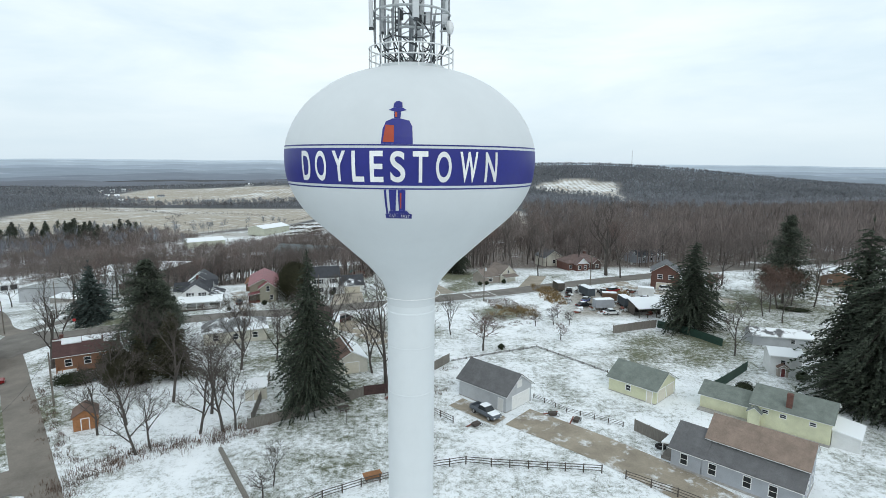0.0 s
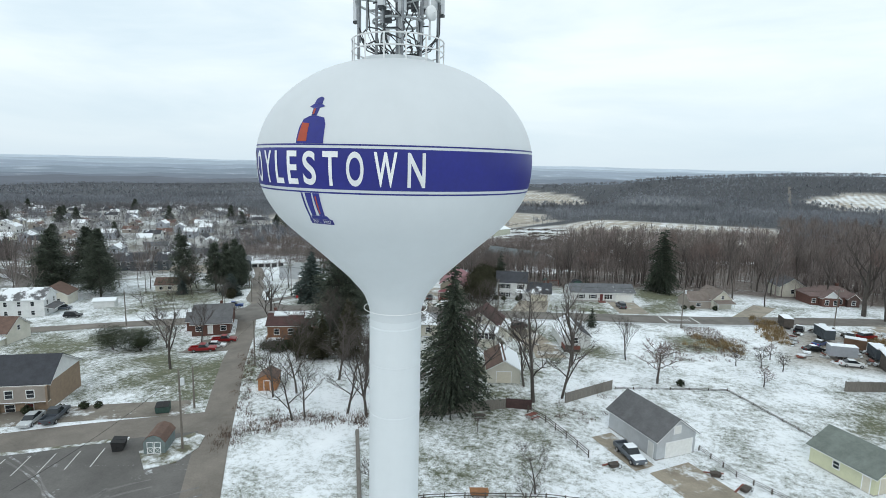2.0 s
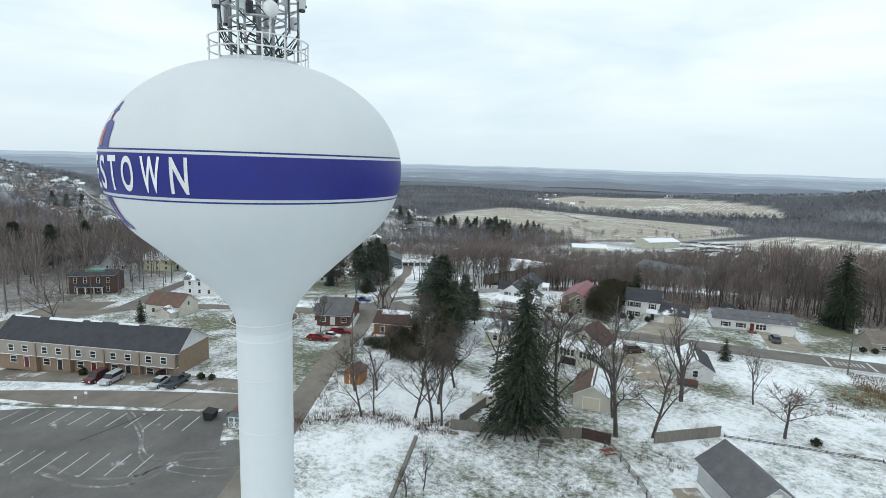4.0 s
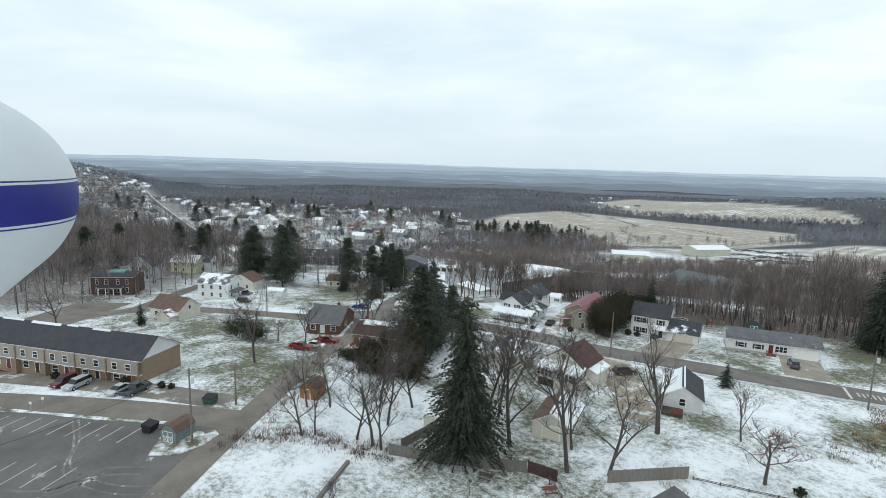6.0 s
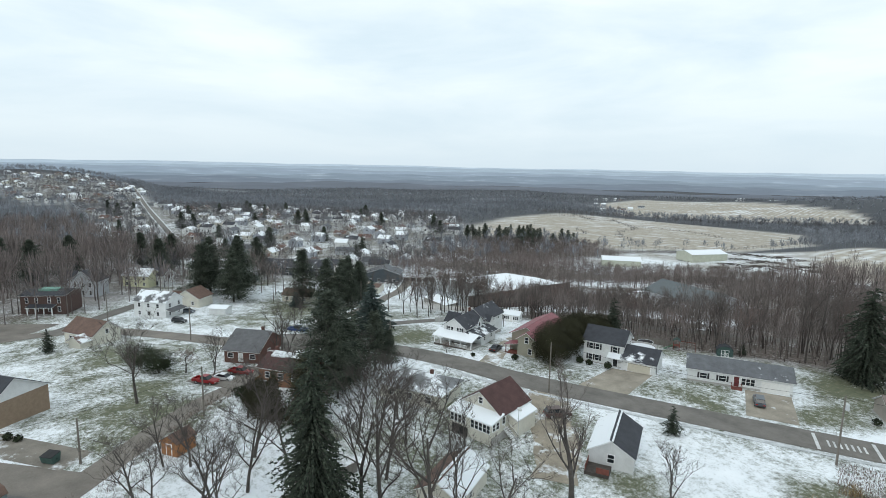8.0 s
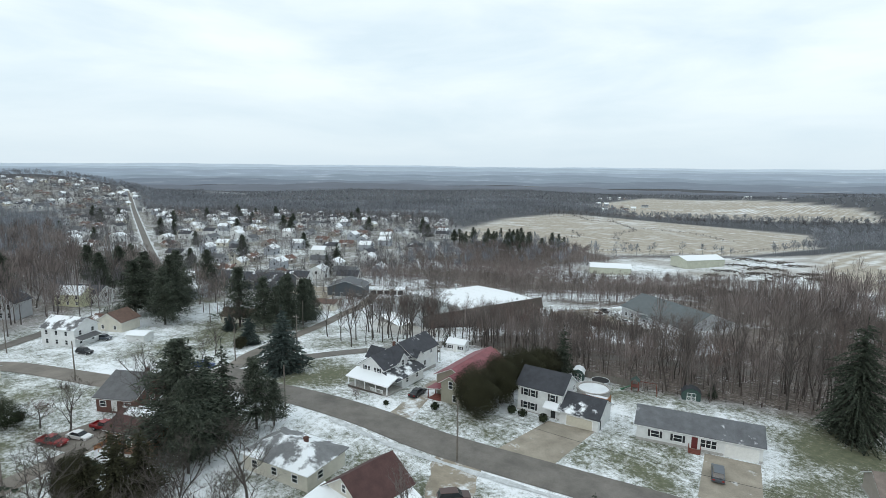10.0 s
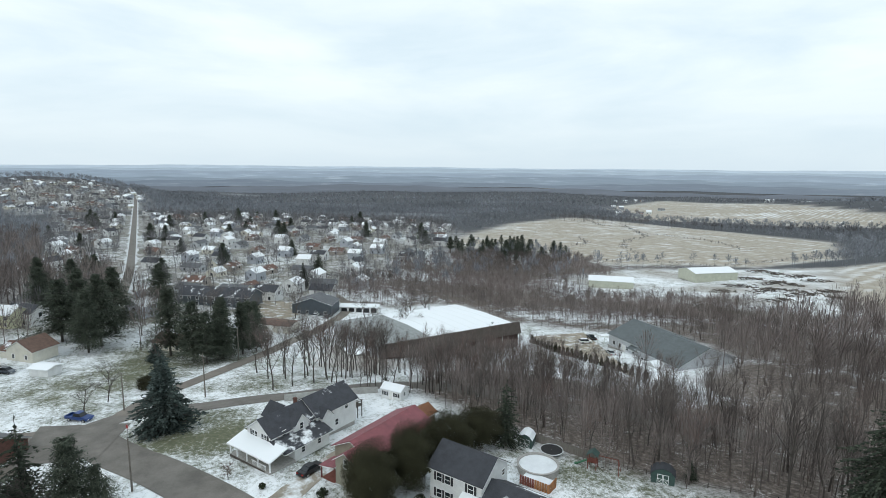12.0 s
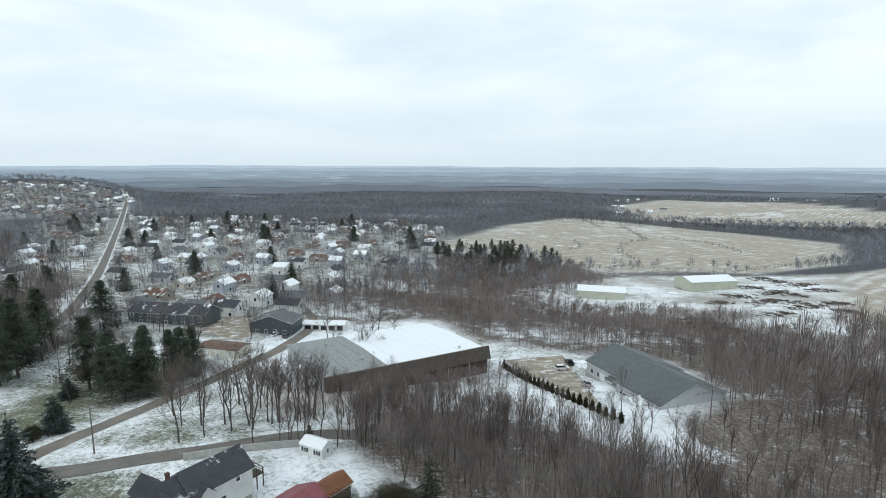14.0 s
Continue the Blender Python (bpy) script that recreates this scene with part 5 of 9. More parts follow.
# apartment terrace
g = house_at(-95.6, 48.2, 34.8, "brown brick apartment terrace with tan upper storey and charcoal roof", "apartment building", "apartment_building")
block(g, -20, -5.0, 18.0, 5.0, -0.6, 5.5, 3.2, M_TANBRICK, R_DARKDUST, "x", 0.35, S_WHITE, shift=-0.9)
part("upper_storey", Shape().box(-20, -5.75, 2.75, 18.02, -4.95, 5.25), S_TAN, g, "tan overhanging upper storey")
part("jetty_trim", Shape().box(-20, -5.8, 2.68, 18.04, -4.97, 2.8), M_WHITE, g)
for k in range(5):
    bx = 14.4 - 7.2 * k
    for wx in (bx - 1.8, bx + 1.2):
        win(g, wx, -5.75, 4.1, 1.05, 1.2, "-y")
    win(g, bx - 2.2, -5.0, 1.5, 1.3, 1.2, "-y")
    door(g, bx + 0.6, -5.0, 0.1, 0.95, 2.05, "-y", M_SHUT if k % 2 else M_MAROON)
    part("party_pier", Shape().box(bx + 3.38, -5.95, -0.4, bx + 3.62, -4.9, 5.3), M_TANBRICK, g, "brown brick pier between two homes")
for k, (x0, x1, drop) in enumerate(((-19.5, -14.0, 0.2), (-11.8, -4.5, 0.34), (-3.0, -0.4, 0.16), (3.2, 7.5, 0.26))):
    run = 4.1
    a = [(-0.92, 9.0), (-0.92 - run * drop / 3.2, 9.0 - drop), (-0.92 - run * drop / 3.2, 9.04 - drop), (-0.92, 9.06)]
    part("ridge_snow", Shape().prism([(x0, y, z) for y, z in a], (x1 - x0, 0, 0)), M_SNOWTOP, g, "strip of snow below the ridge")
# steel-clad factory with a snowy low roof
g = thing("factory", -118.6, 228.3, 82.6, -15.0, "low metal factory with half snowy grey roof and rusty cladding", "factory")
part("wall", Shape().box(-27.4, 0.2, -6, 27.4, 44.0, 3.3), S_PALEGREY, g)
for x0, x1, mat, nm in ((-27.7, -7.2, R_METAL, "grey"), (-7.2, 27.7, R_SNOW, "snowy")):
    n = 5 if nm == "grey" else 8
    for k in range(n):
        a0, a1 = x0 + (x1 - x0) * k / n, x0 + (x1 - x0) * (k + 1) / n - 0.09
        part("roof_sheet", Shape().prism([(a0, 0.3, 5.9), (a0, 22.0, 5.3), (a0, 44.4, 3.5), (a0, 44.4, 3.36), (a0, 22.0, 5.05), (a0, 0.3, 5.6)], (a1 - a0, 0, 0)), mat, g, nm + " metal roof bay")
for k in range(2):
    part("gable", Shape().prism([((-27.45, 27.3)[k], 0.3, 3.3), ((-27.45, 27.3)[k], 44.0, 3.3), ((-27.45, 27.3)[k], 22.0, 5.05), ((-27.45, 27.3)[k], 0.3, 5.6)], (0.15, 0, 0)), S_PALEGREY, g)
part("fascia_band", Shape().prism([(-28.0, -1.6, 3.2), (-28.0, -0.4, 7.2), (-28.0, 0.2, 7.2), (-28.0, 0.2, 3.4)], (55.6, 0, 0)), R_RUST, g, "rusty brown overhanging fascia")
# dark colour here paints the deep shade below the overhang
part("front_wall", Shape().box(-27.2, -0.14, -6, 27.2, 0.15, 3.3), M_DARKBRICK, g, "front wall coloured dark for the shade under the fascia")
for k in range(8):
    part("canopy_post", Shape().box(-27.0 + 7.7 * k, -1.5, -4, -26.8 + 7.7 * k, -1.3, 3.2), M_FOUND, g)
part("loading_roof", Shape().prism([(-34.5, 24.0, 2.6), (-27.8, 24.0, 3.2), (-27.8, 24.0, 3.05), (-34.5, 24.0, 2.45)], (0, -17, 0)), R_SNOW, g, "snowy lean-to roof")
part("loading_wall", Shape().box(-34.2, 7.2, -6, -27.9, 23.8, 2.44), M_FOUND, g, "grey block lean-to")
for vx, vy in ((-18, 30), (-2, 38), (12, 40), (20, 6), (-12, 12)):
    part("roof_vent", Shape().lathe([(0.3, 4.2), (0.3, 6.2), (0.5, 6.25), (0.5, 6.5), (0.05, 6.65)], 12), M_STEEL, g).matrix_basis = pose(vx, vy, 0)
# grey-roofed hall
g = thing("hall", -68.6, 277.4, -15.5, -12.4, "pale metal hall with a slate-grey two-level roof", "hall")
part("footing", Shape().box(-16.8, -10.9, -4, 0.25, 10.8, 0.3).box(0.25, -13.6, -4, 16.95, 9.2, 0.3), M_FOUND, g)
block(g, -16.6, -10.6, 0.3, 10.6, 0, 4.1, 3.9, S_PALEGREY, R_SLATE, over=0.5)
block(g, 0.3, -13.4, 16.8, 9.0, 0, 4.3, 4.2, S_PALEGREY, R_SLATE, over=0.6)
block(g, 8.0, -17.2, 12.6, -13.4, 0, 2.8, 1.5, S_WHITE, R_SNOW, "y")
lean(g, -20.5, -12.5, -16.7, -6.0, 0, 2.5, 3.1, None, R_SNOW, "+x", 0.2)
for px, py in ((-20.4, -12.3), (-20.4, -6.2), (-17.0, -12.3)):
    part("porch_post", Shape().box(px - 0.1, py - 0.1, -0.3, px + 0.1, py + 0.1, 2.6), M_WHITE, g)
lean(g, -5.5, -12.4, 0.0, -10.7, 2.4, 2.6, 3.3, None, R_SLATE, "+y", 0.2)
for wx in (-14, -11, -7.5, -4.5, 2.5, 6, 14.5):
    win(g, wx, -10.6 if wx < 0 else -13.4, 1.7, 1.1, 1.3, "-y")
door(g, -9.2, -10.6, 0.1, 1.6, 2.2, "-y", M_DOORW)
door(g, 4.2, -13.4, 0.1, 1.6, 2.2, "-y", M_SHUT)
for wy in (-6, 0, 6):
    win(g, 16.8, wy, 1.8, 1.2, 1.3, "+x")
for vy in (-1.2, 1.2):
    part("gable_vent", Shape().box(16.8, vy - 0.9, 5.2, 16.95, vy + 0.9, 5.6), M_FOUND, g)
# sheds at the timber yard
g = house_at(-150.0, 465.0, 63, "long sage-green metal warehouse with a white roof", "warehouse", "warehouse")
block(g, -15, -9, 15, 9, 0, 6.0, 2.0, S_GREEN, R_SNOW)
g = house_at(-177.0, 399.0, 38, "low green metal shed with a snow-white roof", "warehouse", "warehouse")
block(g, -13, -6, 13, 6, 0, 4.5, 2.0, S_GREEN, R_SNOW)
# street of older houses on the western side
g = house_at(-168.5, 99.5, 38, "white two-storey gabled house with a snow-streaked roof")
block(g, -6, -4.2, 6, 4.2, 0, 5.6, 2.6, S_WHITE, R_SNOWPATCH, "x")
for wz in (1.6, 4.3):
    for wx in (-4, -0.5, 3):
        win(g, wx, -4.2, wz, 0.9, 1.3, "-y")
    for wy in (-2.2, 2.2):
        win(g, 6, wy, wz, 0.9, 1.3, "+x")
lean(g, 6, -4, 8.4, 3, 2.4, 2.5, 3.1, None, R_GREY, "-x", 0.2)
g = house_at(-139.0, 76.5, 28, "cream cottage with a brown snow-flecked roof")
block(g, -5.5, -4, 5.5, 4, 0, 3.4, 2.8, S_CREAM, R_BROWN, "x")
block(g, 0.5, -7, 5.0, -4, 0, 2.4, 1.3, S_CREAM, R_BROWNSNOW, "y")
for wx in (-3, 4.2):
    win(g, wx, -4 if wx < 0 else -4, 1.8, 1.0, 1.2, "-y")
win(g, 5.5, 0, 3.7, 0.8, 1.1, "+x")
g = house_at(-194.0, 72.0, 56, "dark brick two-storey villa with a verdigris flat roof", "house")
block(g, -7, -5, 7, 5, 0, 6.4, 1.0, M_DARKBRICK, R_DARK)
part("roof_lantern", Shape().box(-3, -2, 7.0, 3, 2, 7.9), mottled("verdigris_copper", (0.16, 0.32, 0.26), 0.6, 0.1), g, "green verdigris roof deck")
for wz in (1.8, 4.8):
    for wx in (-5, -2, 2, 5):
        win(g, wx, -5, wz, 0.8, 1.7, "-y")
lean(g, -4, -7.4, 4, -5, 2.6, 2.8, 3.3, None, R_DARK, "+y", 0.2)
for px in (-3.8, -1.3, 1.3, 3.8):
    part("porch_post", Shape().box(px - 0.12, -7.3, 0, px + 0.12, -7.06, 2.9), M_WHITE, g)
g = house_at(-217.0, 86.0, 50, "pale grey gothic house with steep charcoal gables")
block(g, -5, -4, 5, 4, 0, 6.2, 4.0, S_PALEGREY, R_DARKSNOW, "y")
block(g, -9, -2, -5, 4, 0, 5.8, 3.4, S_PALEGREY, R_DARKSNOW, "x")
for wz in (1.8, 4.8):
    for wx in (-2.8, 0, 2.8):
        win(g, wx, -4, wz, 0.8, 1.7, "-y")
g = house_at(-180.0, 114.0, 38, "tan gabled house with a brown roof")
block(g, -5, -4, 5, 4, 0, 3.6, 2.8, S_CREAM, R_BROWN, "y")
block(g, -9, -3, -5, 4, 0, 2.6, 1.8, S_CREAM, R_BROWNSNOW, "x")
for wx in (-2.4, 2.4):
    win(g, wx, -4, 1.7, 0.9, 1.2, "-y")
g = house_at(-158.0, 116.5, 42, "small white garden shed with a flat snowy roof", "shed", "shed")
block(g, -3, -2.2, 3, 2.2, 0, 2.3, 0.5, S_WHITE, R_SNOW)
# flats and small sheds on the north-western road
g = house_at(-241.0, 187.0, 44, "slate-blue two-storey flats with snow-dusted charcoal roof", "apartment building", "apartment_building")
block(g, -20, -6, 16, 6, 0, 5.2, 3.0, S_DARK, R_DARKSNOW)
for k in range(9):
    for wz in (1.5, 4.0):
        win(g, -18 + 4 * k, -6, wz, 1.3, 1.2, "-y")
g = house_at(-207.0, 218.0, 46, "slate-blue gabled flats beside a gravel court", "apartment building", "apartment_building")
block(g, -9, -6, 9, 6, 0, 5.0, 3.0, S_DARK, R_GREYSNOW, "y")
for wx in (-6, -2, 2, 6):
    win(g, wx, -6, 1.6, 1.2, 1.3, "-y")
g = house_at(-182.0, 190.0, 38, "cream block store with a flat brown roof", "store", "store")
block(g, -8, -4, 8, 4, 0, 3.0, 0.7, S_CREAM, R_BROWN)
for wx in (-5, 0, 4):
    door(g, wx, -4, 0.05, 1.8, 2.2, "-y", M_DOORW)
g = house_at(-202.0, 238.0, 50, "long white lock-up garage block with a snowy roof", "garage", "garage")
block(g, -9, -3, 9, 3, 0, 2.6, 0.8, S_WHITE, R_SNOW)
for k in range(5):
    door(g, -7 + 3.5 * k, -3, 0.05, 2.6, 2.1, "-y", M_SHUT, "garage_door")
# pale house across the western street
g = house_at(-170.0, 152.0, 40, "brown-roofed cream bungalow near the spruces")
block(g, -6, -4, 6, 4, 0, 2.8, 2.0, S_CREAM, R_BROWN)
for wx in (-4, -1, 3):
    win(g, wx, -4, 1.6, 1.1, 1.1, "-y")
g = house_at(-231.0, 107.0, 42, "pale yellow two-storey house with a snowy gable roof")
block(g, -6, -4, 6, 4, 0, 5.2, 2.4, S_YELLOW, R_SNOW)
for wx in (-4, 0, 4):
    for wz in (1.6, 4.0):
        win(g, wx, -4, wz, 0.9, 1.2, "-y")
g = house_at(-252.0, 196.0, 42, "cream two-storey house with a hipped roof")
block(g, -7, -5, 7, 5, 0, 5.8, 1.6, S_CREAM, R_GREYSNOW)
for wx in (-5, -1.7, 1.7, 5):
    for wz in (1.6, 4.4):
        win(g, wx, -5, wz, 0.9, 1.3, "-y")
# brick and shed houses beyond the yard of machines
g = house_at(71.4, 171.0, -22, "red brick two-storey house with a pale garage door under its gable")
block(g, -4.2, -4.5, 4.2, 4.5, 0, 5.6, 2.6, M_BRICK, R_GREYSNOW, "y")
door(g, -0.2, -4.5, 0.05, 4.6, 2.2, "-y", M_DOORC, "garage_door")
for wx in (-1.6, 1.6):
    win(g, wx, -4.5, 4.2, 1.4, 1.2, "-y")
for wy in (-2, 2):
    win(g, -4.2, wy, 4.2, 0.9, 1.3, "-x")


def hipped(house, x0, y0, x1, y1, eave, rise, roof, over=0.45):
    """A hipped roof with a short ridge along x and a soffit below."""
    x0, y0, x1, y1 = x0 - over, y0 - over, x1 + over, y1 + over
    h, ym = (y1 - y0) / 2, (y0 + y1) / 2
    v = [(x0, y0, eave), (x1, y0, eave), (x1, y1, eave), (x0, y1, eave), (x0 + h, ym, eave + rise), (x1 - h, ym, eave + rise)]
    v += [(x, y, eave - 0.2) for x, y, z in v[:4]]
    f = [(0, 1, 5, 4), (2, 3, 4, 5), (1, 2, 5), (3, 0, 4), (0, 6, 7, 1), (1, 7, 8, 2), (2, 8, 9, 3), (3, 9, 6, 0), (9, 8, 7, 6)]
    part("roof", Shape().add(v, f), roof, house)


R_ROSE = shingles("weathered_rose_shingles", (0.19, 0.135, 0.125), 0.08)
g = house_at(52.6, 207.0, 18, "brick bungalow with hipped rose-brown roofs and white gable trim")
part("wall", Shape().box(-7.0, -4.0, -1.0, 7.0, 4.5, 3.0), M_BRICK, g)
hipped(g, -7.0, -4.0, 7.0, 4.5, 3.0, 2.6, R_ROSE)
block(g, -4.6, -6.2, 0.2, -4.02, -1.0, 2.9, 2.0, M_BRICK, R_ROSE, "y", 0.4, S_WHITE)
block(g, 3.0, -5.2, 6.4, -4.02, -1.0, 2.7, 1.5, M_DARKBRICK, R_ROSE, "y", 0.3)
for wx, wy in ((-3.4, -6.2), (-1.0, -6.2), (1.6, -4.0), (4.7, -5.2), (-6.0, -4.0)):
    win(g, wx, wy, 1.5, 1.0, 1.3, "-y")
chimney(g, 2.5, 0.5, 3.0, 6.4, 0.7)
g = house_at(43.0, 217.0, 18, "cream house with a grey gable behind the brick bungalow")
block(g, -4.0, -4.0, 4.0, 4.0, -1.5, 3.6, 2.6, S_CREAM, R_GREYSNOW, "y")
win(g, 0.0, -4.0, 2.0, 1.0, 1.3, "-y")
g = house_at(84.0, 224.0, 24, "low grey house with a dark snow-streaked roof among trees")
block(g, -7.0, -4.0, 7.0, 4.0, -1.5, 2.8, 1.9, S_GREY, R_DARKSNOW)
for wx in (-4, 0, 4):
    win(g, wx, -4.0, 1.5, 1.1, 1.1, "-y")
g = house_at(132.5, 179.5, -28, "low brown house with a snowy roof at the wood's edge")
block(g, -5.0, -6.0, 5.0, 6.0, -0.5, 3.2, 1.6, S_BROWN, R_SNOWPATCH, "y")
for wx in (-2.5, 2.0):
    win(g, wx, -6.0, 1.6, 1.1, 1.1, "-y")
paving("rough_ground", slab((106, 150), (128, 146), (140, 166), (112, 176), 0.04), M_PATCHY, "rough grass with thin snow between yards", "grass")
paving("driveway", ribbon([(58, 180), (60, 172), (66, 164), (78, 158), (84, 152)], 5.5, 0.05, 2.5, 0.3), M_RUT, "curved drive round the brick house", "driveway")
g = house_at(53.4, 138.6, 8, "open-fronted machine shed with a snow-white roof", "shed", "shed")
lean(g, -3.4, -3.0, 4.0, 3.0, 0, 2.5, 3.7, None, R_SNOW, "+y", 0.35)
part("wall", Shape().box(-3.4, 2.8, 0, 4.0, 3.0, 3.5).box(-3.4, -0.5, 0, -3.25, 2.8, 2.9).box(3.85, -0.5, 0, 4.0, 2.8, 2.9), M_RAIL, g, "dark weathered boards")
for px in (-3.2, -0.9, 1.5, 3.8):
    part("post", Shape().box(px - 0.09, -2.9, 0, px + 0.09, -2.72, 2.5), M_RAIL, g)


# the far town: six plain kinds, copied along the streets
def town_house(kind):
    wall, roof = ((S_WHITE, R_DARKSNOW), (S_CREAM, R_SNOW), (S_PALEGREY, R_GREYSNOW), (S_WHITE, R_SNOW), (S_TAN, R_BROWNSNOW), (S_GREY, R_SNOW))[kind]
    e = thing("house", 0, 0, 0, -900.0, ("white", "cream", "pale grey", "white", "tan", "blue-grey")[kind] + " gabled town house with snow on its roof", "house", "houses of the far town")
    l, w, h = ((6, 4, 5.0), (5, 4, 3.2), (7, 4, 3.0), (5, 4.5, 5.4), (6, 4.5, 3.0), (5, 4, 5.2))[kind]
    block(e, -l, -w, l, w, -1.5, h, 2.4, wall, roof)
    for wx, wy, wz, face in ((-l * 0.6, -w, 1.6, "-y"), (l * 0.5, -w, 1.6, "-y"), (l, 0, h - 1.2, "+x"), (-l, 0, h - 1.2, "-x"), (0, w, 1.6, "+y")):
        fitting("window", shared(("far_window",), lambda: Shape().box(-0.6, -0.05, -0.8, 0.6, 0.05, 0.8), M_GLASS), e, pose(wx, wy, wz, 0, 0, FACES[face]))
    return e


kinds = [town_house(k) for k in range(6)]
rng = random.Random(21)
spots = []
for i in range(700):
    x, y = rng.uniform(-860, -225), rng.uniform(110, 600)
    if inside(np.array([x]), np.array([y]), TOWN, 10)[0] < 0.7 or any(abs(x - a) < 19 and abs(y - b) < 18 for a, b in spots):
        continue
    road_y = np.interp(-x, [205, 250, 334, 520, 849], [112, 140, 159, 188, 241])
    if abs(y - road_y) < 12:
        continue
    spots.append((x, y))
while len(spots) < 255:
    x, y = rng.uniform(-1400, -880), rng.uniform(70, 300)
    if inside(np.array([x]), np.array([y]), HILL_TOWN, 5)[0] > 0.6 and not any(abs(x - a) < 17 and abs(y - b) < 15 for a, b in spots):
        spots.append((x, y))
for cx, cy, n in ((-640, 1080, 7), (-700, 1180, 5), (-900, 1500, 4), (-560, 1700, 5)):
    for i in range(n):
        spots.append((cx + rng.uniform(-60, 60), cy + rng.uniform(-60, 60)))
for i, (x, y) in enumerate(spots):
    copy_thing(kinds[rng.randrange(6)], pose(x, y, float(land(x, y)), 0, 0, 38 + 90 * rng.randrange(4) + rng.uniform(-6, 6)))
for e in kinds:
    for o in (*e.children_recursive, e):
        bpy.data.objects.remove(o)


# ---- trees ----
def grow(rng, wood, twigs, a, d, length, radius, level, depth, spread, lift):
    """One limb with its side limbs; the last level ends in bare twigs."""
    segs = 4 if level == 0 else 3
    pts, rad = [a], [radius]
    d = d.normalized()
    for i in range(segs):
        bend = Vector((rng.gauss(0, 1), rng.gauss(0, 1), rng.gauss(0, 0.5))) * (0.09 if level == 0 else 0.27)
        d = (d + bend + Vector((0, 0, lift * (0.2 if level else 0.0)))).normalized()
        pts.append(pts[-1] + d * length / segs)
        rad.append(max(0.012, radius * (1 - 0.68 * (i + 1) / segs)))
    if level < 2:
        wood.tube(pts, rad, 6 if level == 0 else 4, False)
    else:
        twigs.tube(pts, rad, 3, False)
    if level == depth:
        for i in range(8 if depth > 2 else 7):
            k = rng.uniform(0.15, 1.0) * segs
            j = min(int(k), segs - 1)
            base = pts[j].lerp(pts[j + 1], k - j)
            dd = (d * 0.7 + Vector((rng.gauss(0, 0.6), rng.gauss(0, 0.6), rng.gauss(0.25, 0.4)))).normalized()
            twigs.spike(base, base + dd * length * rng.uniform(0.45, 0.95), 0.02 if depth < 3 else 0.012)
        return
    n = ((9, 6, 4) if depth < 3 else (7, 5, 3))[min(level, 2)]
    for i in range(n):
        k = ((0.34 if depth < 3 else 0.24) + (0.66 if depth < 3 else 0.74) * (i + rng.random()) / n if level == 0 else rng.uniform(0.3, 1.0)) * segs
        j = min(int(k), segs - 1)
        base = pts[j].lerp(pts[j + 1], k - j)
        around = rng.uniform(0, 6.28319) if level else 2.4 * i + rng.uniform(-0.5, 0.5)
        side = Vector((math.cos(around), math.sin(around), 0))
        up = rng.uniform(0.35, 0.95)
        nd = (side * spread + Vector((0, 0, up)) * lift * (1.0 if level == 0 or depth < 3 else 0.5) + d * 0.55).normalized()
        grow(rng, wood, twigs, base, nd, length * rng.uniform(0.5, 0.72) * (1.15 - 0.45 * k / segs), max(0.014, rad[j] * (rng.uniform(0.42, 0.62) if depth < 3 else rng.uniform(0.5, 0.75))), level + 1, depth, spread, lift)


TREE_MESHES = {}


def bare_tree_meshes(key, height, radius, spread=0.9, lift=1.0, depth=3, twig=None, lean_by=0.03):
    if key not in TREE_MESHES:
        rng = random.Random(key)
        wood, twigs = Shape(), Shape()
        grow(rng, wood, twigs, Vector((0, 0, -0.3)), Vector((rng.gauss(0, lean_by), rng.gauss(0, lean_by), 1)), height * 0.74, radius, 0, depth, spread, lift)
        TREE_MESHES[key] = (wood.mesh("trunk", M_BARK, True), twigs.mesh("crown", twig or M_TWIG))
    return TREE_MESHES[key]


def plant(name, meshes, x, y, size, turn, label, category, group="", z=None, squeeze=1.0):
    e = thing(name, x, y, turn, z, label, category, group)
    for nm, me in zip(("trunk", "crown", "leaves"), meshes):
        ob = new(nm, me)
        ob.parent = e
        ob.scale = (size * squeeze, size * squeeze, size)
    return e


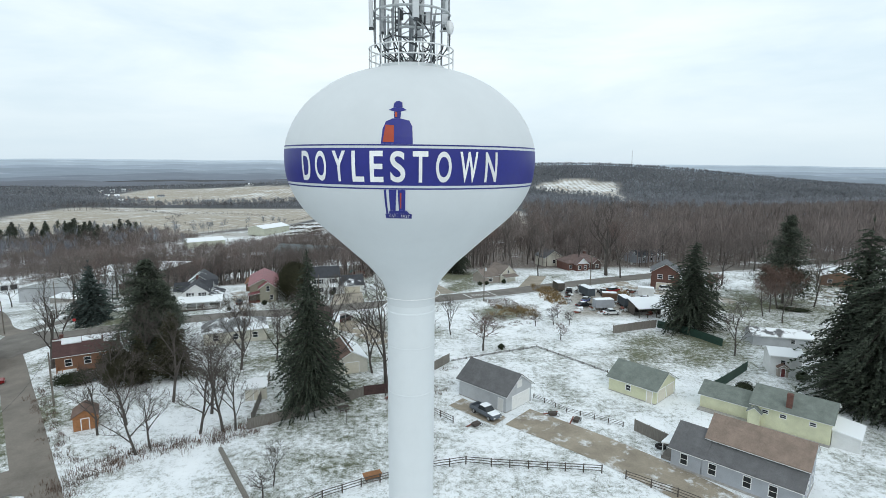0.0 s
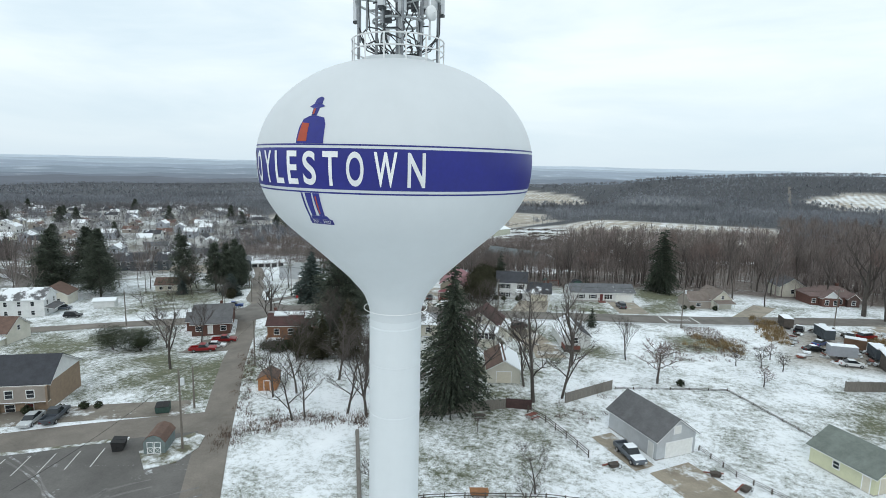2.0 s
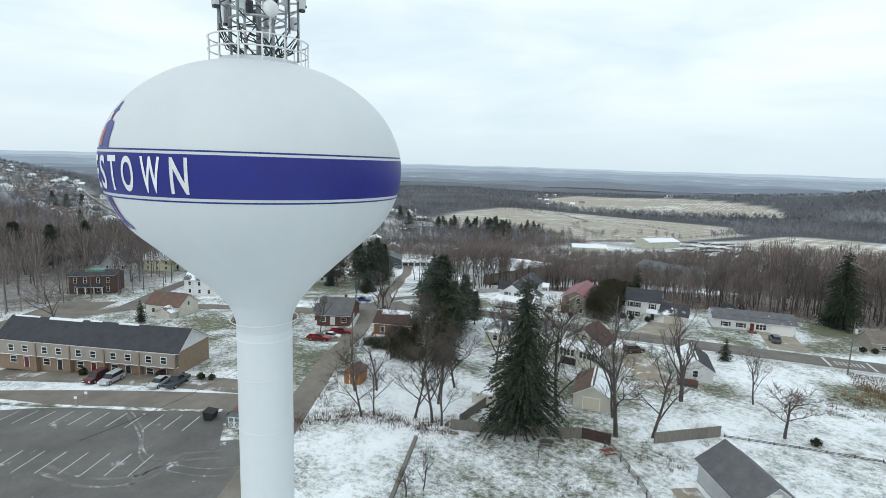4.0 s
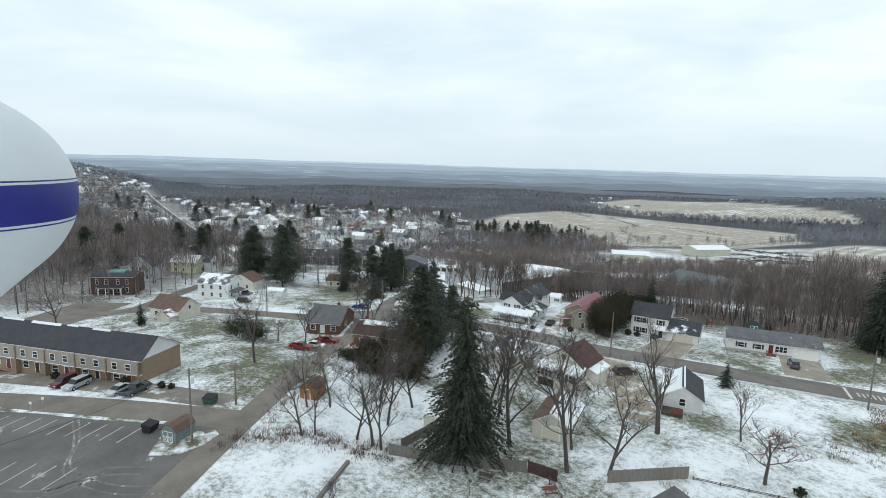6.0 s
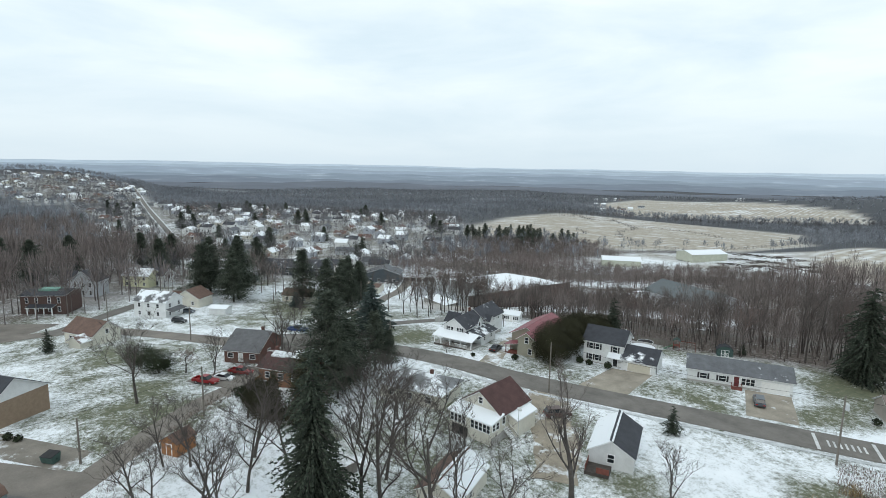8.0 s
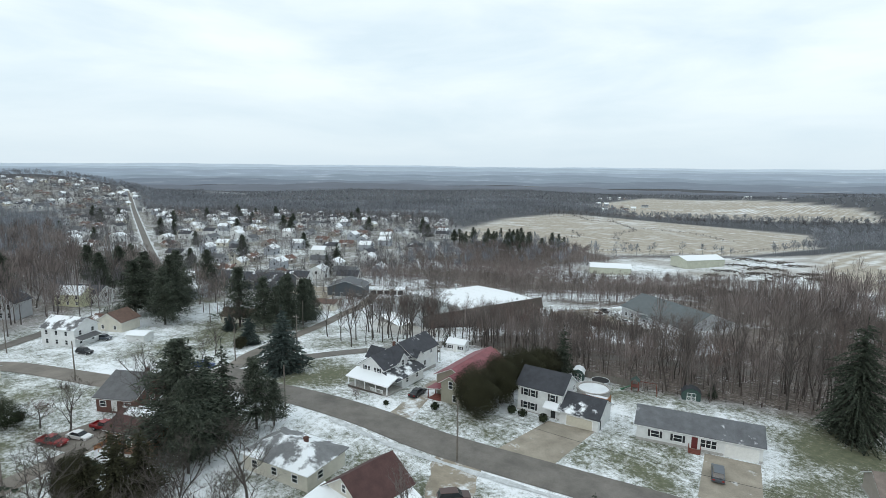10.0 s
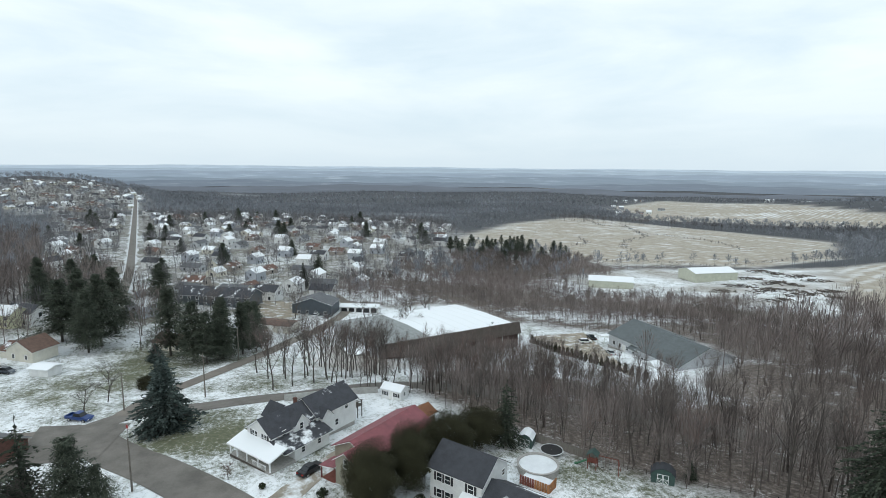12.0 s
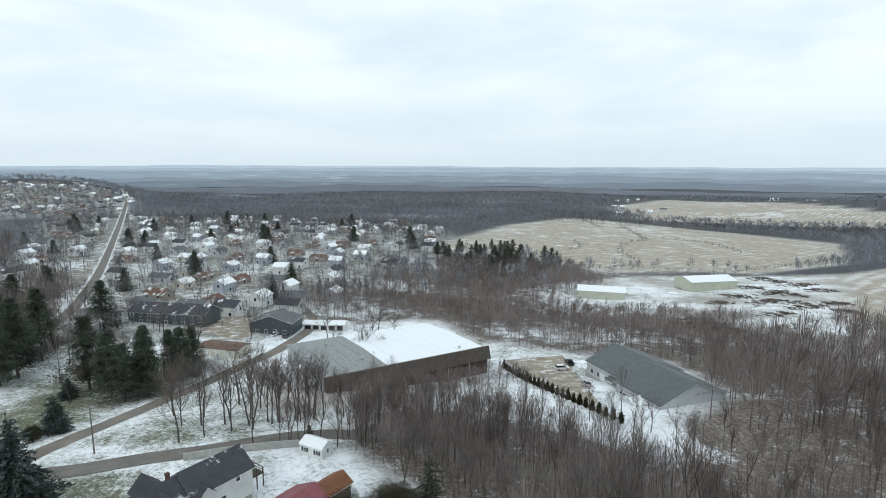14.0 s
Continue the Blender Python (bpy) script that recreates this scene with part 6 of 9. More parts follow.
def conifer_meshes(key, height, width, mat, droop=0.35, gap=0.0, tufts=9, bare=0.06, layers=None):
    if key not in TREE_MESHES:
        rng = random.Random(key * 7 + 1)
        trunk, crown = Shape(), Shape()
        trunk.tube([(0, 0, -0.3), (0, 0, height * 0.5), (0, 0, height * 0.97)], [height * 0.017, height * 0.011, 0.02], 7, False)
        n = int((layers or height / 0.42) * (21.0 if height > 20 else 14.0))
        for i in range(n):
            k = 1 - math.sqrt(1 - (i + rng.random()) / n * 0.995)
            z = height * (bare + (0.985 - bare) * k)
            a = rng.uniform(0, 6.28319)
            lump = 1 + 0.24 * math.sin(2 * a + key + 6 * k) + 0.22 * math.sin(3 * a - 13 * k + key) + 0.10 * math.sin(k * 31 + a)
            reach = (width * (1 - k) ** (0.66 if height > 20 else 0.82) * (0.66 + 0.34 * min(1.0, k * 6)) + 0.15) * lump
            if rng.random() < gap:
                continue
            r = reach * (rng.uniform(0.55, 1.1) if rng.random() < 0.75 else rng.uniform(0.2, 0.6))
            ca, sa = math.cos(a), math.sin(a)
            m = max(2, int(tufts * r / width + 1.5))
            trunk_at = Vector((0, 0, z))
            sink = droop * rng.uniform(0.45, 1.5) * (1.15 - 0.6 * k)
            tip = Vector((ca * r, sa * r, z - r * sink))
            trunk.spike(trunk_at, tip, 0.025 + 0.006 * r)
            for t in range(m):
                q = (t + 0.45 + rng.uniform(-0.3, 0.3)) / m
                p = trunk_at.lerp(tip, q) + Vector((rng.gauss(0, 0.06), rng.gauss(0, 0.06), 0.12 * r * math.sin(q * 3.1) + rng.gauss(0, 0.08)))
                half = (0.10 + 0.10 * r / m) * (1.05 if height > 20 else 1.1) * (1.25 - 0.5 * q) * rng.uniform(0.7, 1.3)
                turn = rng.gauss(0, 0.45)
                oa, ob_ = math.cos(a + turn), math.sin(a + turn)
                out = Vector((oa, ob_, -sink * 0.8)) * (0.26 + 0.40 * r / m) * rng.uniform(0.7, 1.3)
                sd = Vector((-ob_, oa, rng.gauss(0, 0.25))) * half
                dn = Vector((0, 0, -rng.uniform(0.06, 0.22)))
                crown.add([p - out * 0.4, p + sd + dn, p + out, p - sd + dn], [(0, 1, 2), (0, 2, 3)])
                if t % 2:
                    crown.add([p + sd * 0.3, p + out * 0.4 - sd * 0.4 + dn * 0.4, p + dn * 2.4 + out * 0.3], [(0, 1, 2)])
        for i in range(5):
            crown.spike((0, 0, height * 0.955), (rng.gauss(0, 0.12), rng.gauss(0, 0.12), height * (0.985 + 0.005 * i)), 0.06)
        TREE_MESHES[key] = (trunk.mesh("trunk", M_BARK, True), crown.mesh("crown", mat))
    return TREE_MESHES[key]


def pine_meshes(key, height, width, mat, bare=0.16, clumps=85):
    """An old conifer: uneven limbs that end in ragged clumps of needles."""
    if key not in TREE_MESHES:
        rng = random.Random(key * 11 + 3)
        trunk, crown = Shape(), Shape()
        trunk.tube([(0, 0, -0.3), (0.1, 0, height * 0.5), (0, 0.1, height * 0.96)], [height * 0.017, height * 0.011, 0.03], 7, False)
        for i in range(clumps):
            k = bare + (0.97 - bare) * (i + rng.random()) / clumps
            a = 2.4 * i + rng.gauss(0, 0.5)
            reach = width * min(1.0, 0.6 + 2.2 * (k - bare)) * max(0.06, 1 - k) ** 0.78 * rng.uniform(0.45, 1.15) * (1 + 0.25 * math.sin(2 * a + key))
            root = Vector((0, 0, height * k))
            tip = root + Vector((math.cos(a) * reach, math.sin(a) * reach, -reach * rng.uniform(-0.1, 0.4)))
            trunk.spike(root, tip, 0.06)
            size = (0.5 + 0.28 * reach) * rng.uniform(0.75, 1.25)
            for j in range(int(60 + 56 * size)):
                q = rng.uniform(0.35, 1.05)
                p = root.lerp(tip, q) + Vector((rng.gauss(0, 0.5), rng.gauss(0, 0.5), rng.gauss(-0.1, 0.3))) * size
                d = Vector((math.cos(a) + rng.gauss(0, 0.6), math.sin(a) + rng.gauss(0, 0.6), rng.gauss(-0.15, 0.4))).normalized()
                side = d.cross(Vector((rng.gauss(0, 0.5), rng.gauss(0, 0.5), 1))).normalized() * rng.uniform(0.06, 0.12)
                crown.add([p - d * 0.2 + side, p + d * rng.uniform(0.28, 0.55), p - d * 0.2 - side], [(0, 1, 2)])
        TREE_MESHES[key] = (trunk.mesh("trunk", M_BARK, True), crown.mesh("crown", mat))
    return TREE_MESHES[key]


def bush_mesh(key, rx, ry, rz, mat, count=420, leaf=0.28):
    """A rounded evergreen of many small leaf clumps over a dark heart."""
    if key not in TREE_MESHES:
        rng = random.Random(key * 13 + 5)
        stem, crown = Shape(), Shape()
        for i in range(7):
            a = rng.uniform(0, 6.28)
            stem.tube([(0, 0, -0.2), (math.cos(a) * rx * 0.3, math.sin(a) * ry * 0.3, rz * 0.9), (math.cos(a) * rx * 0.6, math.sin(a) * ry * 0.6, rz * 1.5)], [0.07, 0.05, 0.02], 4, False)
        for i in range(count):
            u, a = rng.uniform(-0.95, 1), rng.uniform(0, 6.28319)
            k = math.sqrt(1 - u * u)
            rr = rng.uniform(0.5, 1.0) * (1 + 0.22 * math.sin(3 * a + 5 * u) * math.cos(4 * u + a))
            p = Vector((rx * k * math.cos(a) * rr, ry * k * math.sin(a) * rr, rz * (1.02 + u * rr)))
            nrm = Vector((k * math.cos(a), k * math.sin(a), u + 0.3)).normalized()
            t = nrm.orthogonal().normalized()
            t.rotate(Matrix.Rotation(rng.uniform(0, 6.28), 3, nrm))
            b = nrm.cross(t)
            s = leaf * rng.uniform(0.7, 1.5)
            crown.add([p - t * s, p + b * s * 0.6 + nrm * s * 0.5, p + t * s, p - b * s * 0.6 + nrm * s * 0.2], [(0, 1, 2), (0, 2, 3)])
        TREE_MESHES[key] = (stem.mesh("trunk", M_BARK), crown.mesh("crown", mat))
    return TREE_MESHES[key]


BARE = [lambda k=k: bare_tree_meshes(100 + k, 12.0, 0.21, (0.95, 1.1, 0.85, 1.15, 1.0)[k], (0.95, 0.85, 1.05, 0.8, 0.9)[k], 3, M_DARKTWIG) for k in range(5)]
TALL = [lambda k=k: bare_tree_meshes(200 + k, 19.0, 0.25, (0.6, 0.7, 0.55, 0.8, 0.65, 0.7, 0.75, 0.6)[k], (1.2, 1.0, 1.3, 1.0, 1.2, 1.0, 0.9, 1.1)[k], 2, M_TWIG_RED if k > 5 else M_TWIG, 0.05) for k in range(8)]
MID = [lambda k=k: bare_tree_meshes(400 + k, 12.0, 0.21, (1.4, 1.6, 1.25, 1.5)[k], (0.8, 0.65, 0.9, 0.7)[k], 2) for k in range(4)]
LOW = [lambda k=k: bare_tree_meshes(300 + k, 5.0, 0.15, 1.6, 0.5, 2, M_TWIG_RED if k == 0 else M_DARKTWIG) for k in range(3)]
SPRUCE = [lambda: conifer_meshes(11, 22.0, 5.8, M_SPRUCE, 0.42, 0.03, 30), lambda: conifer_meshes(12, 15.0, 3.9, M_SPRUCE, 0.35, 0.05, 8), lambda: conifer_meshes(13, 12.0, 3.3, M_SPRUCE, 0.3, 0.12, 7), lambda: conifer_meshes(14, 10.0, 3.2, M_BLUE_SPRUCE, 0.16, 0.0, 16, 0.03, 44), lambda: pine_meshes(61, 20.0, 7.6, M_PINE, 0.14, 120), lambda: pine_meshes(62, 15.0, 7.2, M_PINE, 0.03, 110), lambda: pine_meshes(63, 17.0, 6.8, M_PINE, 0.18, 90)]

rng = random.Random(9)
L_SPRUCE = "tall dark green spruce with drooping boughs"
# large conifers: x, y, kind, height
for x, y, k, hgt, *broad in ((-20.8, 82.0, 0, 26.0, 0.86), (59.4, 126.2, 0, 23.0, 1.3), (69.0, 82.0, 0, 29.0, 1.2), (73.0, 80.0, 0, 27.0), (78.0, 88.0, 0, 26.0), (71.6, 90.0, 0, 31.5, 1.0),
                     (97.6, 152.0, 4, 26.0, 0.95), (4.5, 200.0, 0, 23.0),
                     (-58.4, 104.4, 4, 20.5, 1.25), (-60.6, 109.0, 0, 17.0, 1.1), (-63.6, 112.4, 1, 17.5, 0.95), (-62.2, 117.3, 6, 13.5, 1.05), (-61.3, 120.1, 6, 9.0, 1.0), (-54.5, 104.0, 6, 15.0, 0.9),
                     (-127.0, 139.4, 3, 9.0), (-155.0, 143.0, 3, 6.5), (-88.8, 133.5, 3, 16.5, 1.05), (-184.0, 132.0, 4, 25.0, 1.0), (-178.0, 128.0, 4, 21.0, 1.0), (-160.0, 148.0, 6, 22.0, 1.0), (-148.0, 152.0, 6, 19.0, 1.1), (-146.0, 160.0, 4, 20.0, 1.0), (-151.0, 160.5, 4, 18.5, 1.0), (-155.0, 170.5, 6, 17.0, 1.1), (-150.0, 167.0, 4, 17.5, 1.0), (-143.0, 154.5, 6, 16.0, 1.1), (-161.0, 175.0, 5, 16.0, 0.9),
                     (-200.0, 138.0, 4, 25.0, 1.1), (-206.0, 128.0, 4, 24.0, 1.2), (-196.0, 122.0, 6, 22.0, 1.2), (-230.0, 158.0, 4, 22.0, 1.1), (-46.5, 182.5, 1, 13.0), (-85.5, 180.5, 1, 4.5), (-20.0, 199.0, 1, 4.0), (-133.0, 66.0, 2, 7.0), (-8.5, 140.5, 2, 5.5), (-300.0, 262.0, 1, 18.0), (-272.0, 240.0, 1, 16.0), (-247.0, 70.0, 4, 20.0, 1.2), (-255.0, 84.0, 4, 21.0, 1.1), (-262.0, 60.0, 6, 20.0, 1.2), (-246.0, 118.0, 4, 20.0, 1.2), (-275.0, 130.0, 4, 20.0, 1.1), (-285.0, 118.0, 6, 20.0, 1.1)):
    base = (22.0, 15.0, 12.0, 10.0, 20.0, 15.0, 17.0)[k]
    plant("spruce", SPRUCE[k](), x, y, hgt / base, rng.uniform(0, 360), L_SPRUCE if k != 3 else "blue-green young spruce of dense habit", "conifer", "conifers", squeeze=broad[0] if broad else rng.uniform(1.1, 1.4))
# bare trees one by one: x, y, height
for x, y, hgt in ((-49.5, 73.0, 9.0), (-41.0, 67.8, 9.5), (-40.0, 69.5, 8.0), (-35.0, 73.6, 10.5), (-32.0, 74.5, 12.0), (-30.3, 74.8, 10.0), (-47.0, 76.0, 10.0), (-38.5, 87.0, 11.0), (-23.5, 90.0, 16.0), (-19.4, 90.5, 17.0),
                  (-9.8, 91.5, 18.0), (-5.8, 95.2, 13.0), (-2.5, 62.0, 5.0), (-20.5, 61.0, 5.0), (-2.6, 66.3, 6.0), (60.9, 108.3, 10.0), (-60.0, 112.0, 9.0),
                  (-112.0, 122.0, 7.0), (-118.0, 127.0, 8.0), (-150.0, 143.0, 10.0), (-165.0, 158.0, 12.0), (-88.0, 92.0, 9.5), (-55.0, 96.0, 11.0), (-57.0, 88.0, 10.0)):
    plant("bare_tree", BARE[rng.randrange(5)](), x, y, hgt / 10.4, rng.uniform(0, 360), "leafless grey-brown deciduous tree in a snowy yard", "tree", "bare yard trees")
for x, y, hgt in ((8.7, 110.0, 9.0), (22.7, 127.5, 4.0), (26.6, 117.5, 4.2), (27.3, 128.9, 4.5), (31.0, 128.5, 4.0), (29.5, 135.0, 4.0), (-94.0, 88.0, 6.0), (-62.5, 137.5, 3.0), (-21.0, 58.5, 4.0)):
    plant("orchard_tree", LOW[rng.randrange(3)](), x, y, hgt / 5, rng.uniform(0, 360), "low spreading leafless fruit tree on a snowy lawn", "tree", "fruit trees")
# evergreens and shrubs
for key, x, y, rx, ry, rz, mat in ((21, -101.5, 80.5, 4.6, 4.2, 2.9, M_YEW), (29, -96.0, 83.0, 4.0, 3.6, 2.7, M_YEW), (22, -123.0, 135.4, 1.9, 1.9, 1.8, M_CEDAR), (23, -43.0, 152.0, 4.2, 5.0, 5.0, M_CEDAR), (24, -44.5, 160.0, 4.0, 5.0, 5.2, M_CEDAR), (25, -48.0, 170.0, 4.2, 5.0, 4.4, M_CEDAR),
                                   (26, -49.0, 178.0, 4.5, 4.5, 3.8, M_CEDAR), (28, -56.5, 90.0, 3.0, 3.0, 3.4, M_CEDAR)):
    plant("evergreen", bush_mesh(key, rx, ry, rz, mat, 46000 if rz > 3 else 9000, 0.08), x, y, 1.0, rng.uniform(0, 360), "broad rounded dark evergreen by the house" if rz > 3 else "clipped dark yew on a snowy lawn", "evergreen tree" if rz > 3 else "shrub")
for x, y, hgt in ((-48.5, 94.0, 13.5), (-51.5, 97.5, 11.0), (-53.0, 91.0, 10.0)):
    plant("cedar", conifer_meshes(17, 12.0, 3.6, M_CEDAR, 0.1, 0.05, 12, 0.05, 42), x, y, hgt / 12, 31 * x, "ragged olive-green cedar in a back yard", "conifer", "yard cedars")
for i in range(25):
    k = i / 24
    plant("cedar", conifer_meshes(15, 3.2, 0.55, M_CEDAR, -0.4, 0.0, 5, 0.02, 16), -114.5 + 58 * k, 262.5 - 25 * k + 7 * k * k, rng.uniform(0.85, 1.15), rng.uniform(0, 360), "slim young cedar in a planted row", "conifer", "row of young cedars")
plant("bare_tree", bare_tree_meshes(481, 16.5, 0.42, 0.62, 1.5, 3, M_TWIG), -7.5, 112.0, 1.0, 70.0, "tall leafless maple with a fan of fine twigs", "tree")
# the wood behind the houses
trees = []
while len(trees) < 212:
    x, y = rng.uniform(-98, 60), rng.uniform(184, 300)
    if inside(np.array([x]), np.array([y]), WOOD_NEAR, 2)[0] > 0.6 and not any(abs(x - a) + abs(y - b) < 3.2 for a, b in trees):
        trees.append((x, y))
while len(trees) < 244:
    x, y = rng.uniform(-108, -50), rng.uniform(184, 226)
    if inside(np.array([x]), np.array([y]), [(-104, 186), (-84, 184), (-58, 188), (-48, 204), (-60, 216), (-84, 222), (-108, 212)], 1)[0] > 0.5 and not any(abs(x - a) + abs(y - b) < 2.0 for a, b in trees):
        trees.append((x, y))
for i in range(30):
    k = i / 29
    trees.append((-92 + 16 * k + rng.uniform(-3, 3), 172 + 20 * k + rng.uniform(-3, 3)) if i % 2 else (-124 + 40 * k + rng.uniform(-4, 4), 182 + 12 * k + rng.uniform(-4, 4)))
for i in range(22):
    k = i / 21
    trees.append((-99.5 - 4 * rng.random() - 12 * (1 - k) ** 2 * (i % 3), 160 + 30 * k + rng.uniform(-1.5, 1.5)))


def wood_size(x, y):
    if x < -96 and y < 192:
        return rng.uniform(0.62, 0.85)
    if y > 228 + 0.25 * max(0.0, x + 20):
        return rng.uniform(0.34, 0.5)
    return rng.uniform(0.42, 0.64) if x < -30 else rng.uniform(0.72, 1.0)


FAR_TREES = [q for q in trees if q[1] > 219 + 0.3 * max(0.0, q[0] + 20)]
for x, y in trees:
    if (x, y) not in FAR_TREES:
        plant("bare_tree", TALL[rng.randrange(8)](), x, y, wood_size(x, y), rng.uniform(0, 360), "tall slim leafless tree of the wood", "tree", "trees of the wood")


# far woods: one mesh of many small bare crowns
def woods(name, spots, label, mat, tall=(9, 17), slivers=26, width=0.13, mid=0.6):
    r = np.random.RandomState(5)
    vs, n0 = [], 0
    for x, y in spots:
        z, hgt = float(land(x, y)), r.uniform(*tall)
        m = slivers
        a, u = r.uniform(0, 6.283, m), r.uniform(-0.25, 1.0, m)
        rad = hgt * 0.27 * np.sqrt(1 - u * u) * r.uniform(0.75, 1.1, m)
        q = np.stack([x + rad * np.cos(a), y + rad * np.sin(a), z + hgt * (mid + 0.4 * u * r.uniform(0.8, 1.05, m))], 1)
        fork = np.array([[x, y, z + hgt * (mid - 0.22)]])
        p = fork + (q - fork) * r.uniform(0.05, 0.6, (m, 1))
        t = np.stack([-np.sin(a), np.cos(a), r.uniform(-0.9, 0.9, m)], 1) * (width * hgt / 8) * r.uniform(0.5, 1.5, (m, 1))
        vs.append(np.stack([p, q - t, q + t * r.uniform(0.2, 1, (m, 1))], 1).reshape(-1, 3))
        w = hgt * 0.013
        vs.append(np.array([[x - w, y, z - 1], [x + w, y, z - 1], [x, y, z + hgt * 0.8], [x, y - w, z - 1], [x, y + w, z - 1], [x, y, z + hgt * 0.8]]))
    v = np.concatenate(vs)
    me = bpy.data.meshes.new(name)
    me.from_pydata(v.tolist(), [], np.arange(len(v)).reshape(-1, 3).tolist())
    me.materials.append(mat)
    return tagged(new(name, me), label, "woodland", kind="stuff")


def scatter(n, x0, x1, y0, y1, test, seed):
    r = np.random.RandomState(seed)
    x, y = r.uniform(x0, x1, n), r.uniform(y0, y1, n)
    k = test(x, y) > r.rand(n)
    return list(zip(x[k], y[k]))


def open_ground(x, y):
    return np.maximum.reduce([inside(x, y, NEAR_TOWN, 4), inside(x, y, TOWN, 10), inside(x, y, YARD, 5), inside(x, y, FIELD_SNOW, 15), inside(x, y, HILL_TOWN, 15)] + [inside(x, y, f, 6) for f in FIELDS])


def off_street(x, y):
    street = np.array([(q.x, q.y) for q in spline(TOWN_STREET, 12)])
    return (np.abs(y - np.interp(-x, -street[:, 0], street[:, 1])) > 9.5).astype(float)


# trees of the western streets
ROADS = [np.array([(q.x, q.y) for q in spline(r, 4)]) for r in (ROAD_NORTH, LANE, CROSS, WEST, NORTH_WEST, TOWN_STREET[:4])]
HOMES = np.array([tuple(o.location[:2]) for o in scene.objects if o.parent is None and o.name.split(".")[0] in ("house", "garage", "apartment_building", "store", "factory", "hall", "shed", "cottage", "spruce")])


def free_spot(x, y, road=6.0, home=11.0):
    return min(np.hypot(*(r - (x, y)).T).min() for r in ROADS) > road and np.hypot(*(HOMES - (x, y)).T).min() > home


count = 0
while count < 36:
    x, y = rng.uniform(-300, -105), rng.uniform(20, 262)
    if not free_spot(x, y) or (x > -170 and rng.random() < 0.5):
        continue
    plant("bare_tree", MID[rng.randrange(4)](), x, y, rng.uniform(0.8, 1.45), rng.uniform(0, 360), "leafless street tree beside older houses", "tree", "bare street trees")
    count += 1
count = 0
while count < 24:
    x, y = rng.uniform(82, 240), rng.uniform(70, 205)
    if free_spot(x, y):
        plant("bare_tree", MID[rng.randrange(4)](), x, y, rng.uniform(0.9, 1.6), rng.uniform(0, 360), "leafless tree on the eastern lots", "tree", "bare eastern trees")
        count += 1
for x, y, hgt in ((34, 190, 19), (62, 186, 21), (52, 205, 20), (26, 200, 18), (12, 214, 19), (38, 212, 19), (84, 204, 21), (70, 214, 20)):
    plant("bare_tree", TALL[rng.randrange(8)](), x, y, hgt / 19, rng.uniform(0, 360), "tall leafless tree behind the road", "tree", "trees of the wood")

def joined_trees(name, spots, label, variants, size):
    """Many slim trees in one mesh, too many to count."""
    r = np.random.RandomState(17)
    packs = []
    for me in variants:
        v = np.empty(len(me.vertices) * 3, np.float32)
        me.vertices.foreach_get("co", v)
        packs.append((v.reshape(-1, 3), [tuple(p.vertices) for p in me.polygons]))
    vs, fs, n = [], [], 0
    for x, y in spots:
        v, f = packs[r.randint(len(packs))]
        a, k = r.uniform(0, 6.283), r.uniform(*size)
        c, s = math.cos(a) * k, math.sin(a) * k
        w = np.stack([v[:, 0] * c - v[:, 1] * s + x, v[:, 0] * s + v[:, 1] * c + y, v[:, 2] * k + float(land(x, y))], 1)
        vs.append(w)
        fs += [tuple(i + n for i in q) for q in f]
        n += len(w)
    me = bpy.data.meshes.new(name)
    me.from_pydata(np.concatenate(vs).tolist(), [], fs)
    me.materials.append(M_SAPLING)
    return tagged(new(name, me), label, "woodland", kind="stuff")


def slim_tree(seed):
    r, s = random.Random(seed), Shape()
    hgt = 13.0
    pts = [Vector((0, 0, -0.3))]
    for i in range(4):
        pts.append(pts[-1] + Vector((r.gauss(0, 0.28), r.gauss(0, 0.28), hgt / 4)))
    s.tube(pts, [0.14, 0.11, 0.085, 0.055, 0.02], 4, False)
    for i in range(15):
        k = r.uniform(1.5, 3.9)
        j = int(k)
        base = pts[j].lerp(pts[j + 1], k - j)
        a, ln = r.uniform(0, 6.283), r.uniform(1.6, 3.4) * (1.25 - k / 5)
        tip = base + Vector((math.cos(a) * ln * 0.6, math.sin(a) * ln * 0.6, ln * 0.8))
        s.spike(base, tip, 0.04)
        for m in range(4):
            q = base.lerp(tip, r.uniform(0.3, 1))
            s.spike(q, q + Vector((r.gauss(0, 0.5), r.gauss(0, 0.5), r.uniform(0.3, 1.3))), 0.018)
    return s.mesh("slim_tree", M_SAPLING)


slim = [slim_tree(50 + k) for k in range(4)]
def merged(pair):
    """Trunk and crown of one tree as one mesh."""
    both = Shape()
    for me in pair:
        both.add([tuple(v.co) for v in me.vertices], [tuple(p.vertices) for p in me.polygons])
    return both.mesh("wood_tree", M_SAPLING)


whole = [merged(TALL[k]()) for k in (0, 2, 4, 6)]
joined_trees("wood_farther_trees", FAR_TREES, "leafless trees deeper in the wood", whole, (0.36, 0.52))
for me in whole:
    bpy.data.meshes.remove(me)
joined_trees("wood_understorey", scatter(2500, -100, 170, 184, 330, lambda x, y: inside(x, y, WOOD_NEAR, 2) * (1 - (x < -18) * (y > 222) * 0.88), 11), "slim leafless trees crowding the wood", slim, (0.45, 0.78))
woods("wood_villa", scatter(900, -600, -222, -100, 125, lambda x, y: (1 - inside(x, y, TOWN, 4)) * np.array([float(free_spot(a, b, 5, 9)) for a, b in zip(x, y)]), 31), "dense leafless wood behind the villas", M_WOODS, (13, 20), 70, 0.045)
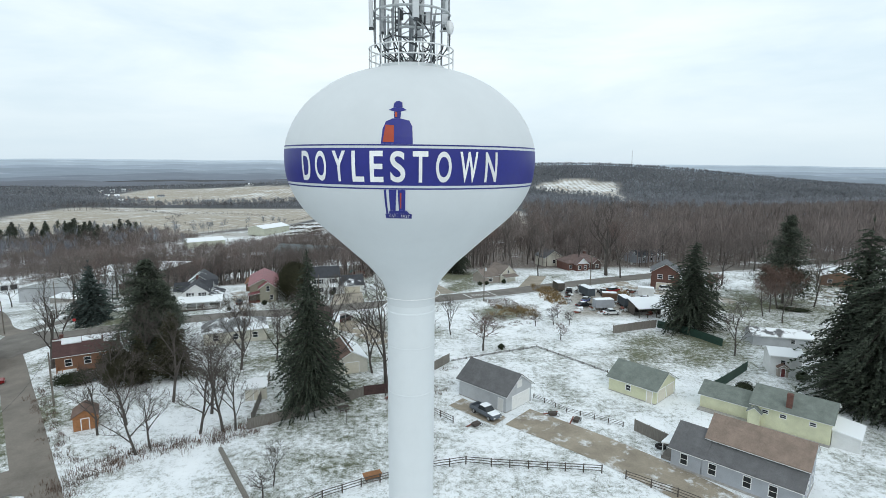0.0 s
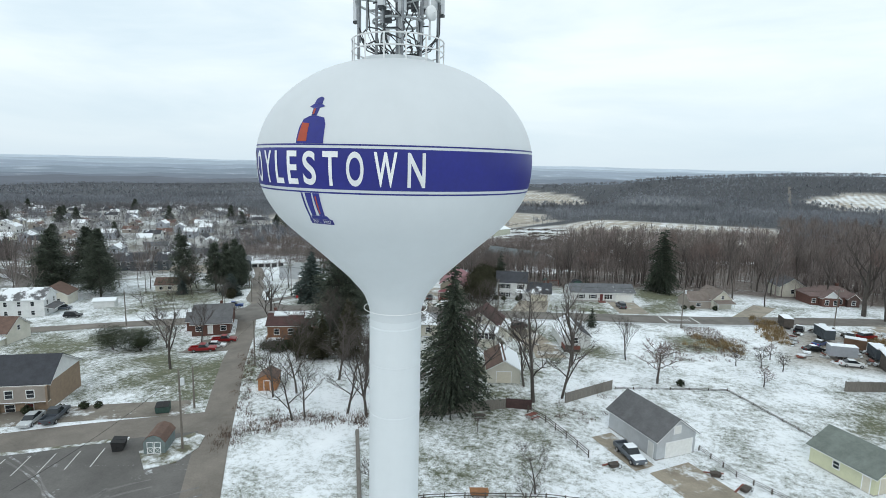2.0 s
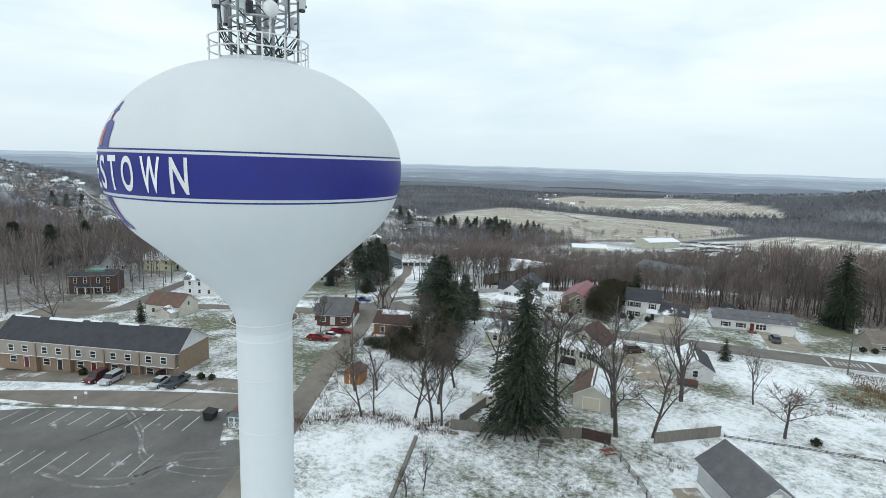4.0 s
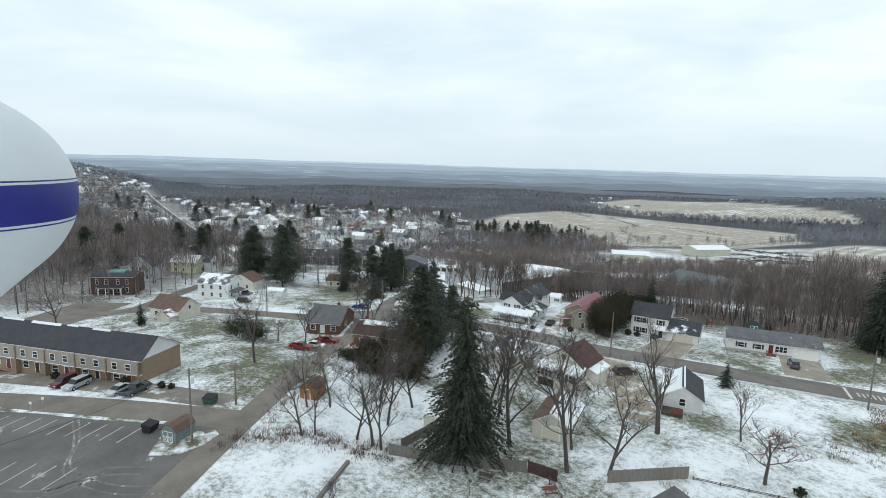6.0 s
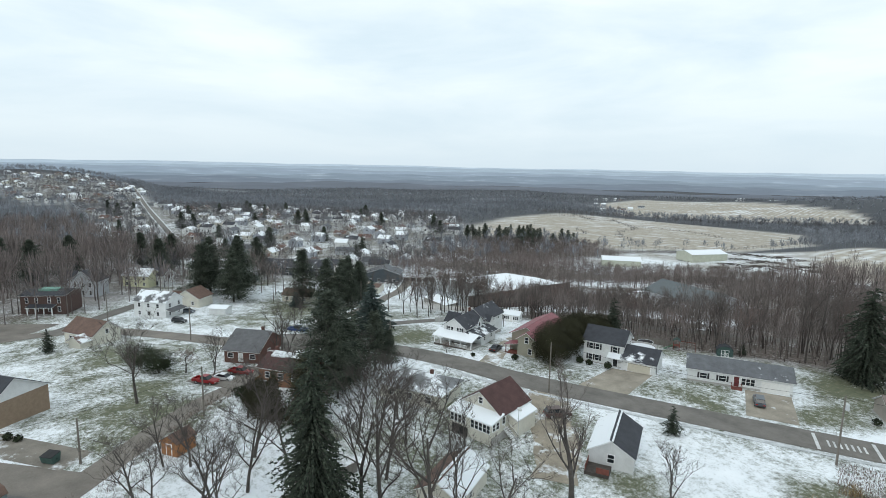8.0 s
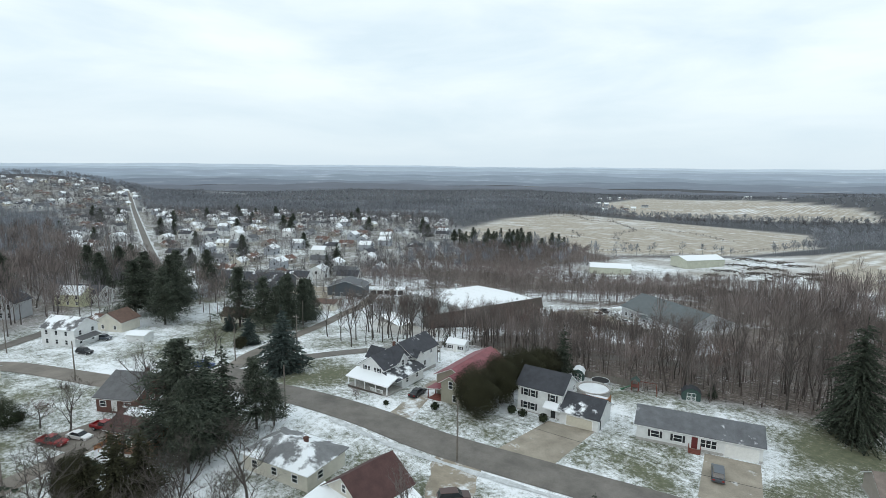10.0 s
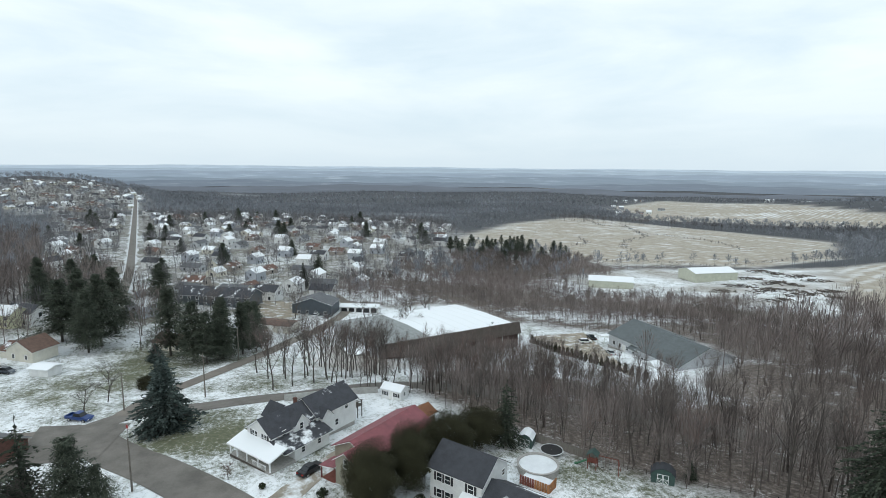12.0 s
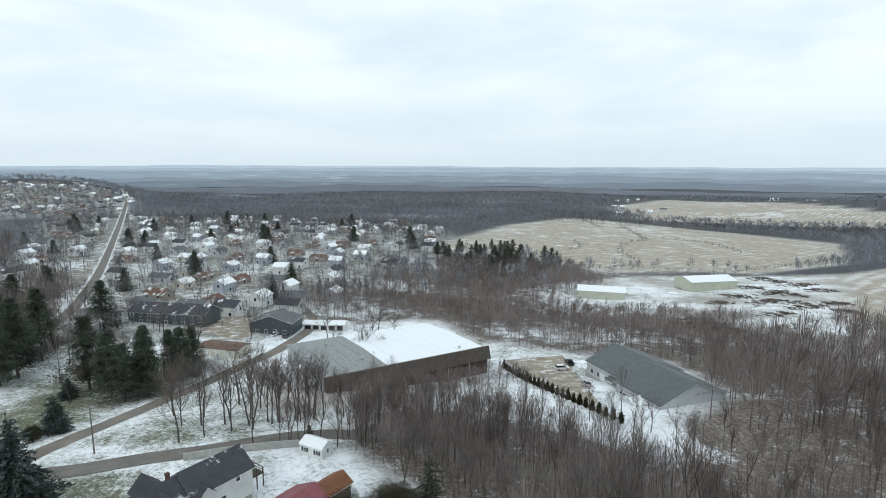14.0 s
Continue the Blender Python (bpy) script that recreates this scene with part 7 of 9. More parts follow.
woods("wood_beyond", scatter(8200, -330, 70, 230, 470, lambda x, y: np.maximum(inside(x, y, WOOD_BEYOND, 3), inside(x, y, WOOD_STRIP, 3)) * (np.hypot(x + 163, y - 383) > 27), 1), "dense leafless wood beyond the metal halls", M_WOODS, (6, 10.5), 84, 0.03)
woods("wood_veil", scatter(2600, -60, 300, 205, 345, lambda x, y: np.maximum(inside(x, y, WOOD_NEAR, 2) * (y > 214), 1 - open_ground(x, y)) * (x > 38), 53), "fine bare crowns that close the wood", M_WOODS, (9, 15), 90, 0.022, 0.58)
woods("wood_crowns", scatter(1100, -98, 20, 186, 228, lambda x, y: 0.55 * inside(x, y, WOOD_NEAR, 2) * (y < 226 + 0.3 * np.minimum(0, x + 50)), 67), "brown twiggy crowns along the wood's edge", M_WOODS, (7.5, 11.5), 90, 0.024, 0.62)
woods("factory_brush", scatter(520, -117, -96, 200, 258, lambda x, y: 0.9 * (x > -116.5 + 0.13 * (y - 228)) * (x < -98 + 0.1 * (y - 228)), 59), "brown leafless thicket before the factory", M_WOODS, (2.0, 6.5), 44, 0.035)
woods("yard_brush", scatter(420, 84, 150, 124, 190, lambda x, y: np.array([float(free_spot(a, b, 5, 7)) for a, b in zip(x, y)]) * (0.25 + 0.75 * (x > 104)), 61), "leafless brush between the eastern yards", M_WOODS, (1.0, 4.0), 34, 0.03)
woods("wood_brush", scatter(2600, -100, 170, 184, 330, lambda x, y: inside(x, y, WOOD_NEAR, 2), 41), "brown leafless brush under the trees", M_WOODS, (1.5, 4.5), 18, 0.05)
woods("street_trees", scatter(420, -330, -165, 0, 150, lambda x, y: np.array([float(free_spot(a, b, 5, 8)) for a, b in zip(x, y)]) * (x < -185 + 0.25 * np.abs(y - 90)), 43), "tall leafless trees round the villas", M_WOODS, (13, 21), 110, 0.035)
for me in slim:
    bpy.data.meshes.remove(me)
woods("wood_east", scatter(3400, -60, 520, 205, 620, lambda x, y: (1 - open_ground(x, y)) * (1 - inside(x, y, WOOD_NEAR, 3)), 2), "leafless wood on the rising ground", M_WOODS, (12, 19), 80, 0.04)
woods("wood_far", scatter(15000, -1150, 900, 250, 1150, lambda x, y: (1 - open_ground(x, y)) * (np.hypot(x, y) > 420), 3), "leafless woods over rolling country", M_HORIZON_HAZE, (8, 13), 34, 0.13)
woods("wood_horizon", scatter(17000, -2100, 1700, 300, 2120, lambda x, y: (1 - open_ground(x, y)) * (np.hypot(x, y) > 1100) * (np.hypot(x, y) < 2120), 7), "far woods towards the horizon", M_HORIZON_HAZE, (8, 12), 16, 0.6, 0.45)
woods("wood_west", scatter(5200, -1500, -230, -250, 350, lambda x, y: (1 - open_ground(x, y)) * (np.hypot(x, y) > 240) * off_street(x, y), 4), "leafless woods round the town", M_HORIZON_HAZE, (10, 16), 40, 0.09)
woods("town_trees", scatter(6400, -860, -215, 40, 600, lambda x, y: (0.85 - 0.45 * inside(x, y, [(-240, 150), (-300, 300), (-450, 420), (-640, 400), (-620, 230), (-330, 175)], 30)) * inside(x, y, TOWN, 5) * off_street(x, y), 5), "leafless trees among the town houses", M_HAZEDWOODS, (8, 15), 36, 0.06)
woods("hill_trees", scatter(2200, -1420, -860, 60, 320, lambda x, y: 0.8 * inside(x, y, HILL_TOWN, 5) * off_street(x, y), 9), "leafless trees among the hill houses", M_HAZEDWOODS, (7, 13), 12, 0.2)
woods("wood_east_edge", scatter(900, 55, 330, 165, 270, lambda x, y: (1 - open_ground(x, y)) * np.array([float(free_spot(a, b, 6, 10)) for a, b in zip(x, y)]), 47), "leafless trees along the eastern wood edge", M_WOODS, (10, 17), 60, 0.045)
HEDGES = ([(-570, 879), (-471, 791), (-440, 800)], [(-455, 822), (-363, 722), (-330, 679), (-314, 622), (-275, 558), (-235, 526)], [(-360, 727), (-303, 727), (-264, 709), (-213, 658)], [(-308, 482), (-315, 551), (-354, 592)], [(-236, 460), (-217, 497), (-181, 517), (-165, 537), (-150, 646), (-140, 741)])
hedge = []
for line in HEDGES:
    for q in spline(line, 3.0):
        hedge += [(q.x + rng.gauss(0, 2.2), q.y + rng.gauss(0, 2.2)) for k in range(2)]
woods("field_hedge", hedge, "scrubby brush lines winding through the stubble", M_HAZEDWOODS, (1.5, 4.5), 20, 0.12, 0.45)
woods("hedgerow_trees", scatter(900, -600, 100, 440, 1000, lambda x, y: np.clip(1 - np.abs(y - 640 - 0.25 * (x + 300)) / 10, 0, 1) + np.clip(1 - np.abs(y - 1010 + 0.2 * (x + 300)) / 20, 0, 1), 6), "leafless hedgerow trees between fields", M_HAZEDWOODS, (1.2, 4.0), 24, 0.09)
woods("wood_hill", scatter(9000, -150, 1200, 640, 1560, lambda x, y: (1 - open_ground(x, y)) * (np.hypot(x, y) > 640), 23), "leafless woods over the broad hill", M_HORIZON_HAZE, (7, 10), 22, 0.24, 0.5)
woods("wood_belt", scatter(2600, -600, -120, 800, 1120, lambda x, y: np.clip(1.6 - np.abs(y - 885 - 0.6 * (x + 470)) / 18, 0, 1), 19), "dark leafless belt of trees between two fields", M_HAZEDWOODS, (9, 14), 26, 0.16)
RUSSET = lambda: bare_tree_meshes(470, 12.0, 0.22, 1.5, 0.75, 2, M_TWIG_RED)
for x, y, hgt in ((84.0, 138.0, 10.0), (104.0, 148.0, 12.0), (79.0, 152.0, 9.0)):
    plant("bare_tree", RUSSET(), x, y, hgt / 12, 61 * x, "leafless tree with russet twigs below a spruce", "tree", "russet trees")


def clinging_leaves(pair, key, count):
    """The same tree with its dead leaves still on the twigs."""
    r, s = random.Random(key), Shape()
    tips = [v.co.copy() for v in pair[1].vertices]
    for i in range(count):
        p = tips[r.randrange(len(tips))] + Vector((r.gauss(0, 0.3), r.gauss(0, 0.3), r.gauss(-0.1, 0.3)))
        a, b = (Vector((r.gauss(0, 1), r.gauss(0, 1), r.gauss(0, 1))).normalized() * r.uniform(0.08, 0.17) for k in range(2))
        s.add([p - a, p + b, p + a, p - b], [(0, 1, 2), (0, 2, 3)])
    return (*pair, s.mesh("leaves", M_OAKLEAF))


M_OAKLEAF = foliage("dead_oak_leaves", (0.10, 0.068, 0.056), (0.165, 0.115, 0.095), 0.5)
OAK = clinging_leaves(RUSSET(), 471, 6000)
for x, y, hgt, turn in ((88.0, 142.0, 11.5, 10), (92.6, 146.0, 12.5, 100), (98.6, 149.5, 11.0, 200), (79.0, 157.0, 8.0, 300)):
    plant("oak", OAK, x, y, hgt / 12, turn, "oak that keeps its russet dead leaves", "tree", "russet oaks")
for x, y, hgt, turn, key in ((58.3, 190.5, 24.0, 20, 483), (-77.5, 103.2, 15.5, 60, 484)):
    plant("bare_tree", bare_tree_meshes(key, 16.0, 0.42, 0.7, 1.35, 3, M_DARKTWIG), x, y, hgt / 16, turn, "large leafless maple with upswept limbs", "tree")
plant("evergreen", bush_mesh(33, 4.2, 1.6, 1.25, M_YEW, 9000, 0.1), -64.6, 91.6, 1.0, 32, "dark clipped evergreen hedge before the brown house", "hedge")
plant("evergreen", bush_mesh(34, 4.0, 1.3, 0.5, M_YEW, 5000, 0.1), 95.5, 143.5, 1.0, -30, "low dark evergreen bed below the oaks", "shrub")
plant("evergreen", bush_mesh(35, 1.7, 1.7, 1.2, M_YEW, 4000, 0.09), 52.2, 88.8, 1.0, 0, "rounded dark shrub by the white shed", "shrub")
for x, y, hgt in ((-76.6, 75.0, 14.5), (-38.0, 98.0, 12.0), (-27.0, 96.0, 14.0), (-33.0, 104.0, 10.0), (-41.0, 108.0, 11.0), (-13.0, 97.0, 11.0), (-22.5, 107.0, 9.0), (-44.0, 84.0, 13.0), (-36.0, 80.0, 12.0), (2.0, 120.0, 8.0)):
    plant("bare_tree", BARE[int(x) % 5](), x, y, hgt / 10.4, 47 * x, "leafless dark tree between snowy back yards", "tree", "bare yard trees")
for i in range(46):
    x, y = rng.uniform(-345, -255), rng.uniform(395, 465)
    plant("pine", pine_meshes(64, 17.0, 5.4, M_PINE, 0.3, 40), x, y, rng.uniform(0.62, 0.88), rng.uniform(0, 360), "dark pine in a far grove", "conifer", "pine grove", squeeze=1.35)
for i in range(40):
    x, y = rng.uniform(-800, -300), rng.uniform(130, 500)
    if inside(np.array([x]), np.array([y]), TOWN, 5)[0] > 0.6 and off_street(np.array([x]), np.array([y]))[0]:
        plant("spruce", SPRUCE[5](), x, y, rng.uniform(0.7, 1.2), rng.uniform(0, 360), "dark conifer among town houses", "conifer", "town conifers")


# ---- vehicles ----
def paint(name, colour):
    return mottled(name, colour, 0.28, 0.25, 1.2, 0.06)


P_RED, P_SILVER, P_GREYCAR, P_BLUE, P_BLACKCAR, P_WHITECAR, P_BROWN = (paint(n, c) for n, c in (
    ("red_car_paint", (0.27, 0.018, 0.02)), ("silver_car_paint", (0.48, 0.50, 0.51)), ("grey_car_paint", (0.10, 0.115, 0.135)), ("blue_car_paint", (0.025, 0.06, 0.20)),
    ("black_car_paint", (0.018, 0.019, 0.022)), ("white_car_paint", (0.75, 0.76, 0.77)), ("brown_car_paint", (0.09, 0.055, 0.05))))
P_MAROON = paint("maroon_car_paint", (0.10, 0.018, 0.022))
M_LAMP = plain("tail_lamp_red", (0.35, 0.02, 0.015), 0.25)
M_CLEAR = plain("headlamp_clear", (0.75, 0.76, 0.74), 0.15)
M_RIM = mottled("alloy_rim", (0.5, 0.5, 0.5), 0.35, 0.7, 3, 0.1)


def sided(outline, half, waist, top_half):
    """A body from a side outline (x, z): full width up to the waist, narrowing above it."""
    s = Shape()
    top = max(z for x, z in outline)
    n = len(outline)
    vs = []
    for sgn in (-1, 1):
        for x, z in outline:
            k = 0 if z <= waist else (z - waist) / max(1e-6, top - waist)
            end = 0.06 if abs(x) > 0.97 * max(abs(a) for a, b in outline) else 0.0
            vs.append((x, sgn * (half + (top_half - half) * k - end), z))
    return s.add(vs, [tuple(range(n))[::-1], tuple(range(n, 2 * n))] + [(i, (i + 1) % n, n + (i + 1) % n, n + i) for i in range(n)])


def vehicle(kind, x, y, turn, mat, label, snow=False):
    e = thing(kind, x, y, turn, float(land(x, y)) + 0.06, label, {"pickup_truck": "pickup truck", "suv": "car", "sedan": "car"}[kind])
    if kind == "sedan":
        body = [(-2.3, 0.32), (2.3, 0.32), (2.35, 0.6), (2.15, 0.74), (1.1, 0.9), (-1.5, 0.95), (-2.2, 0.92), (-2.35, 0.6)]
        cab, roof, half = [(1.15, 0.9), (0.35, 1.38), (-0.85, 1.42), (-1.65, 0.95)], [(0.42, 1.39), (-0.9, 1.43), (-0.9, 1.47), (0.38, 1.44)], 0.88
        axles = (1.4, -1.4)
    elif kind == "suv":
        body = [(-2.3, 0.4), (2.3, 0.4), (2.38, 0.7), (2.2, 0.95), (1.1, 1.08), (-2.3, 1.12), (-2.38, 0.7)]
        cab, roof, half = [(1.15, 1.08), (0.5, 1.68), (-1.9, 1.72), (-2.25, 1.12)], [(0.5, 1.69), (-2.0, 1.73), (-2.0, 1.79), (0.45, 1.76)], 0.93
        axles = (1.4, -1.4)
    else:
        body = [(-2.75, 0.5), (2.75, 0.5), (2.8, 0.85), (2.6, 1.05), (1.15, 1.15), (-0.75, 1.15), (-0.75, 0.75), (-2.6, 0.75), (-2.6, 1.12), (-2.8, 1.12), (-2.8, 0.6)]
        cab, roof, half = [(1.2, 1.15), (0.6, 1.74), (-0.55, 1.78), (-0.78, 1.15)], [(0.6, 1.75), (-0.6, 1.79), (-0.6, 1.85), (0.55, 1.82)], 0.96
        axles = (1.75, -1.7)
    part("body", sided(body, half, 0.7, half - 0.06), mat, e)
    part("glasshouse", sided(cab, half - 0.09, cab[0][1], half - 0.24), M_GLASS, e, "dark tinted windows")
    part("roof_panel", sided(roof, half - 0.2, 9, half - 0.2), M_SNOWTOP if snow else mat, e, "roof dusted with snow" if snow else "")
    if kind == "pickup_truck":
        for sy in (-1, 1):
            part("bed_side", Shape().box(-2.7, sy * (half - 0.05) - 0.05, 0.75, -0.75, sy * (half - 0.05) + 0.05, 1.16), mat, e)
        if snow:
            part("hood_snow", sided([(1.3, 1.145), (2.55, 1.06), (2.5, 1.1), (1.3, 1.19)], half - 0.1, 9, half - 0.1), M_SNOWTOP, e, "thin snow on the bonnet")
    for sx, lx in ((1, M_CLEAR), (-1, M_LAMP)):
        end = max(a for a, b in body) * sx
        for sy in (-1, 1):
            part("headlight" if sx > 0 else "tail_light", Shape().box(min(end, end - sx * 0.14), sy * (half - 0.3) - 0.17, 0.66, max(end, end - sx * 0.14) + (0.01 if sx > 0 else 0), sy * (half - 0.3) + 0.17, 0.82), lx, e)
    rad = 0.33 if kind == "sedan" else 0.39
    for ax in axles:
        for sy in (-1, 1):
            w = fitting("wheel", shared(("wheel", rad), lambda: Shape().lathe([(rad * 0.6, -0.11), (rad * 0.95, -0.11), (rad, -0.07), (rad, 0.07), (rad * 0.95, 0.11), (rad * 0.6, 0.11)], 16, True), M_BLACK), e, pose(ax, sy * (half - 0.1), rad, 90))
            fitting("rim", shared(("rim", rad), lambda: Shape().lathe([(rad * 0.58, -0.12), (rad * 0.58, 0.12)], 12, True), M_RIM), w, Matrix())
    return e


for kind, x, y, turn, mat, label, snow in (
        ("pickup_truck", 6.9, 80.2, -52, P_GREYCAR, "dark grey pickup truck with snowy bonnet beside the garage", True),
        ("suv", -86.2, 43.2, -56, P_MAROON, "dark red estate car parked before the apartments", False),
        ("suv", -83.2, 44.8, -56, P_SILVER, "silver truck with a bed cap before the apartments", False),
        ("sedan", -75.2, 50.0, -57, P_SILVER, "pale silver saloon parked before the apartments", False),
        ("pickup_truck", -73.2, 52.2, 124, P_GREYCAR, "dark blue-grey pickup parked before the apartments", False),
        ("pickup_truck", -84.0, 89.2, 35, P_RED, "red pickup truck on the lane-side drive", False),
        ("sedan", -84.6, 93.2, 35, P_WHITECAR, "white saloon between two red trucks", False),
        ("pickup_truck", -86.2, 97.4, 35, P_RED, "bright red truck by the brick ranch house", False),
        ("pickup_truck", -107.4, 121.0, 40, P_BLUE, "dark blue pickup truck on the side road", False),
        ("suv", -149.5, 101.0, 35, P_BLACKCAR, "black estate car by the white house", False),
        ("suv", -4.4, 166.4, 115, P_GREYCAR, "dark estate car on the ranch house drive", False),
        ("suv", -24.3, 130.6, 60, P_BROWN, "dark brown estate car near the bungalow", False),
        ("sedan", -57.3, 149.0, 110, P_BLACKCAR, "black saloon beside the farmhouse porch", False),
        ("suv", -97.8, 272.5, 60, P_WHITECAR, "white van in the hall's yard", False),
        ("pickup_truck", -100.2, 279.0, 150, P_BLACKCAR, "black pickup in the hall's yard", False),
        ("sedan", -81.0, 263.5, 150, P_SILVER, "silver saloon by the hall's door", False),
        ("sedan", -199.0, 214.0, 130, P_WHITECAR, "white saloon in the gravel court", False),
        ("suv", -194.5, 217.5, 130, P_GREYCAR, "grey car in the gravel court", False),
        ("pickup_truck", 38.5, 161.5, 75, P_BLACKCAR, "dark pickup among stored machines", True),
        ("pickup_truck", 62.0, 162.0, 20, P_WHITECAR, "white truck among stored machines", True),
        ("sedan", 44.5, 138.6, 12, P_WHITECAR, "snowy white saloon among stored machines", True),
        ("suv", 52.5, 163.0, 40, P_RED, "red car among stored machines", True),
        ("pickup_truck", 58.0, 152.0, 160, P_SILVER, "silver truck among stored machines", True),
        ("pickup_truck", 44.0, 166.0, 100, P_BROWN, "old brown truck among stored machines", True),
        ("sedan", 41.0, 151.5, 60, P_BLUE, "old blue car among stored machines", True),
        ("pickup_truck", 48.5, 160.0, 85, P_BLACKCAR, "black truck among stored machines", True),
        ("suv", 54.5, 147.5, 120, P_BROWN, "brown car among stored machines", True),
        ("sedan", 39.0, 146.0, 30, P_BLACKCAR, "black car among stored machines", True),
        ("suv", 70.0, 166.0, 10, P_WHITECAR, "white car near the brick house", True),
        ("suv", -166.0, 108.0, 40, P_GREYCAR, "grey car near the tan house", False)):
    vehicle(kind, x, y, turn, mat, label, snow)


# ---- fences ----
def board_fence(points, height, mat, label, bay=2.4, dz=0.0):
    x0, y0 = points[0]
    e = thing("fence", x0, y0, 0, float(land(x0, y0)), label, "fence")
    base = e.location.copy()
    for (ax, ay), (bx, by) in zip(points, points[1:]):
        n = max(1, round(math.hypot(bx - ax, by - ay) / bay))
        run = math.hypot(bx - ax, by - ay) / n
        turn = math.degrees(math.atan2(by - ay, bx - ax))
        for i in range(n):
            x, y = ax + (bx - ax) * i / n, ay + (by - ay) * i / n
            m = pose(x - base.x, y - base.y, float(land(x, y)) - base.z, 0, 0, turn)

            def boards():
                k = max(2, int(run / 0.155))
                edge = [(0, -0.1)]
                for j in range(k):
                    top = height + 0.03 * math.sin(j * 2.3 + run)
                    edge += [(run * j / k + 0.01, top), (run * (j + 1) / k - 0.01, top), (run * (j + 1) / k, top - 0.12)]
                edge.append((run, -0.1))
                return Shape().prism([(a, -0.02, z) for a, z in edge], (0, 0.05, 0))
            fitting("panel", shared(("panel", round(run, 3), height, mat.name), boards, mat), e, m)
            fitting("post", shared(("post", height, mat.name), lambda: Shape().box(-0.06, 0.014, -0.2, 0.06, 0.13, height + 0.08), mat), e, m)
    return e


def rail_fence(points, height, mat, label, bay=2.7, rails=(0.35, 0.72, 1.05), thick=0.05):
    x0, y0 = points[0]
    e = thing("rail_fence", x0, y0, 0, float(land(x0, y0)), label, "fence")
    base = e.location.copy()
    for (ax, ay), (bx, by) in zip(points, points[1:]):
        n = max(1, round(math.hypot(bx - ax, by - ay) / bay))
        run = math.hypot(bx - ax, by - ay) / n
        turn = math.degrees(math.atan2(by - ay, bx - ax))
        for i in range(n + 1):
            x, y = ax + (bx - ax) * i / n, ay + (by - ay) * i / n
            m = pose(x - base.x, y - base.y, float(land(x, y)) - base.z, 0, 0, turn)
            fitting("post", shared(("rail_post", height, mat.name), lambda: Shape().tube([(0, 0, -0.2), (0, 0, height)], [0.09, 0.075], 6), mat), e, m)
            if i < n:
                for r in rails:
                    fitting("rail", shared(("rail", round(run, 3), thick, mat.name), lambda: Shape().tube([(0, 0, 0), (run / 2, 0.02, 0.02), (run, 0, 0)], thick, 5), mat), e, m @ pose(0, 0, r))
    return e


rail_fence([(-17, 55.5), (-13.9, 58.5), (-9.7, 61.0), (-1.0, 65.1), (3.3, 66.3), (6.6, 65.8), (13.8, 65.1), (20.7, 64.5)], 1.2, M_RAIL, "dark weathered split-rail fence round the tower lot")
rail_fence([(23.4, 63.3), (28.4, 59.6), (33, 55.5)], 1.2, M_RAIL, "dark weathered split-rail fence beyond the gateway")
rail_fence([(-9.5, 87.2), (-6.1, 85.1), (-2.1, 81.5), (1.8, 77.6)], 1.2, M_RAIL, "dark weathered split-rail fence in the yard")
board_fence([(-28.5, 75.0), (-21.8, 79.6), (-13.2, 87.0)], 1.7, M_FENCE, "weathered grey-tan board fence under the spruce")
board_fence([(-13.2, 87.2), (-9.2, 88.4)], 1.7, M_REDFENCE, "dark red board fence")
board_fence([(-28.7, 77.3), (-29.6, 83.0), (-30.4, 88.6), (-31.2, 94)], 1.6, M_FENCE, "weathered grey board fence between yards")
board_fence([(-4.8, 93.6), (1.5, 103.2)], 1.8, M_FENCE, "weathered grey board fence on a snowy lawn")
board_fence([(28.8, 75.9), (33.0, 70.0)], 1.8, M_FENCE, "weathered grey board fence by the drive")
board_fence([(40.0, 122.4), (46, 125.2), (52, 127.6)], 1.9, M_FENCE, "weathered grey board fence by the machine yard")
board_fence([(52.2, 127.4), (55.5, 124.5), (58.2, 120.2), (61.2, 114.0)], 1.8, M_GREENFENCE, "dark green screened fence below the spruce")
board_fence([(46.3, 89.3), (52, 94), (59.2, 100.5)], 1.8, M_GREENFENCE, "dark green screened fence behind the yellow house")
rail_fence([(2.0, 103.5), (11, 108.0), (20.4, 112.3), (26, 105.4), (31.5, 98.4)], 0.5, M_RAIL, "low dark timber edging on short posts", 3.0, (0.12, 0.3), 0.05)
rail_fence([(15.6, 86.8), (20, 81.6), (27.5, 77.0)], 0.8, M_RAIL, "low dark fence above the driveway", 2.0, (0.25, 0.5, 0.75), 0.03)
board_fence([(-44.6, 188.3), (-33, 191.3)], 1.6, M_FENCE, "weathered brown board fence at the wood's edge")
rail_fence([(-33.5, 190.8), (-20, 197.5), (-6, 206.0)], 0.9, M_RAIL, "low fallen brush fence at the wood's edge", 3, (0.3, 0.6), 0.03)

# long low timber kerb in the tower lot
kb = Shape()
p0, p1 = Vector((-30.3, 69.3, 0)), Vector((-20.5, 55.0, 0))
dk = (p1 - p0).normalized()
nk = Vector((-dk.y, dk.x, 0)) * 0.28
kb.prism([(*(p0 - nk)[:2], -0.1), (*(p0 + nk)[:2], -0.1), (*(p0 + nk * 0.8)[:2], 0.42), (*(p0 - nk * 0.8)[:2], 0.42)], p1 - p0)
solo("timber_baulk", kb, M_FENCE, pose(0, 0, float(land(-26, 62))), "long weathered grey timber baulk lying in snow", "timber baulk")


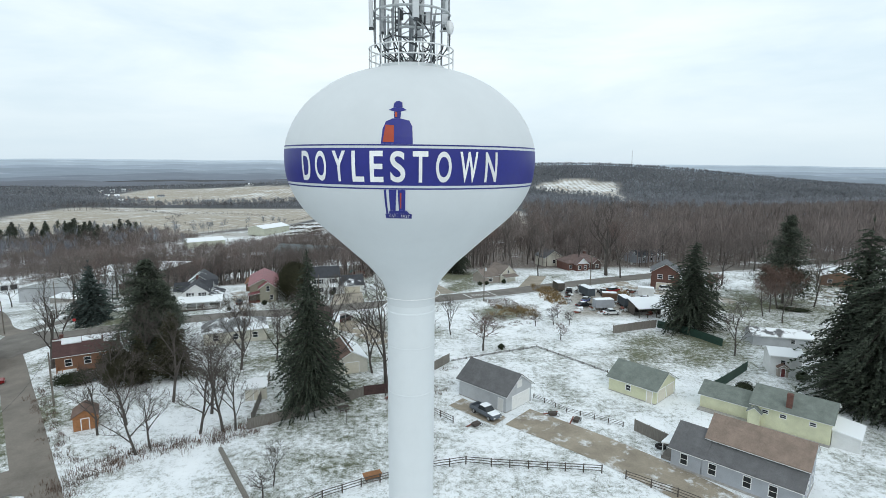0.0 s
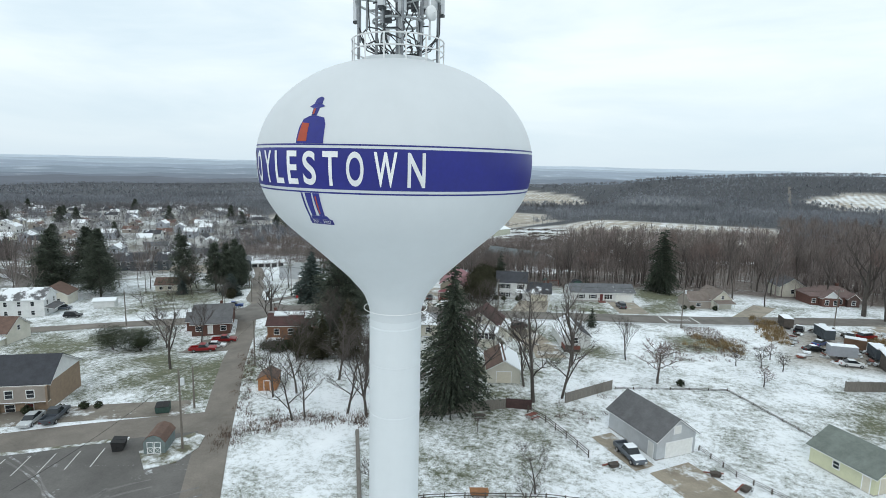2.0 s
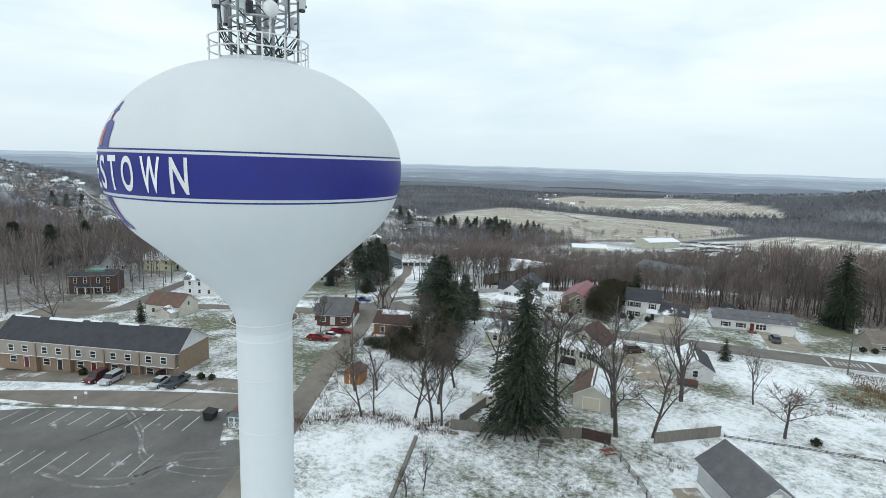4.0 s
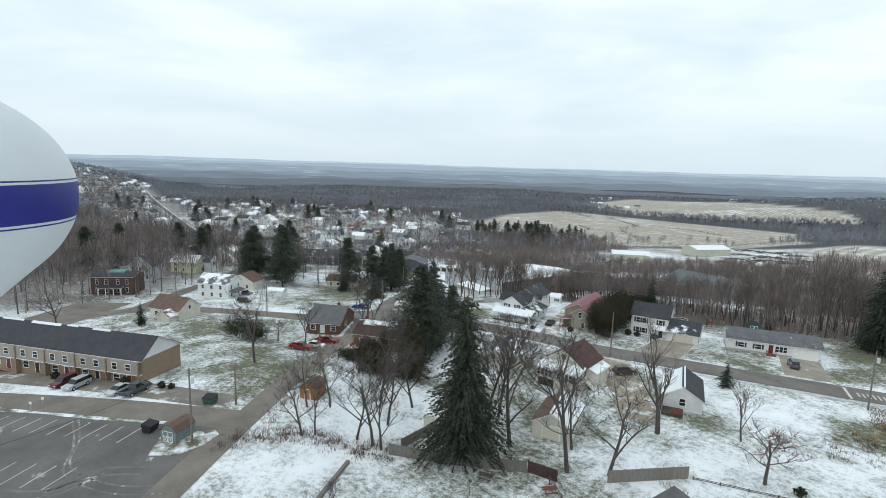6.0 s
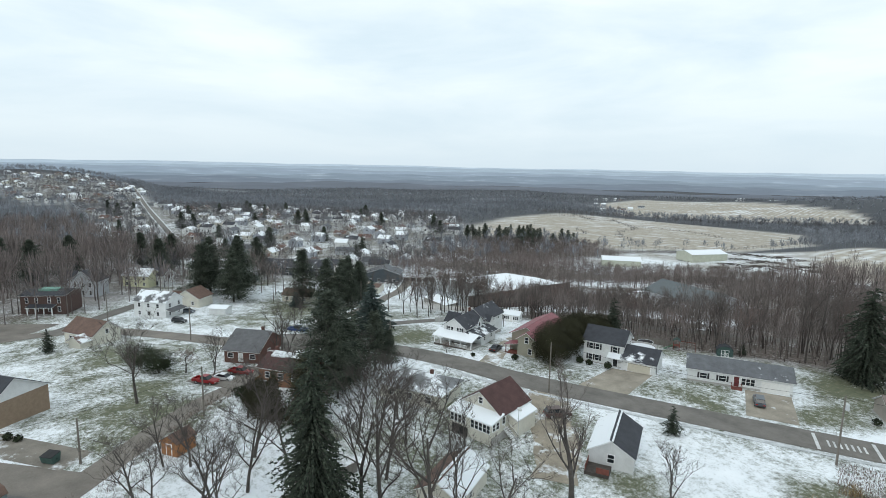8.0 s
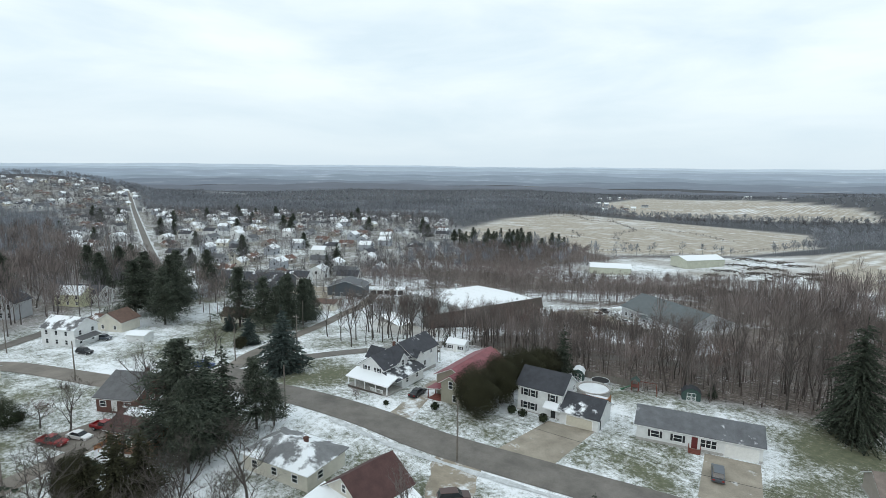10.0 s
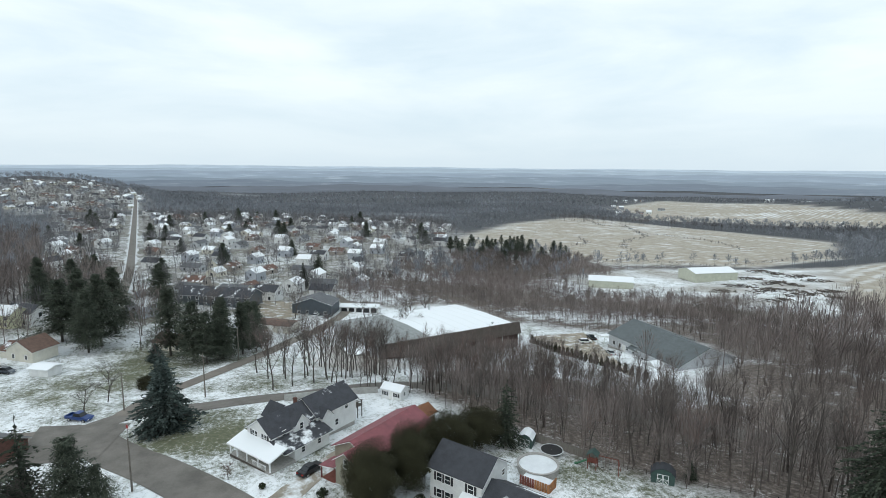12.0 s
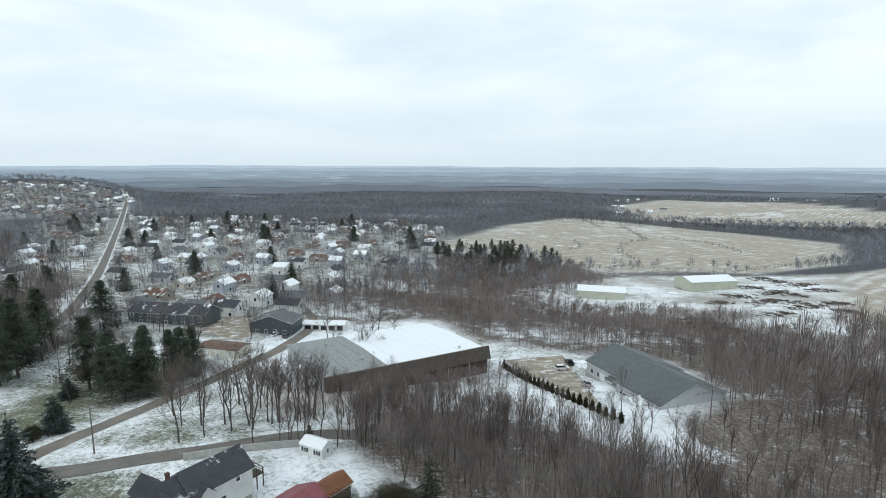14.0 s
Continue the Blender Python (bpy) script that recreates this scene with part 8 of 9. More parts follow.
# ---- poles and signs ----
def utility_pole(x, y, height, turn, label, arm=True, lamp=False):
    e = thing("utility_pole", x, y, turn, label=label, category="utility pole", group="utility poles")
    part("shaft", Shape().tube([(0, 0, -0.5), (0, 0, height)], [0.17, 0.11], 8), M_POLE, e)
    if arm:
        a = part("crossarm", Shape().box(-1.2, -0.2, height - 0.75, 1.2, -0.1, height - 0.6), M_POLE, e)
        for px in (-1.05, -0.4, 0.4, 1.05):
            part("insulator", Shape().lathe([(0.02, 0), (0.06, 0.03), (0.05, 0.12), (0.07, 0.16), (0.02, 0.22)], 8), M_PANEL, a).matrix_basis = pose(px, -0.15, height - 0.6)
    if lamp:
        part("transformer", Shape().lathe([(0.02, 0), (0.26, 0.02), (0.28, 0.1), (0.28, 0.85), (0.22, 0.95), (0.02, 0.98)], 14), M_PANEL, e, "pale grey transformer can").matrix_basis = pose(0.4, 0, height - 2.2)
    return e


for x, y, hgt, turn, arm, lamp in ((11.8, 151.2, 11.0, 25, False, True), (-32.2, 138.0, 10.2, 25, False, False), (-48.6, 54.3, 11.5, 40, False, True), (-67.8, 125.0, 8.5, 20, False, False),
                                   (-108.0, 129.0, 8.5, 60, False, False), (-106.3, 145.0, 10.5, 20, True, False), (-142.5, 163.5, 10.0, 60, False, False), (-57.5, 64.0, 7.0, 40, False, False), (-62.5, 82.5, 9.0, 40, False, False), (-166.0, 84.0, 10.0, 40, False, False), (-119.0, 96.0, 9.5, 40, False, False), (48.0, 173.0, 10.0, 25, True, False)):
    utility_pole(x, y, hgt, turn, "weathered wooden utility pole with a transformer" if lamp else "weathered wooden utility pole", arm, lamp)


def wire(a, b, sag, label="thin black overhead cable between poles"):
    a, b = Vector(a), Vector(b)
    pts = [a.lerp(b, k / 10) - Vector((0, 0, sag * 4 * (k / 10) * (1 - k / 10))) for k in range(11)]
    solo("overhead_cable", Shape().tube(pts, 0.022, 4), M_BLACK, Matrix(), label, "cable")


def top_of(x, y, hgt):
    return (x, y, float(land(x, y)) + hgt)


wire(top_of(-48.6, 54.3, 11.2), top_of(-62.5, 82.5, 8.8), 1.0)
wire(top_of(-48.6, 54.3, 10.8), top_of(-40, 30, 10.5), 0.6)
wire(top_of(11.8, 151.2, 10.7), top_of(48, 173, 9.6), 0.8)
wire(top_of(-32.2, 138.0, 9.9), top_of(11.8, 151.2, 10.4), 0.9)
for x, y in ((-75.9, 37.6), (-76.9, 39.3)):
    e = thing("car_park_sign", x, y, 40, label="small blank sign on a thin post", category="sign")
    part("post", Shape().tube([(0, 0, 0), (0, 0, 1.5)], 0.04, 6), M_STEEL, e)
    part("plate", Shape().box(-0.25, -0.06, 1.15, 0.25, -0.035, 1.6), M_WHITE, e)
crossing = Shape()
for k in range(2):
    crossing.v.clear(), crossing.f.clear()
    x, y = (7.4 + 7.6 * k, 157.6 + 3.3 * k)
    a = radians(24)
    c = [(x - 3 * math.sin(-a) * -1 * 0 + u * math.cos(a) - v * math.sin(a), y + u * math.sin(a) + v * math.cos(a)) for u, v in ((-0.25, -3.2), (0.25, -3.2), (0.25, 3.2), (-0.25, 3.2))]
    paving("stop_line", slab(*c, 0.075), M_LINE, "white painted line across the road", "road marking")
for k in range(7):
    x, y = 9.0 + 0.75 * k, 158.2 + 0.33 * k
    a = radians(24)
    c = [(x + u * math.cos(a) - v * math.sin(a), y + u * math.sin(a) + v * math.cos(a)) for u, v in ((-0.16, -1.2), (0.16, -1.2), (0.16, 1.2), (-0.16, 1.2))]
    paving("crossing_bar", slab(*c, 0.075), M_LINE, "worn white crossing bar", "road marking")
# parking stalls
for k in range(-3, 8):
    x, y = -73.4 + 15.4 / 7 * k, 36.7 + 13.0 / 7 * k
    a = math.atan2(-3.5, 2.5)
    c = [(x + u * math.cos(a) - v * math.sin(a), y + u * math.sin(a) + v * math.cos(a)) for u, v in ((0, -0.07), (4.6, -0.07), (4.6, 0.07), (0, 0.07))]
    paving("stall_line", slab(*c, 0.075), M_LINE, "white painted parking stall line", "road marking")
for k in range(-3, 5):
    x, y = -59.9 + 8.6 / 4 * k, 32.7 + 7.9 / 4 * k
    a = math.atan2(-3.9, 3.0)
    c = [(x + u * math.cos(a) - v * math.sin(a), y + u * math.sin(a) + v * math.cos(a)) for u, v in ((0, -0.07), (5.2, -0.07), (5.2, 0.07), (0, 0.07))]
    paving("stall_line", slab(*c, 0.075), M_LINE, "white painted parking stall line", "road marking")
paving("grass_strip", ribbon([(-96, 22.5), (-80, 33.8), (-66, 45.0), (-57.6, 53.0)], 0.9, 0.09, 2.5, 0.4), M_PATCHY, "snowy strip between drive and car park", "verge")
isl = Shape().prism([(-53.2, 51.2, 0), (-48.8, 48.6, 0), (-46.6, 51.5, 0), (-47.0, 55.5, 0), (-48.8, 58.2, 0), (-50.8, 58.2, 0)], (0, 0, 0.16))
solo("kerbed_island", isl, M_PATCHY, pose(0, 0, float(land(-48, 54)) + 0.02), "snow-covered kerbed island beside the lane", "traffic island", kind="structure")


# ---- small buildings and yard things ----
def barn_shed(x, y, turn, w, l, wall, roof, label, trim=M_WHITE, base=0.0):
    """A small shed with a barn roof and crossed double doors."""
    e = thing("garden_shed", x, y, turn, float(land(x, y)) + base, label, "shed")
    prof = [(-w / 2, 0), (w / 2, 0), (w / 2, 1.7), (w * 0.3, 2.35), (0, 2.65), (-w * 0.3, 2.35), (-w / 2, 1.7)]
    part("wall", Shape().prism([(a, -l / 2, z) for a, z in prof], (0, l, 0)), wall, e)
    up = [(w / 2 + 0.12, 1.62), (w * 0.3 + 0.05, 2.4), (0, 2.72), (-w * 0.3 - 0.05, 2.4), (-w / 2 - 0.12, 1.62)]
    for (a, z), (b, q) in zip(up, up[1:]):
        part("roof_panel", Shape().prism([(a, -l / 2 - 0.12, z), (b, -l / 2 - 0.12, q), (b, -l / 2 - 0.12, q + 0.07), (a, -l / 2 - 0.12, z + 0.07)], (0, l + 0.24, 0)), roof, e)
    for sx in (-1, 1):
        d = part("door", Shape().box(-0.42, -0.03, 0.1, 0.42, 0.03, 1.75), wall, e)
        d.matrix_basis = pose(sx * 0.46, -l / 2 - 0.04, 0)
        s = Shape()
        for b in ((-0.42, 0.1, -0.34, 1.75), (0.34, 0.1, 0.42, 1.75), (-0.34, 0.1, 0.34, 0.18), (-0.34, 0.92, 0.34, 1.0), (-0.34, 1.67, 0.34, 1.75)):
            s.box(b[0], -0.06, b[1], b[2], -0.035, b[3])
        s.tube([(-0.34, -0.045, 0.18), (0.34, -0.045, 0.92)], 0.03, 4).tube([(0.34, -0.045, 0.18), (-0.34, -0.045, 0.92)], 0.03, 4)
        part("door_trim", s, trim, d)
    return e


M_SHEDGREEN = mottled("dark_green_boards", (0.045, 0.085, 0.075), 0.7, 0, 2, 0.2)
M_SHEDGREY = mottled("grey_green_boards", (0.16, 0.20, 0.20), 0.7, 0, 2, 0.2)
barn_shed(-51.8, 53.3, 32, 2.7, 3.8, M_SHEDGREY, R_BROWN, "grey-green barn shed with white crossed doors and rusty roof", base=0.12)
barn_shed(-44.6, 186.0, 30, 2.6, 2.8, M_SHEDGREEN, R_SNOW, "dark green barn shed with pale trim by the wood")
barn_shed(-22.6, 195.0, 30, 3.6, 2.2, M_SHEDGREEN, R_DARK, "dark green playhouse shed with white crossed doors")
e = house_at(-53.0, 76.0, 30, "small orange cedar board shed with a brown roof", "shed", "garden_shed")
block(e, -1.5, -1.8, 1.5, 1.8, 0, 2.0, 0.9, M_CEDARWOOD, R_BROWN, "y", 0.2, None, M_CEDARWOOD)
door(e, 0, -1.8, 0.05, 0.9, 1.7, "-y", M_CEDARWOOD)
e = house_at(-31.2, 86.4, 20, "small tan shed with a snowy roof", "shed", "garden_shed")
block(e, -1.7, -1.5, 1.7, 1.5, 0, 2.1, 0.9, S_CREAM, R_SNOW, "x", 0.2)
door(e, 0, -1.5, 0.05, 0.8, 1.7, "-y", M_DOORC)
e = house_at(-79.6, 179.4, 25, "small white shed with a snowy gable roof", "shed", "garden_shed")
block(e, -2.6, -1.7, 2.6, 1.7, 0, 2.3, 0.9, S_WHITE, R_SNOW, "x", 0.2)
for wx in (-1.5, 1.5):
    win(e, wx, -1.7, 1.4, 0.6, 0.8, "-y", M_SHUT)
door(e, 0, -1.7, 0.05, 0.8, 1.9, "-y", M_DOORW)
win(e, 2.6, 0, 1.4, 0.6, 0.8, "+x")
e = house_at(-61.5, 172.5, 107, "low shed with a rust-orange metal roof behind the red house", "shed", "garden_shed")
block(e, -4.0, -2.0, 4.0, 2.0, 0, 2.6, 1.2, S_BROWN, shingles("rust_orange_roofing", (0.20, 0.088, 0.046)), "x", 0.3)
# grey low roof by the road junction
g = house_at(-46.3, 117.2, 22, "low grey hip-roofed house half covered by thin snow")
part("wall", Shape().box(-6.4, -4.2, -0.6, 6.4, 4.2, 2.75), S_CREAM, g)
hip = Shape()
eaves = [(-6.9, -4.7, 2.72), (6.9, -4.7, 2.72), (6.9, 4.7, 2.72), (-6.9, 4.7, 2.72)]
hip.add(eaves + [(x, y, z + 0.12) for x, y, z in eaves] + [(-2.9, 0, 4.7), (2.9, 0, 4.7)], [(3, 2, 1, 0), (0, 1, 5, 4), (1, 2, 6, 5), (2, 3, 7, 6), (3, 0, 4, 7), (4, 5, 9, 8), (5, 6, 9), (6, 7, 8, 9), (7, 4, 8)])
part("roof", hip, shingles("pale_grey_shingles", (0.19, 0.195, 0.20), 0.5), g)
chimney(g, 2.2, 0.3, 4.2, 5.4, 0.55)
for wx in (-4, 0, 4):
    win(g, wx, -4.2, 1.5, 1.0, 1.1, "-y")
win(g, 6.4, -1.5, 1.5, 1.0, 1.1, "+x")
# retaining wall by the side road
rw = Shape()
pts = spline([(-91.5, 158.0), (-90.0, 164), (-88, 171), (-85.0, 178)], 3)
for i, q in enumerate(pts):
    zz = float(land(q.x, q.y))
    rw.v += [(q.x - 0.15, q.y, zz - 0.4), (q.x + 0.2, q.y, zz - 0.4), (q.x + 0.2, q.y, zz + 1.5), (q.x - 0.15, q.y, zz + 1.5)]
    if i:
        k = 4 * (i - 1)
        rw.f += [(k + j, k + (j + 1) % 4, k + 4 + (j + 1) % 4, k + 4 + j) for j in range(4)]
rw.f += [(3, 2, 1, 0), tuple(range(len(rw.v) - 4, len(rw.v)))]
solo("retaining_wall", rw, mottled("pale_concrete", (0.40, 0.40, 0.38), 0.85, 0, 1, 0.2, 0.02), Matrix(), "pale concrete retaining wall beside the road", "wall", kind="structure")


def dumpster(x, y, turn, mat, label):
    e = thing("dumpster", x, y, turn, label=label, category="dumpster")
    part("bin", Shape().add([(-0.95, -0.6, 0.12), (0.95, -0.6, 0.12), (0.95, 0.6, 0.12), (-0.95, 0.6, 0.12), (-1.0, -0.85, 1.15), (1.0, -0.85, 1.15), (1.0, 0.75, 1.4), (-1.0, 0.75, 1.4)],
                            [(3, 2, 1, 0), (4, 5, 6, 7), (0, 1, 5, 4), (1, 2, 6, 5), (2, 3, 7, 6), (3, 0, 4, 7)]), mat, e)
    for sx in (-0.5, 0.5):
        part("lid", Shape().add([(sx - 0.48, -0.92, 1.18), (sx + 0.48, -0.92, 1.18), (sx + 0.48, 0.78, 1.44), (sx - 0.48, 0.78, 1.44), (sx - 0.48, -0.92, 1.24), (sx + 0.48, -0.92, 1.24), (sx + 0.48, 0.78, 1.5), (sx - 0.48, 0.78, 1.5)],
                                [(3, 2, 1, 0), (4, 5, 6, 7), (0, 1, 5, 4), (1, 2, 6, 5), (2, 3, 7, 6), (3, 0, 4, 7)]), M_BLACK, e)
    part("lift_pocket", Shape().box(-1.12, -0.1, 0.6, 1.12, 0.1, 0.8), mat, e)
    return e


dumpster(-56.3, 50.6, 130, M_BLACK, "black steel dumpster at the car park's edge")
dumpster(-60.6, 60.8, 40, M_SHEDGREEN, "dark green steel dumpster by the drive")

# round pool with its deck, trampoline and play frame
e = thing("swimming_pool", -36.6, 180.4, 17, label="round above-ground pool with a snowy cover and timber deck", category="pool")
part("pool_wall", Shape().lathe([(3.4, 0), (3.4, 1.25), (3.55, 1.27), (3.55, 1.36), (3.2, 1.36), (3.2, 1.05)], 40), M_FOUND, e, "grey pool wall with a broad rim")
part("cover", Shape().lathe([(3.2, 1.05), (2.2, 1.12), (0.02, 1.0)], 40), M_SNOWTOP, e, "pool cover under snow", True)
part("deck", Shape().box(-0.5, -5.6, 1.0, 4.6, -2.9, 1.15), M_SNOWTOP, e, "deck boards under snow")
for k in range(12):
    part("baluster_board", Shape().box(-0.5 + k * 0.43, -5.7, 0.1, -0.15 + k * 0.43, -5.62, 1.9), M_CEDARWOOD if k > 5 else M_DECK, e)
for k in range(6):
    part("baluster_board", Shape().box(4.55, -5.6 + k * 0.45, 0.1, 4.63, -5.25 + k * 0.45, 1.9), M_CEDARWOOD, e)
e = thing("trampoline", -39.4, 187.0, 0, label="round black trampoline on pale legs", category="trampoline")
part("frame_ring", Shape().tube([(2.0 * math.cos(a), 2.0 * math.sin(a), 0.85) for a in np.linspace(0, 6.28319, 33)], 0.09, 6), M_PANEL, e)
part("mat", Shape().lathe([(1.92, 0.86), (0.02, 0.84)], 32), M_BLACK, e, "black bounce mat")
for k in range(6):
    a = 1.047 * k
    part("leg", Shape().tube([(1.95 * math.cos(a), 1.95 * math.sin(a), 0), (1.95 * math.cos(a), 1.95 * math.sin(a), 0.83)], 0.05, 6), M_PANEL, e)
e = thing("play_frame", -32.0, 189.0, 25, label="timber play frame with a green slide and swings", category="playground set")
for px, py in ((-0.7, -0.7), (0.7, -0.7), (0.7, 0.7), (-0.7, 0.7)):
    part("post", Shape().box(px - 0.06, py - 0.06, 0, px + 0.06, py + 0.06, 2.6), M_DECK, e)
part("platform", Shape().box(-0.8, -0.8, 1.3, 0.8, 0.8, 1.4), M_DECK, e)
for sx in (-1, 1):
    part("roof_panel", Shape().prism([(sx * 0.95, -0.95, 2.5), (0, -0.95, 3.2), (0, -0.95, 3.26), (sx * 0.95, -0.95, 2.56)], (0, 1.9, 0)), M_SHEDGREEN, e)
part("slide", Shape().prism([(-0.8, -0.3, 1.4), (-2.8, -0.3, 0.15), (-3.1, -0.3, 0.15), (-3.1, -0.3, 0.1), (-2.75, -0.3, 0.05), (-0.8, -0.3, 1.3)], (0, 0.6, 0)), mottled("green_plastic", (0.02, 0.13, 0.06), 0.4), e, "green plastic slide")
part("swing_beam", Shape().tube([(0.7, 0, 2.5), (4.2, 0, 2.5)], 0.07, 6), M_DECK, e)
for sy in (-1, 1):
    part("swing_leg", Shape().tube([(4.2, 0, 2.5), (4.5, sy * 1.1, 0)], 0.06, 6), M_DECK, e)
for sx in (1.7, 3.0):
    sw = part("swing_seat", Shape().box(sx - 0.25, -0.1, 0.5, sx + 0.25, 0.1, 0.55), M_BLACK, e)
    for o in (-0.22, 0.22):
        part("chain", Shape().tube([(sx + o, 0, 0.55), (sx + o, 0, 2.45)], 0.015, 4), M_STEEL, sw)


def picnic_table(x, y, turn, mat, label):
    e = thing("picnic_table", x, y, turn, label=label, category="table")
    for k in range(5):
        part("top_board", Shape().box(-0.9, -0.38 + k * 0.155, 0.72, 0.9, -0.24 + k * 0.155, 0.76), mat, e)
    for sy in (-1, 1):
        part("bench_board", Shape().box(-0.9, sy * 0.72 - 0.13, 0.42, 0.9, sy * 0.72 + 0.13, 0.46), mat, e)
        for sx in (-0.65, 0.65):
            part("leg", Shape().tube([(sx, sy * 0.25, 0.72), (sx, sy * 0.7, 0)], 0.05, 5), mat, e)
    return e


picnic_table(-15.6, 81.4, 25, M_RAIL, "dark weathered picnic table in snow")
picnic_table(-8.3, 85.6, 60, M_DECK, "reddish picnic bench by the fence")
e = thing("timber_planter", -8.6, 62.8, 25, label="orange timber trough standing in snow by the fence", category="planter")
part("trough", Shape().add([(-1.0, -0.4, 0.25), (1.0, -0.4, 0.25), (1.0, 0.4, 0.25), (-1.0, 0.4, 0.25), (-1.15, -0.5, 0.75), (1.15, -0.5, 0.75), (1.15, 0.5, 0.75), (-1.15, 0.5, 0.75)],
                           [(3, 2, 1, 0), (4, 5, 6, 7), (0, 1, 5, 4), (1, 2, 6, 5), (2, 3, 7, 6), (3, 0, 4, 7)]), M_CEDARWOOD, e)
for sx in (-0.8, 0.8):
    part("leg", Shape().box(sx - 0.08, -0.38, 0, sx + 0.08, 0.38, 0.26), M_RAIL, e)
e = thing("clothes_line", -5.5, 80.3, -45, label="steel clothes line frame in a snowy yard", category="clothes line")
for sx in (-1.1, 1.1):
    part("post", Shape().tube([(sx, 0, 0), (sx, 0, 2.0)], 0.05, 6), M_STEEL, e)
part("beam", Shape().tube([(-1.1, 0, 1.95), (1.1, 0, 1.95)], 0.04, 6), M_STEEL, e)
e = thing("bird_box", -14.4, 77.3, 0, label="small bird box on a thin post", category="bird box")
part("post", Shape().tube([(0, 0, 0), (0, 0, 1.8)], 0.04, 6), M_RAIL, e)
part("box", Shape().prism([(-0.15, -0.15, 1.8), (0.15, -0.15, 1.8), (0.15, -0.15, 2.05), (0, -0.15, 2.2), (-0.15, -0.15, 2.05)], (0, 0.3, 0)), M_RAIL, e)
e = thing("satellite_dish", -21.5, 117.0, 200, label="white satellite dish on a thin mast", category="dish")
part("mast", Shape().tube([(0, 0, 0), (0, 0, 6.2)], 0.04, 6), M_STEEL, e)
part("dish", Shape().lathe([(0.02, 0.0), (0.25, 0.04), (0.42, 0.12)], 16), M_WHITE, e).matrix_basis = pose(0, -0.1, 6.2, 70)
for x, y, turn, label in ((5.2, 76.8, 40, "snowy wheelbarrow and scrap heap by the drive"), (17.5, 80.5, 10, "heap of scrap boards by the drive"), (20.8, 78.5, 60, "dark garden cart by the fence")):
    e = thing("garden_clutter", x, y, turn, label=label, category="clutter")
    part("crate", Shape().prism([(-0.5, -0.35, 0.1), (0.5, -0.35, 0.1), (0.65, -0.45, 0.6), (-0.65, -0.45, 0.6)], (0, 0.8, 0)), M_RAIL, e)
    part("plank", Shape().prism([(-1.3, 0.5, 0.0), (1.2, 0.7, 0.12), (1.2, 0.9, 0.18), (-1.3, 0.7, 0.06)], (0, 0, 0.06)), M_DECK, e)
    part("wheel", Shape().tube([(0.7 + 0.25 * math.cos(a), -0.5, 0.25 + 0.25 * math.sin(a)) for a in np.linspace(0, 6.283, 13)], 0.04, 5), M_BLACK, e)
# chair ring and bench in the garage yard
for x, y, turn in ((30.8, 71.0, 60),):
    e = thing("tractor_tyre", x, y, turn, label="old tractor tyre lying in snow", category="tyre")
    part("tread", Shape().tube([(0.55 * math.cos(a), 0.55 * math.sin(a), 0.2) for a in np.linspace(0, 6.28319, 21)], 0.2, 8), M_BLACK, e)


# ---- the machine yard ----
def box_trailer(x, y, turn, l, mat, label):
    e = thing("box_trailer", x, y, turn, label=label, category="trailer")
    part("box", Shape().box(-l / 2, -1.1, 0.7, l / 2, 1.1, 2.9), mat, e)
    s = Shape()
    for k in range(int(l / 0.6)):
        s.box(-l / 2 + 0.6 * k + 0.05, -1.13, 0.75, -l / 2 + 0.6 * k + 0.1, 1.13, 2.85)
    part("rib", s, mat, e)
    part("roof_snow", Shape().box(-l / 2, -1.12, 2.905, l / 2, 1.12, 3.0), M_SNOWTOP, e, "snow on the trailer's roof")
    for sx in (-0.5, 0.5):
        for sy in (-1, 1):
            fitting("wheel", shared(("wheel", 0.39), lambda: Shape().box(0, 0, 0, 1, 1, 1), M_BLACK), e, pose(sx, sy * 1.0, 0.39, 90))
    part("drawbar", Shape().tube([(l / 2, 0, 0.7), (l / 2 + 1.2, 0, 0.6)], 0.06, 5), M_STEEL, e)
    return e


box_trailer(43.0, 158.0, 105, 5.5, S_DARK, "dark box trailer with snow on its roof")
box_trailer(43.6, 143.5, 10, 5.2, S_GREY, "grey box trailer with snow on its roof")
box_trailer(36.0, 165.0, 100, 4.5, M_RAIL, "dark open trailer with snow")
box_trailer(60.5, 158.0, 160, 4.5, S_WHITE, "white camper trailer with snow on its roof")
box_trailer(50.5, 146.5, 95, 5.0, S_DARK, "charcoal box trailer with snow on its roof")
box_trailer(47.5, 151.0, 170, 4.0, S_BROWN, "brown box trailer with snow on its roof")
box_trailer(-52.0, 384.0, 20, 9.0, S_WHITE, "white box trailer at the timber yard")
box_trailer(-40.0, 396.0, 30, 12.0, S_PALEGREY, "pale box trailer at the timber yard")
rngj = random.Random(31)
